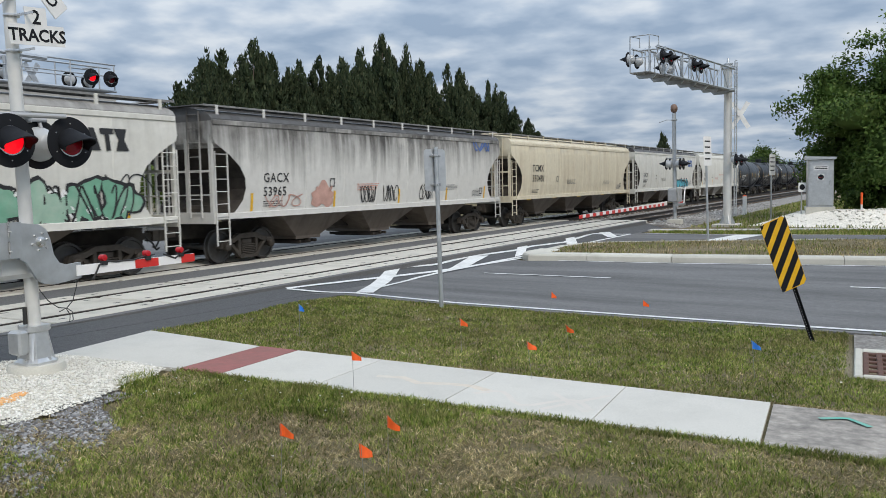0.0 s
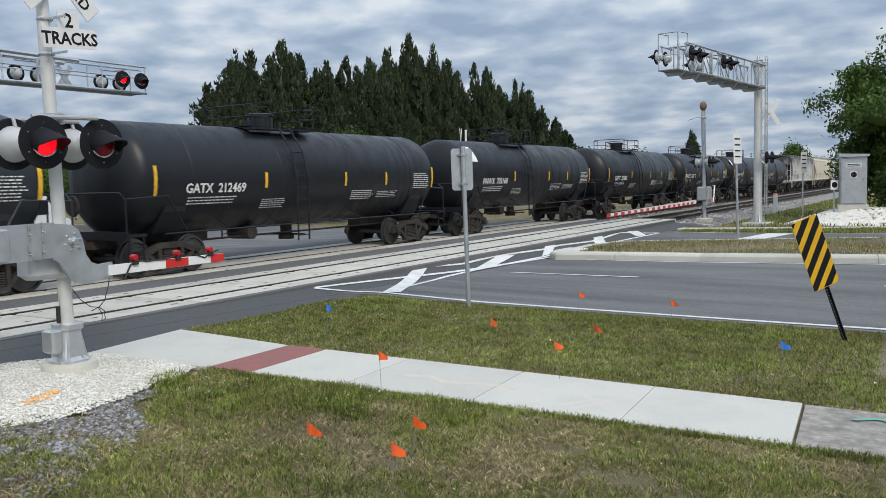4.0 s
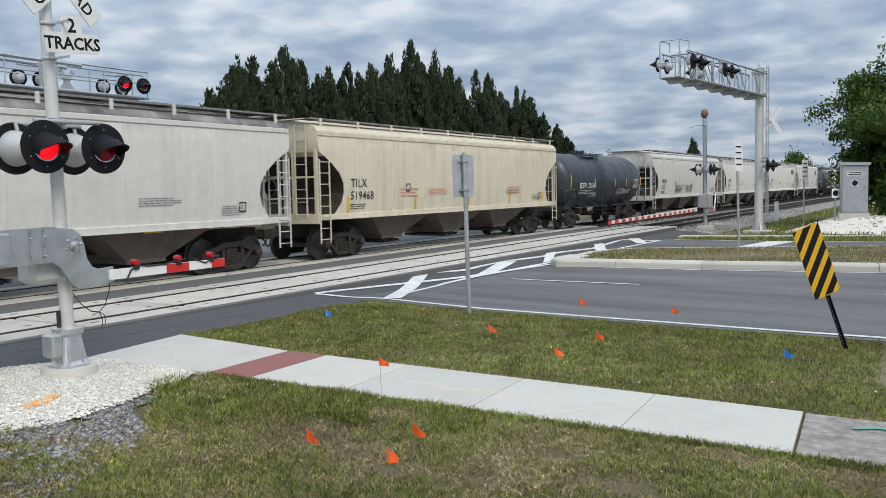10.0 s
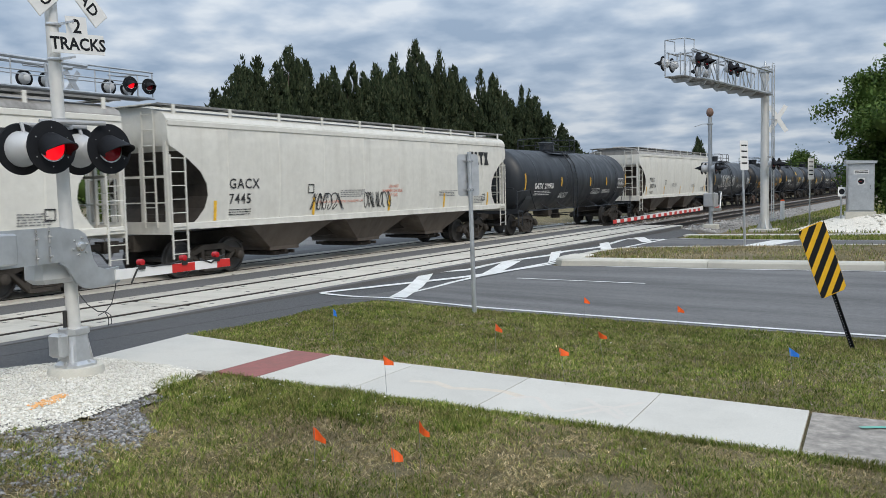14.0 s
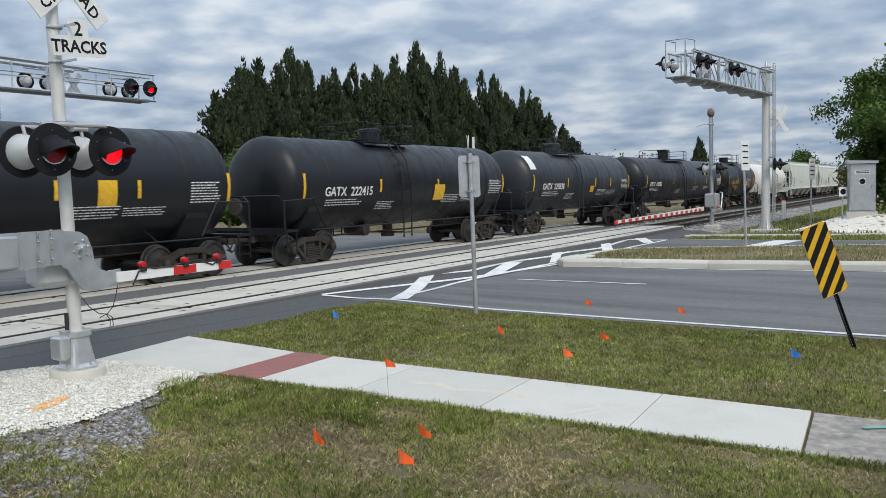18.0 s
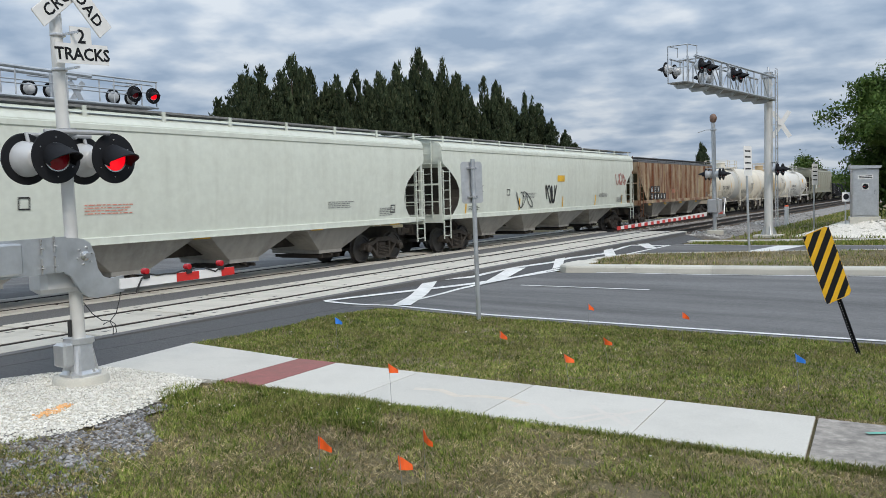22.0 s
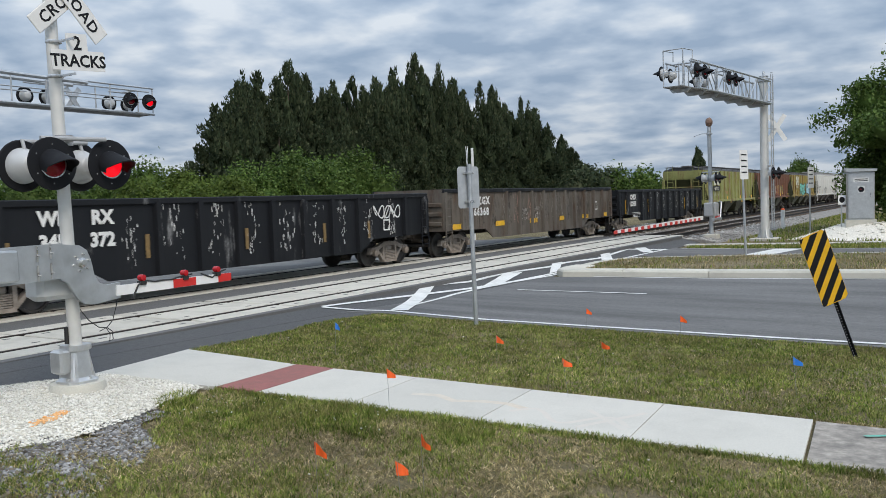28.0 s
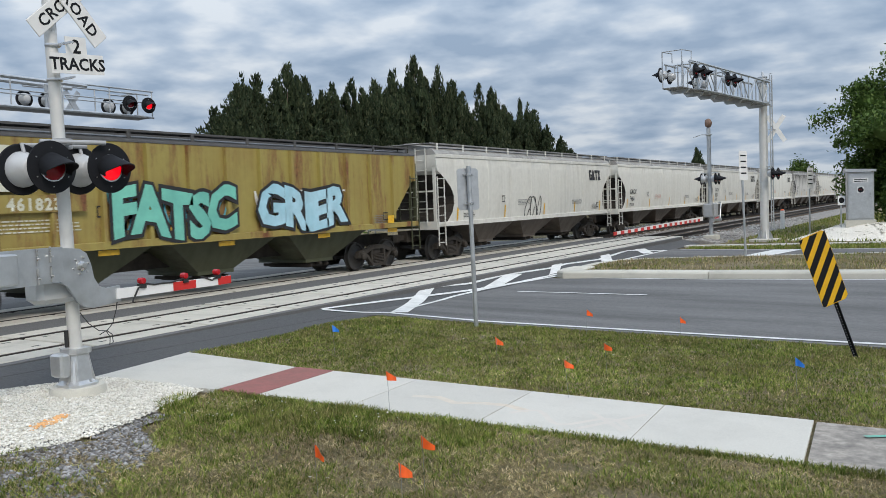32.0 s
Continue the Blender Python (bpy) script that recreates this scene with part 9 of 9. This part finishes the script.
blades("far_field_grass", scatter(FAR2, 30000, 20, 0.3), 0.16, 0.022, M_GRASS, "green grass beside the railway", 29)
stones("litter_bits", [(random.uniform(-11.2, 2), random.uniform(3, 14)) for _ in range(60)], 0.016, M_WHITEROCK, "scattered pale stone chips on the ground", "stones", lambda x, y: gz(x, y) + 0.006)

sp = [(-7.98, 5.04), (-8.03, 5.15), (-7.99, 5.25), (-8.1, 5.36), (-8.12, 5.46)]
random.seed(77)
spots = []
for (xa, ya), (xb, yb) in zip(sp, sp[1:]):
    for k in range(60):
        u = random.random()
        spots.append((xa + (xb - xa) * u + random.gauss(0, 0.035), ya + (yb - ya) * u + random.gauss(0, 0.035)))
stones("sprayed_rocks", spots, 0.015, plain("orange_ground_spray", (0.85, 0.42, 0.14), 0.8, 0, 0.15, 20, (0.7, 0.55, 0.35), 0.5, 0.2), "white rocks sprayed with orange survey paint", "gravel", lambda x, y: heap(x, y) + 0.014)
EDGE = [walk_pt(-0.6, -0.16), walk_pt(11, -0.16), walk_pt(11, 0.03), walk_pt(-0.6, 0.03)]
blades("walk_edge_grass", thin(scatter(EDGE, 15000, 41, 0.06), 1.5, -0.8, 0.1, 8), 0.065, 0.0045, M_GRASS, "grass overhanging the edge of the sidewalk", 42, 0.7, LOW)
EDGE2 = [walk_pt(-0.6, 1.6), walk_pt(11, 1.6), walk_pt(11, 1.72), walk_pt(-0.6, 1.72)]
blades("verge_edge_thatch", thin(scatter(EDGE2, 9000, 43, 0.06), 1.2, -0.6, 0.2, 8), 0.04, 0.0045, M_DRYGRASS, "dry grass along the sidewalk's road side", 44, 1.2, LOW)


def motions():
    """The train rolls by at a steady pace; the survey flags twist in the wind."""
    y = 15.90
    first = True
    for car, length in CARS:
        if first:
            mid = y - length / 2
            first = False
        else:
            mid = y + length / 2
            y += length
        rows = []
        for t in (0, 8, 16, 24, 32):
            s = 236.05 * (t / 10) - 0.559 * (t / 10) ** 2 + 0.0227 * (t / 10) ** 3
            rows.append((t, pose(X_B, mid - s, 0)))
        walk(car, rows)
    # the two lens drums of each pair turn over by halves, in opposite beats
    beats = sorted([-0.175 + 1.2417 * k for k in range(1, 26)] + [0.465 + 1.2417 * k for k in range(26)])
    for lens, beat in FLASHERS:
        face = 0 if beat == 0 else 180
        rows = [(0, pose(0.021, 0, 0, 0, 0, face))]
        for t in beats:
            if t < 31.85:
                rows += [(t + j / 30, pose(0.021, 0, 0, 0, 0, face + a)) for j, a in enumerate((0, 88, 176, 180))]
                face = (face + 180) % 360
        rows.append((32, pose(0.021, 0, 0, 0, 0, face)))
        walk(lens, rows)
    for flag, x, yy, z, turn, lean, seed in FLAGS:
        rng = random.Random(seed)
        rows = [(t, pose(x, yy, z, lean[0] + rng.uniform(-2, 2), lean[1] + rng.uniform(-2, 2), turn + rng.uniform(-24, 24))) for t in range(0, 33)]
        walk(flag, rows)


motions()
